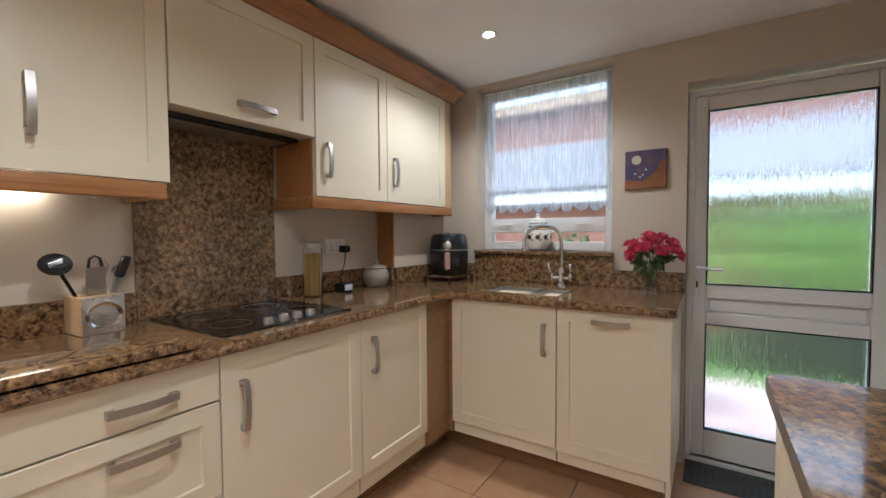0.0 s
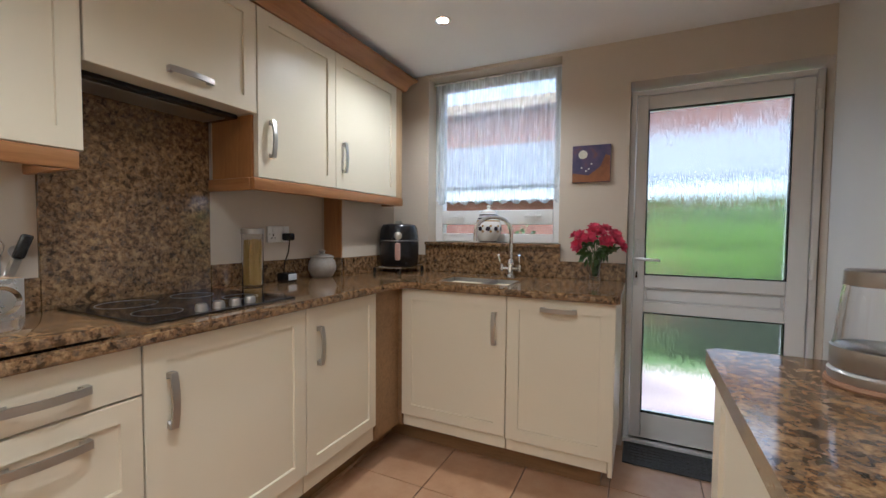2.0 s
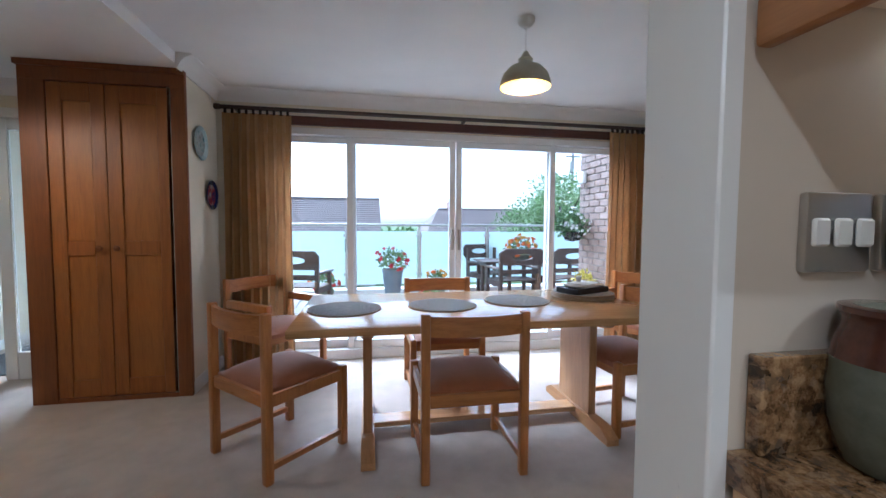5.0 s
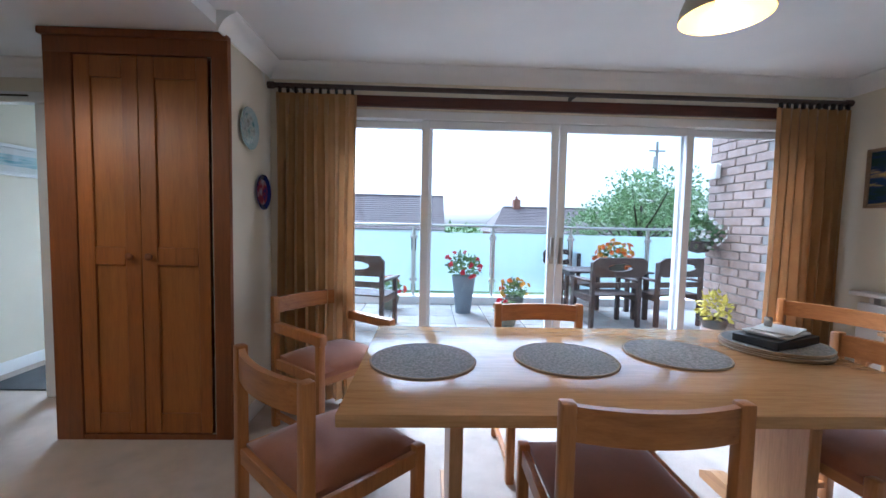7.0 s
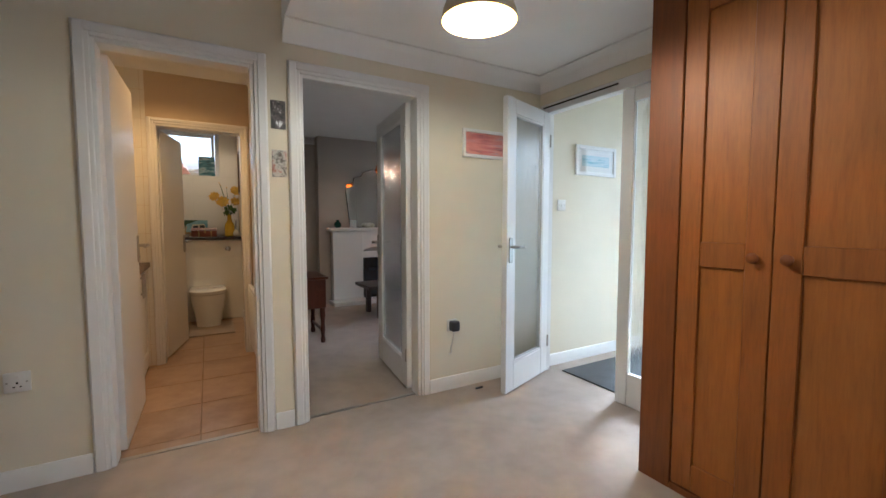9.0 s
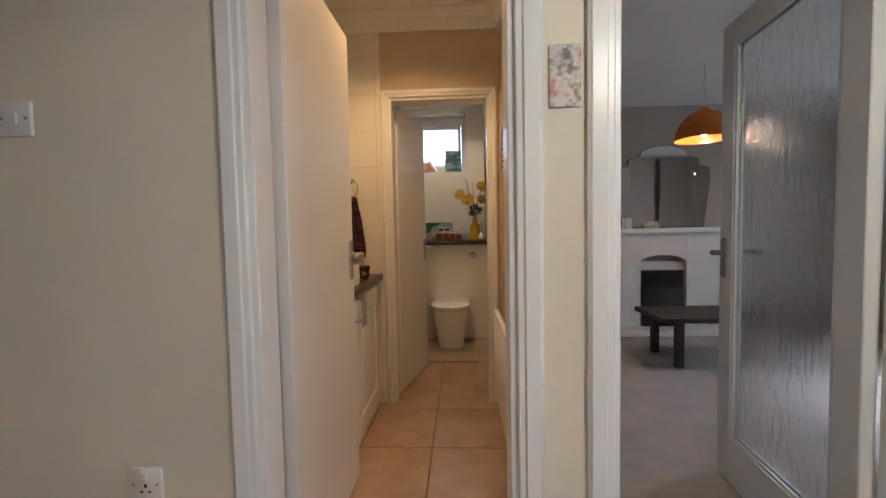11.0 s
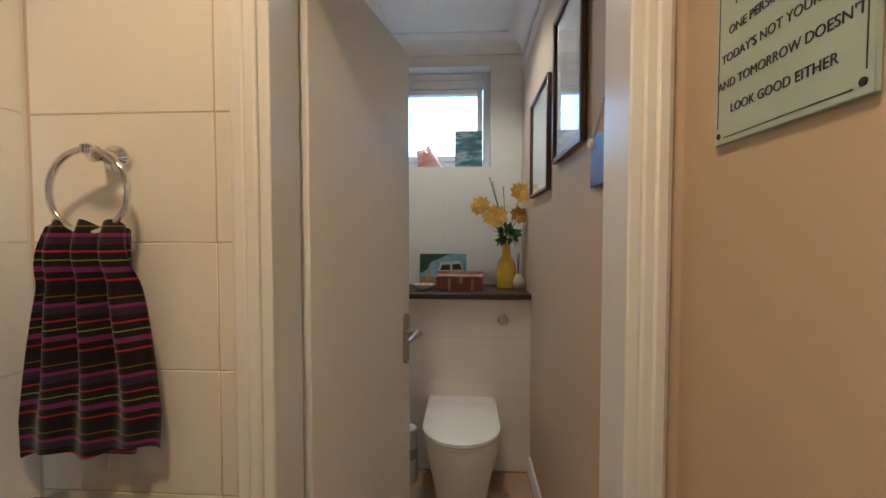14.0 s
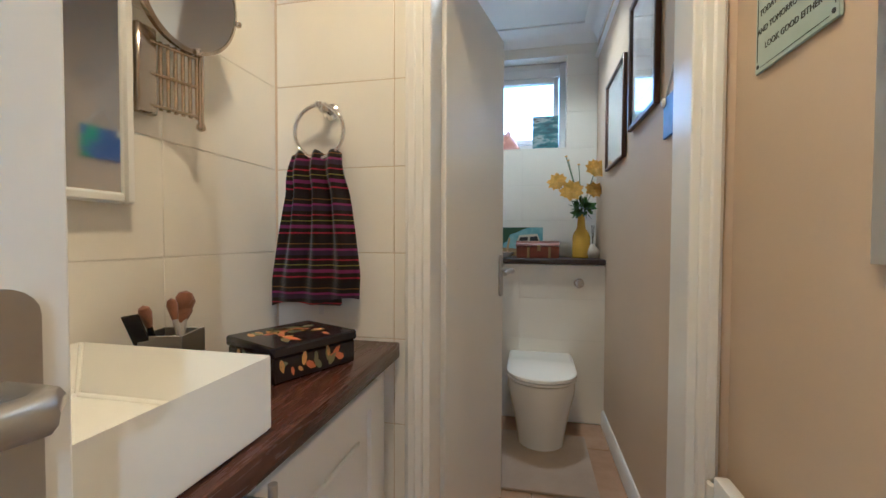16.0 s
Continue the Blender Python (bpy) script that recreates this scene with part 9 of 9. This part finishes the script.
part("soffit", box(B(), -8.2, 7.2, 6.32, 6.6, 1.72, 1.74), DARKWOOD, ga)
GREYROOF = mottled("grey_roof_tile", [(0.3, (0.09, 0.09, 0.095)), (0.5, (0.14, 0.14, 0.15)), (0.7, (0.2, 0.2, 0.21))], 4.0, 0.85, 0.3)
rf = B()
for k in range(10):
    y0, z0 = 6.25 + 0.28 * k, 1.93 + 0.125 * k
    for i in range(40):
        x = -8.2 + 0.385 * i + (0.19 if k % 2 else 0)
        box(rf, x, x + 0.375, y0, y0 + 0.32, z0 - 0.02, z0 + 0.02, m=Matrix.Translation((0, y0, z0)) @ pose(0, 0, 0, 24) @ Matrix.Translation((0, -y0, -z0)))
part("roof", rf, GREYROOF, ga, kind="stuff", smooth=None)
nh = thing("neighbour_house", (0, 12, -0.14), "red brick house with white windows behind the outbuilding", "house")
part("wall", box(B(), -9, 7, 10.2, 16, -0.14, 4.3), BRICKF, nh, smooth=None)
rb = B()
prism(rb, [(9.95, 4.5), (16.4, 4.5), (13.1, 5.1)], -9.4, 7.4, "x")
part("fascia", box(B(), -9.4, 7.4, 9.93, 9.95, 4.28, 4.52), mottled("tan_board", [(0.3, (0.4, 0.28, 0.17)), (0.7, (0.5, 0.37, 0.24))], 3.0, 0.7, 0.1), nh, "tan painted fascia board")
part("soffit", box(B(), -9.4, 7.4, 9.95, 10.2, 4.3, 4.32), UPVC, nh)
part("roof", rb, ROOF, nh, smooth=None)
for x in (-1.4, 3.0):
    wn_ = part("window", ring_y(B(), x, x + 1.5, 10.14, 10.2, 3.2, 4.4, 0.08), UPVC, nh)
    part("pane", box(B(), x + 0.08, x + 1.42, 10.165, 10.175, 3.28, 4.32), BLACKGLASS, wn_, smooth=None)
# wall of the next building seen through the wc window
level("boundary_wall", mottled("pink_render", [(0.3, (0.6, 0.45, 0.4)), (0.7, (0.7, 0.55, 0.5))], 3.0, 0.9, 0.2), -6, 2, -10.6, -10.4, -0.14, 2.3)


# ---- pieces of floors and walls ----
def tiles(parent, name, mat, origin, u, v, n, nu, nv, pu, pv, gap, t, skip=None, label=""):
    """Tiles in a grid that share one mesh: u, v and n are the ways along and out of the surface."""
    me = finish(box(B(), 0, pu - gap, 0, pv - gap, -0.004, t, 0.0016), name, mat, 40)
    m = Matrix((u, v, n)).transposed().to_4x4()
    for i in range(nu):
        for j in range(nv):
            p = Vector(origin) + Vector(u) * (i * pu) + Vector(v) * (j * pv)
            if skip and skip(p):
                continue
            ob = new(name, me)
            ob.parent = parent
            ob.matrix_basis = Matrix.Translation(p) @ m
    return me


def clip_tile(parent, name, mat, x0, x1, y0, y1, z0, z1):
    part_ob = new(name, finish(box(B(), x0, x1, y0, y1, z0, z1, 0.0016), name, mat, 40))
    part_ob.parent = parent


def floor_tiles(parent, mat, x0, x1, y0, y1, ox, oy, p, gap, z=0.0):
    """Square tiles cut at the room's edges."""
    made = {}
    i0, i1 = math.floor((x0 - ox) / p), math.ceil((x1 - ox) / p)
    j0, j1 = math.floor((y0 - oy) / p), math.ceil((y1 - oy) / p)
    for i in range(i0, i1):
        for j in range(j0, j1):
            a0, a1 = max(x0, ox + i * p + gap / 2), min(x1, ox + (i + 1) * p - gap / 2)
            b0, b1 = max(y0, oy + j * p + gap / 2), min(y1, oy + (j + 1) * p - gap / 2)
            if a1 - a0 < 0.01 or b1 - b0 < 0.01:
                continue
            key = (round(a1 - a0, 4), round(b1 - b0, 4))
            if key not in made:
                made[key] = finish(box(B(), 0, key[0], 0, key[1], -0.008, 0.0, 0.0018), "floor_tile", mat, 40)
            ob = new("floor_tile", made[key])
            ob.parent = parent
            ob.location = (a0, b0, z)


floor_tiles(floor, TILE, -1.785, 0.778, -1.5, 2.64, -0.925, 1.70, 0.402, 0.005)
floor_tiles(floor_wc, TILE_WC, -3.119, -1.992, -7.15, -4.056, -2.697, -4.60, 0.45, 0.006)


def wall_tiles(parent_name, axis, face, sign, u0, u1, z0, z1, ou, oz, pu, pz, gap, mat, holes=()):
    parent = bpy.data.objects[parent_name]
    i0, i1 = math.floor((u0 - ou) / pu), math.ceil((u1 - ou) / pu)
    j0, j1 = math.floor((z0 - oz) / pz), math.ceil((z1 - oz) / pz)
    for i in range(i0, i1):
        for j in range(j0, j1):
            a0, a1 = max(u0, ou + i * pu + gap / 2), min(u1, ou + (i + 1) * pu - gap / 2)
            b0, b1 = max(z0, oz + j * pz + gap / 2), min(z1, oz + (j + 1) * pz - gap / 2)
            if a1 - a0 < 0.006 or b1 - b0 < 0.006:
                continue
            rects = [(a0, a1, b0, b1)]
            for h in holes:
                cut = []
                for r in rects:
                    if r[1] <= h[0] or r[0] >= h[1] or r[3] <= h[2] or r[2] >= h[3]:
                        cut.append(r)
                        continue
                    if r[2] < h[2]:
                        cut.append((r[0], r[1], r[2], h[2]))
                    if r[3] > h[3]:
                        cut.append((r[0], r[1], h[3], r[3]))
                    lo, hi = max(r[2], h[2]), min(r[3], h[3])
                    if r[0] < h[0]:
                        cut.append((r[0], h[0], lo, hi))
                    if r[1] > h[1]:
                        cut.append((h[1], r[1], lo, hi))
                rects = cut
            for r in rects:
                lo, hi = sorted((face - sign * 0.003, face + sign * 0.0012))
                me = finish(box(B(), *((r[0], r[1], lo, hi) if axis == "y" else (lo, hi, r[0], r[1])), r[2], r[3], 0.001), "wall_tile", mat, 40)
                ob = new("wall_tile", me)
                ob.parent = parent


wall_tiles("wall_wc_east", "x", -1.99, -1, -5.594, -4.1, 0.0, 2.5, -5.24, 1.53, 0.42, 0.2255, 0.002, WTILE)
wall_tiles("wall_wc_partition", "y", -5.6, 1, -2.366, -1.997, 0.0, 2.5, -2.335, 1.53, 0.42, 0.2255, 0.002, WTILE)
wall_tiles("wall_wc_back", "y", -7.556, 1, -3.115, -2.205, 0.994, 2.5, -2.62, 1.493, 0.62, 0.249, 0.0025, WTILE, [(-2.92, -2.26, 1.75, 2.38)])
wall_tiles("wall_boxing_wc", "y", -7.158, 1, -3.118, -2.205, 0.0, 0.96, -2.62, 0.751, 0.9, 0.249, 0.0025, WTILE)

# terrace paving
pv = bpy.data.objects["terrace_base"]
SLABS = mottled("terrace_slab", [(0.3, (0.25, 0.225, 0.195)), (0.5, (0.31, 0.285, 0.25)), (0.7, (0.38, 0.35, 0.31))], 4.0, 0.8, 0.2)
sme = finish(box(B(), 0, 0.44, 0, 0.44, -0.028, 0.0, 0.004), "paving_slab", SLABS, 40)
for i in range(8):
    for j in range(13):
        ob = new("paving_slab", sme)
        ob.parent = pv
        ob.location = (-8.85 + 0.45 * i, -3.0 + 0.45 * j, TERR)

# bricks of the terrace wall
bme = finish(box(B(), 0, 0.215, 0, 0.05, 0, 0.065, 0.004), "brick", BRICK_B, 40)
bhe = finish(box(B(), 0, 0.1, 0, 0.05, 0, 0.065, 0.004), "brick", BRICK_B, 40)
rnd = random.Random(101)
for row in range(36):
    z = -0.06 + 0.075 * row
    xs = -6.1
    half = row % 2
    while xs < -5.33:
        me, w = (bhe, 0.1) if half else (bme, 0.215)
        half = 0
        if xs + w > -5.3:
            break
        ob = new("brick", me)
        ob.parent = wall_terr
        ob.location = (xs, 2.018 + rnd.uniform(0, 0.004), z)
        xs += w + 0.01
for row in range(36):
    z = -0.06 + 0.075 * row
    for y0 in ((2.07, 2.19) if row % 2 else (2.07,)):
        ob = new("brick", bhe if row % 2 else bme)
        ob.parent = wall_terr
        ob.matrix_basis = Matrix.Translation((-6.06, y0, z)) @ pose(0, 0, 0, 0, 0, 90)
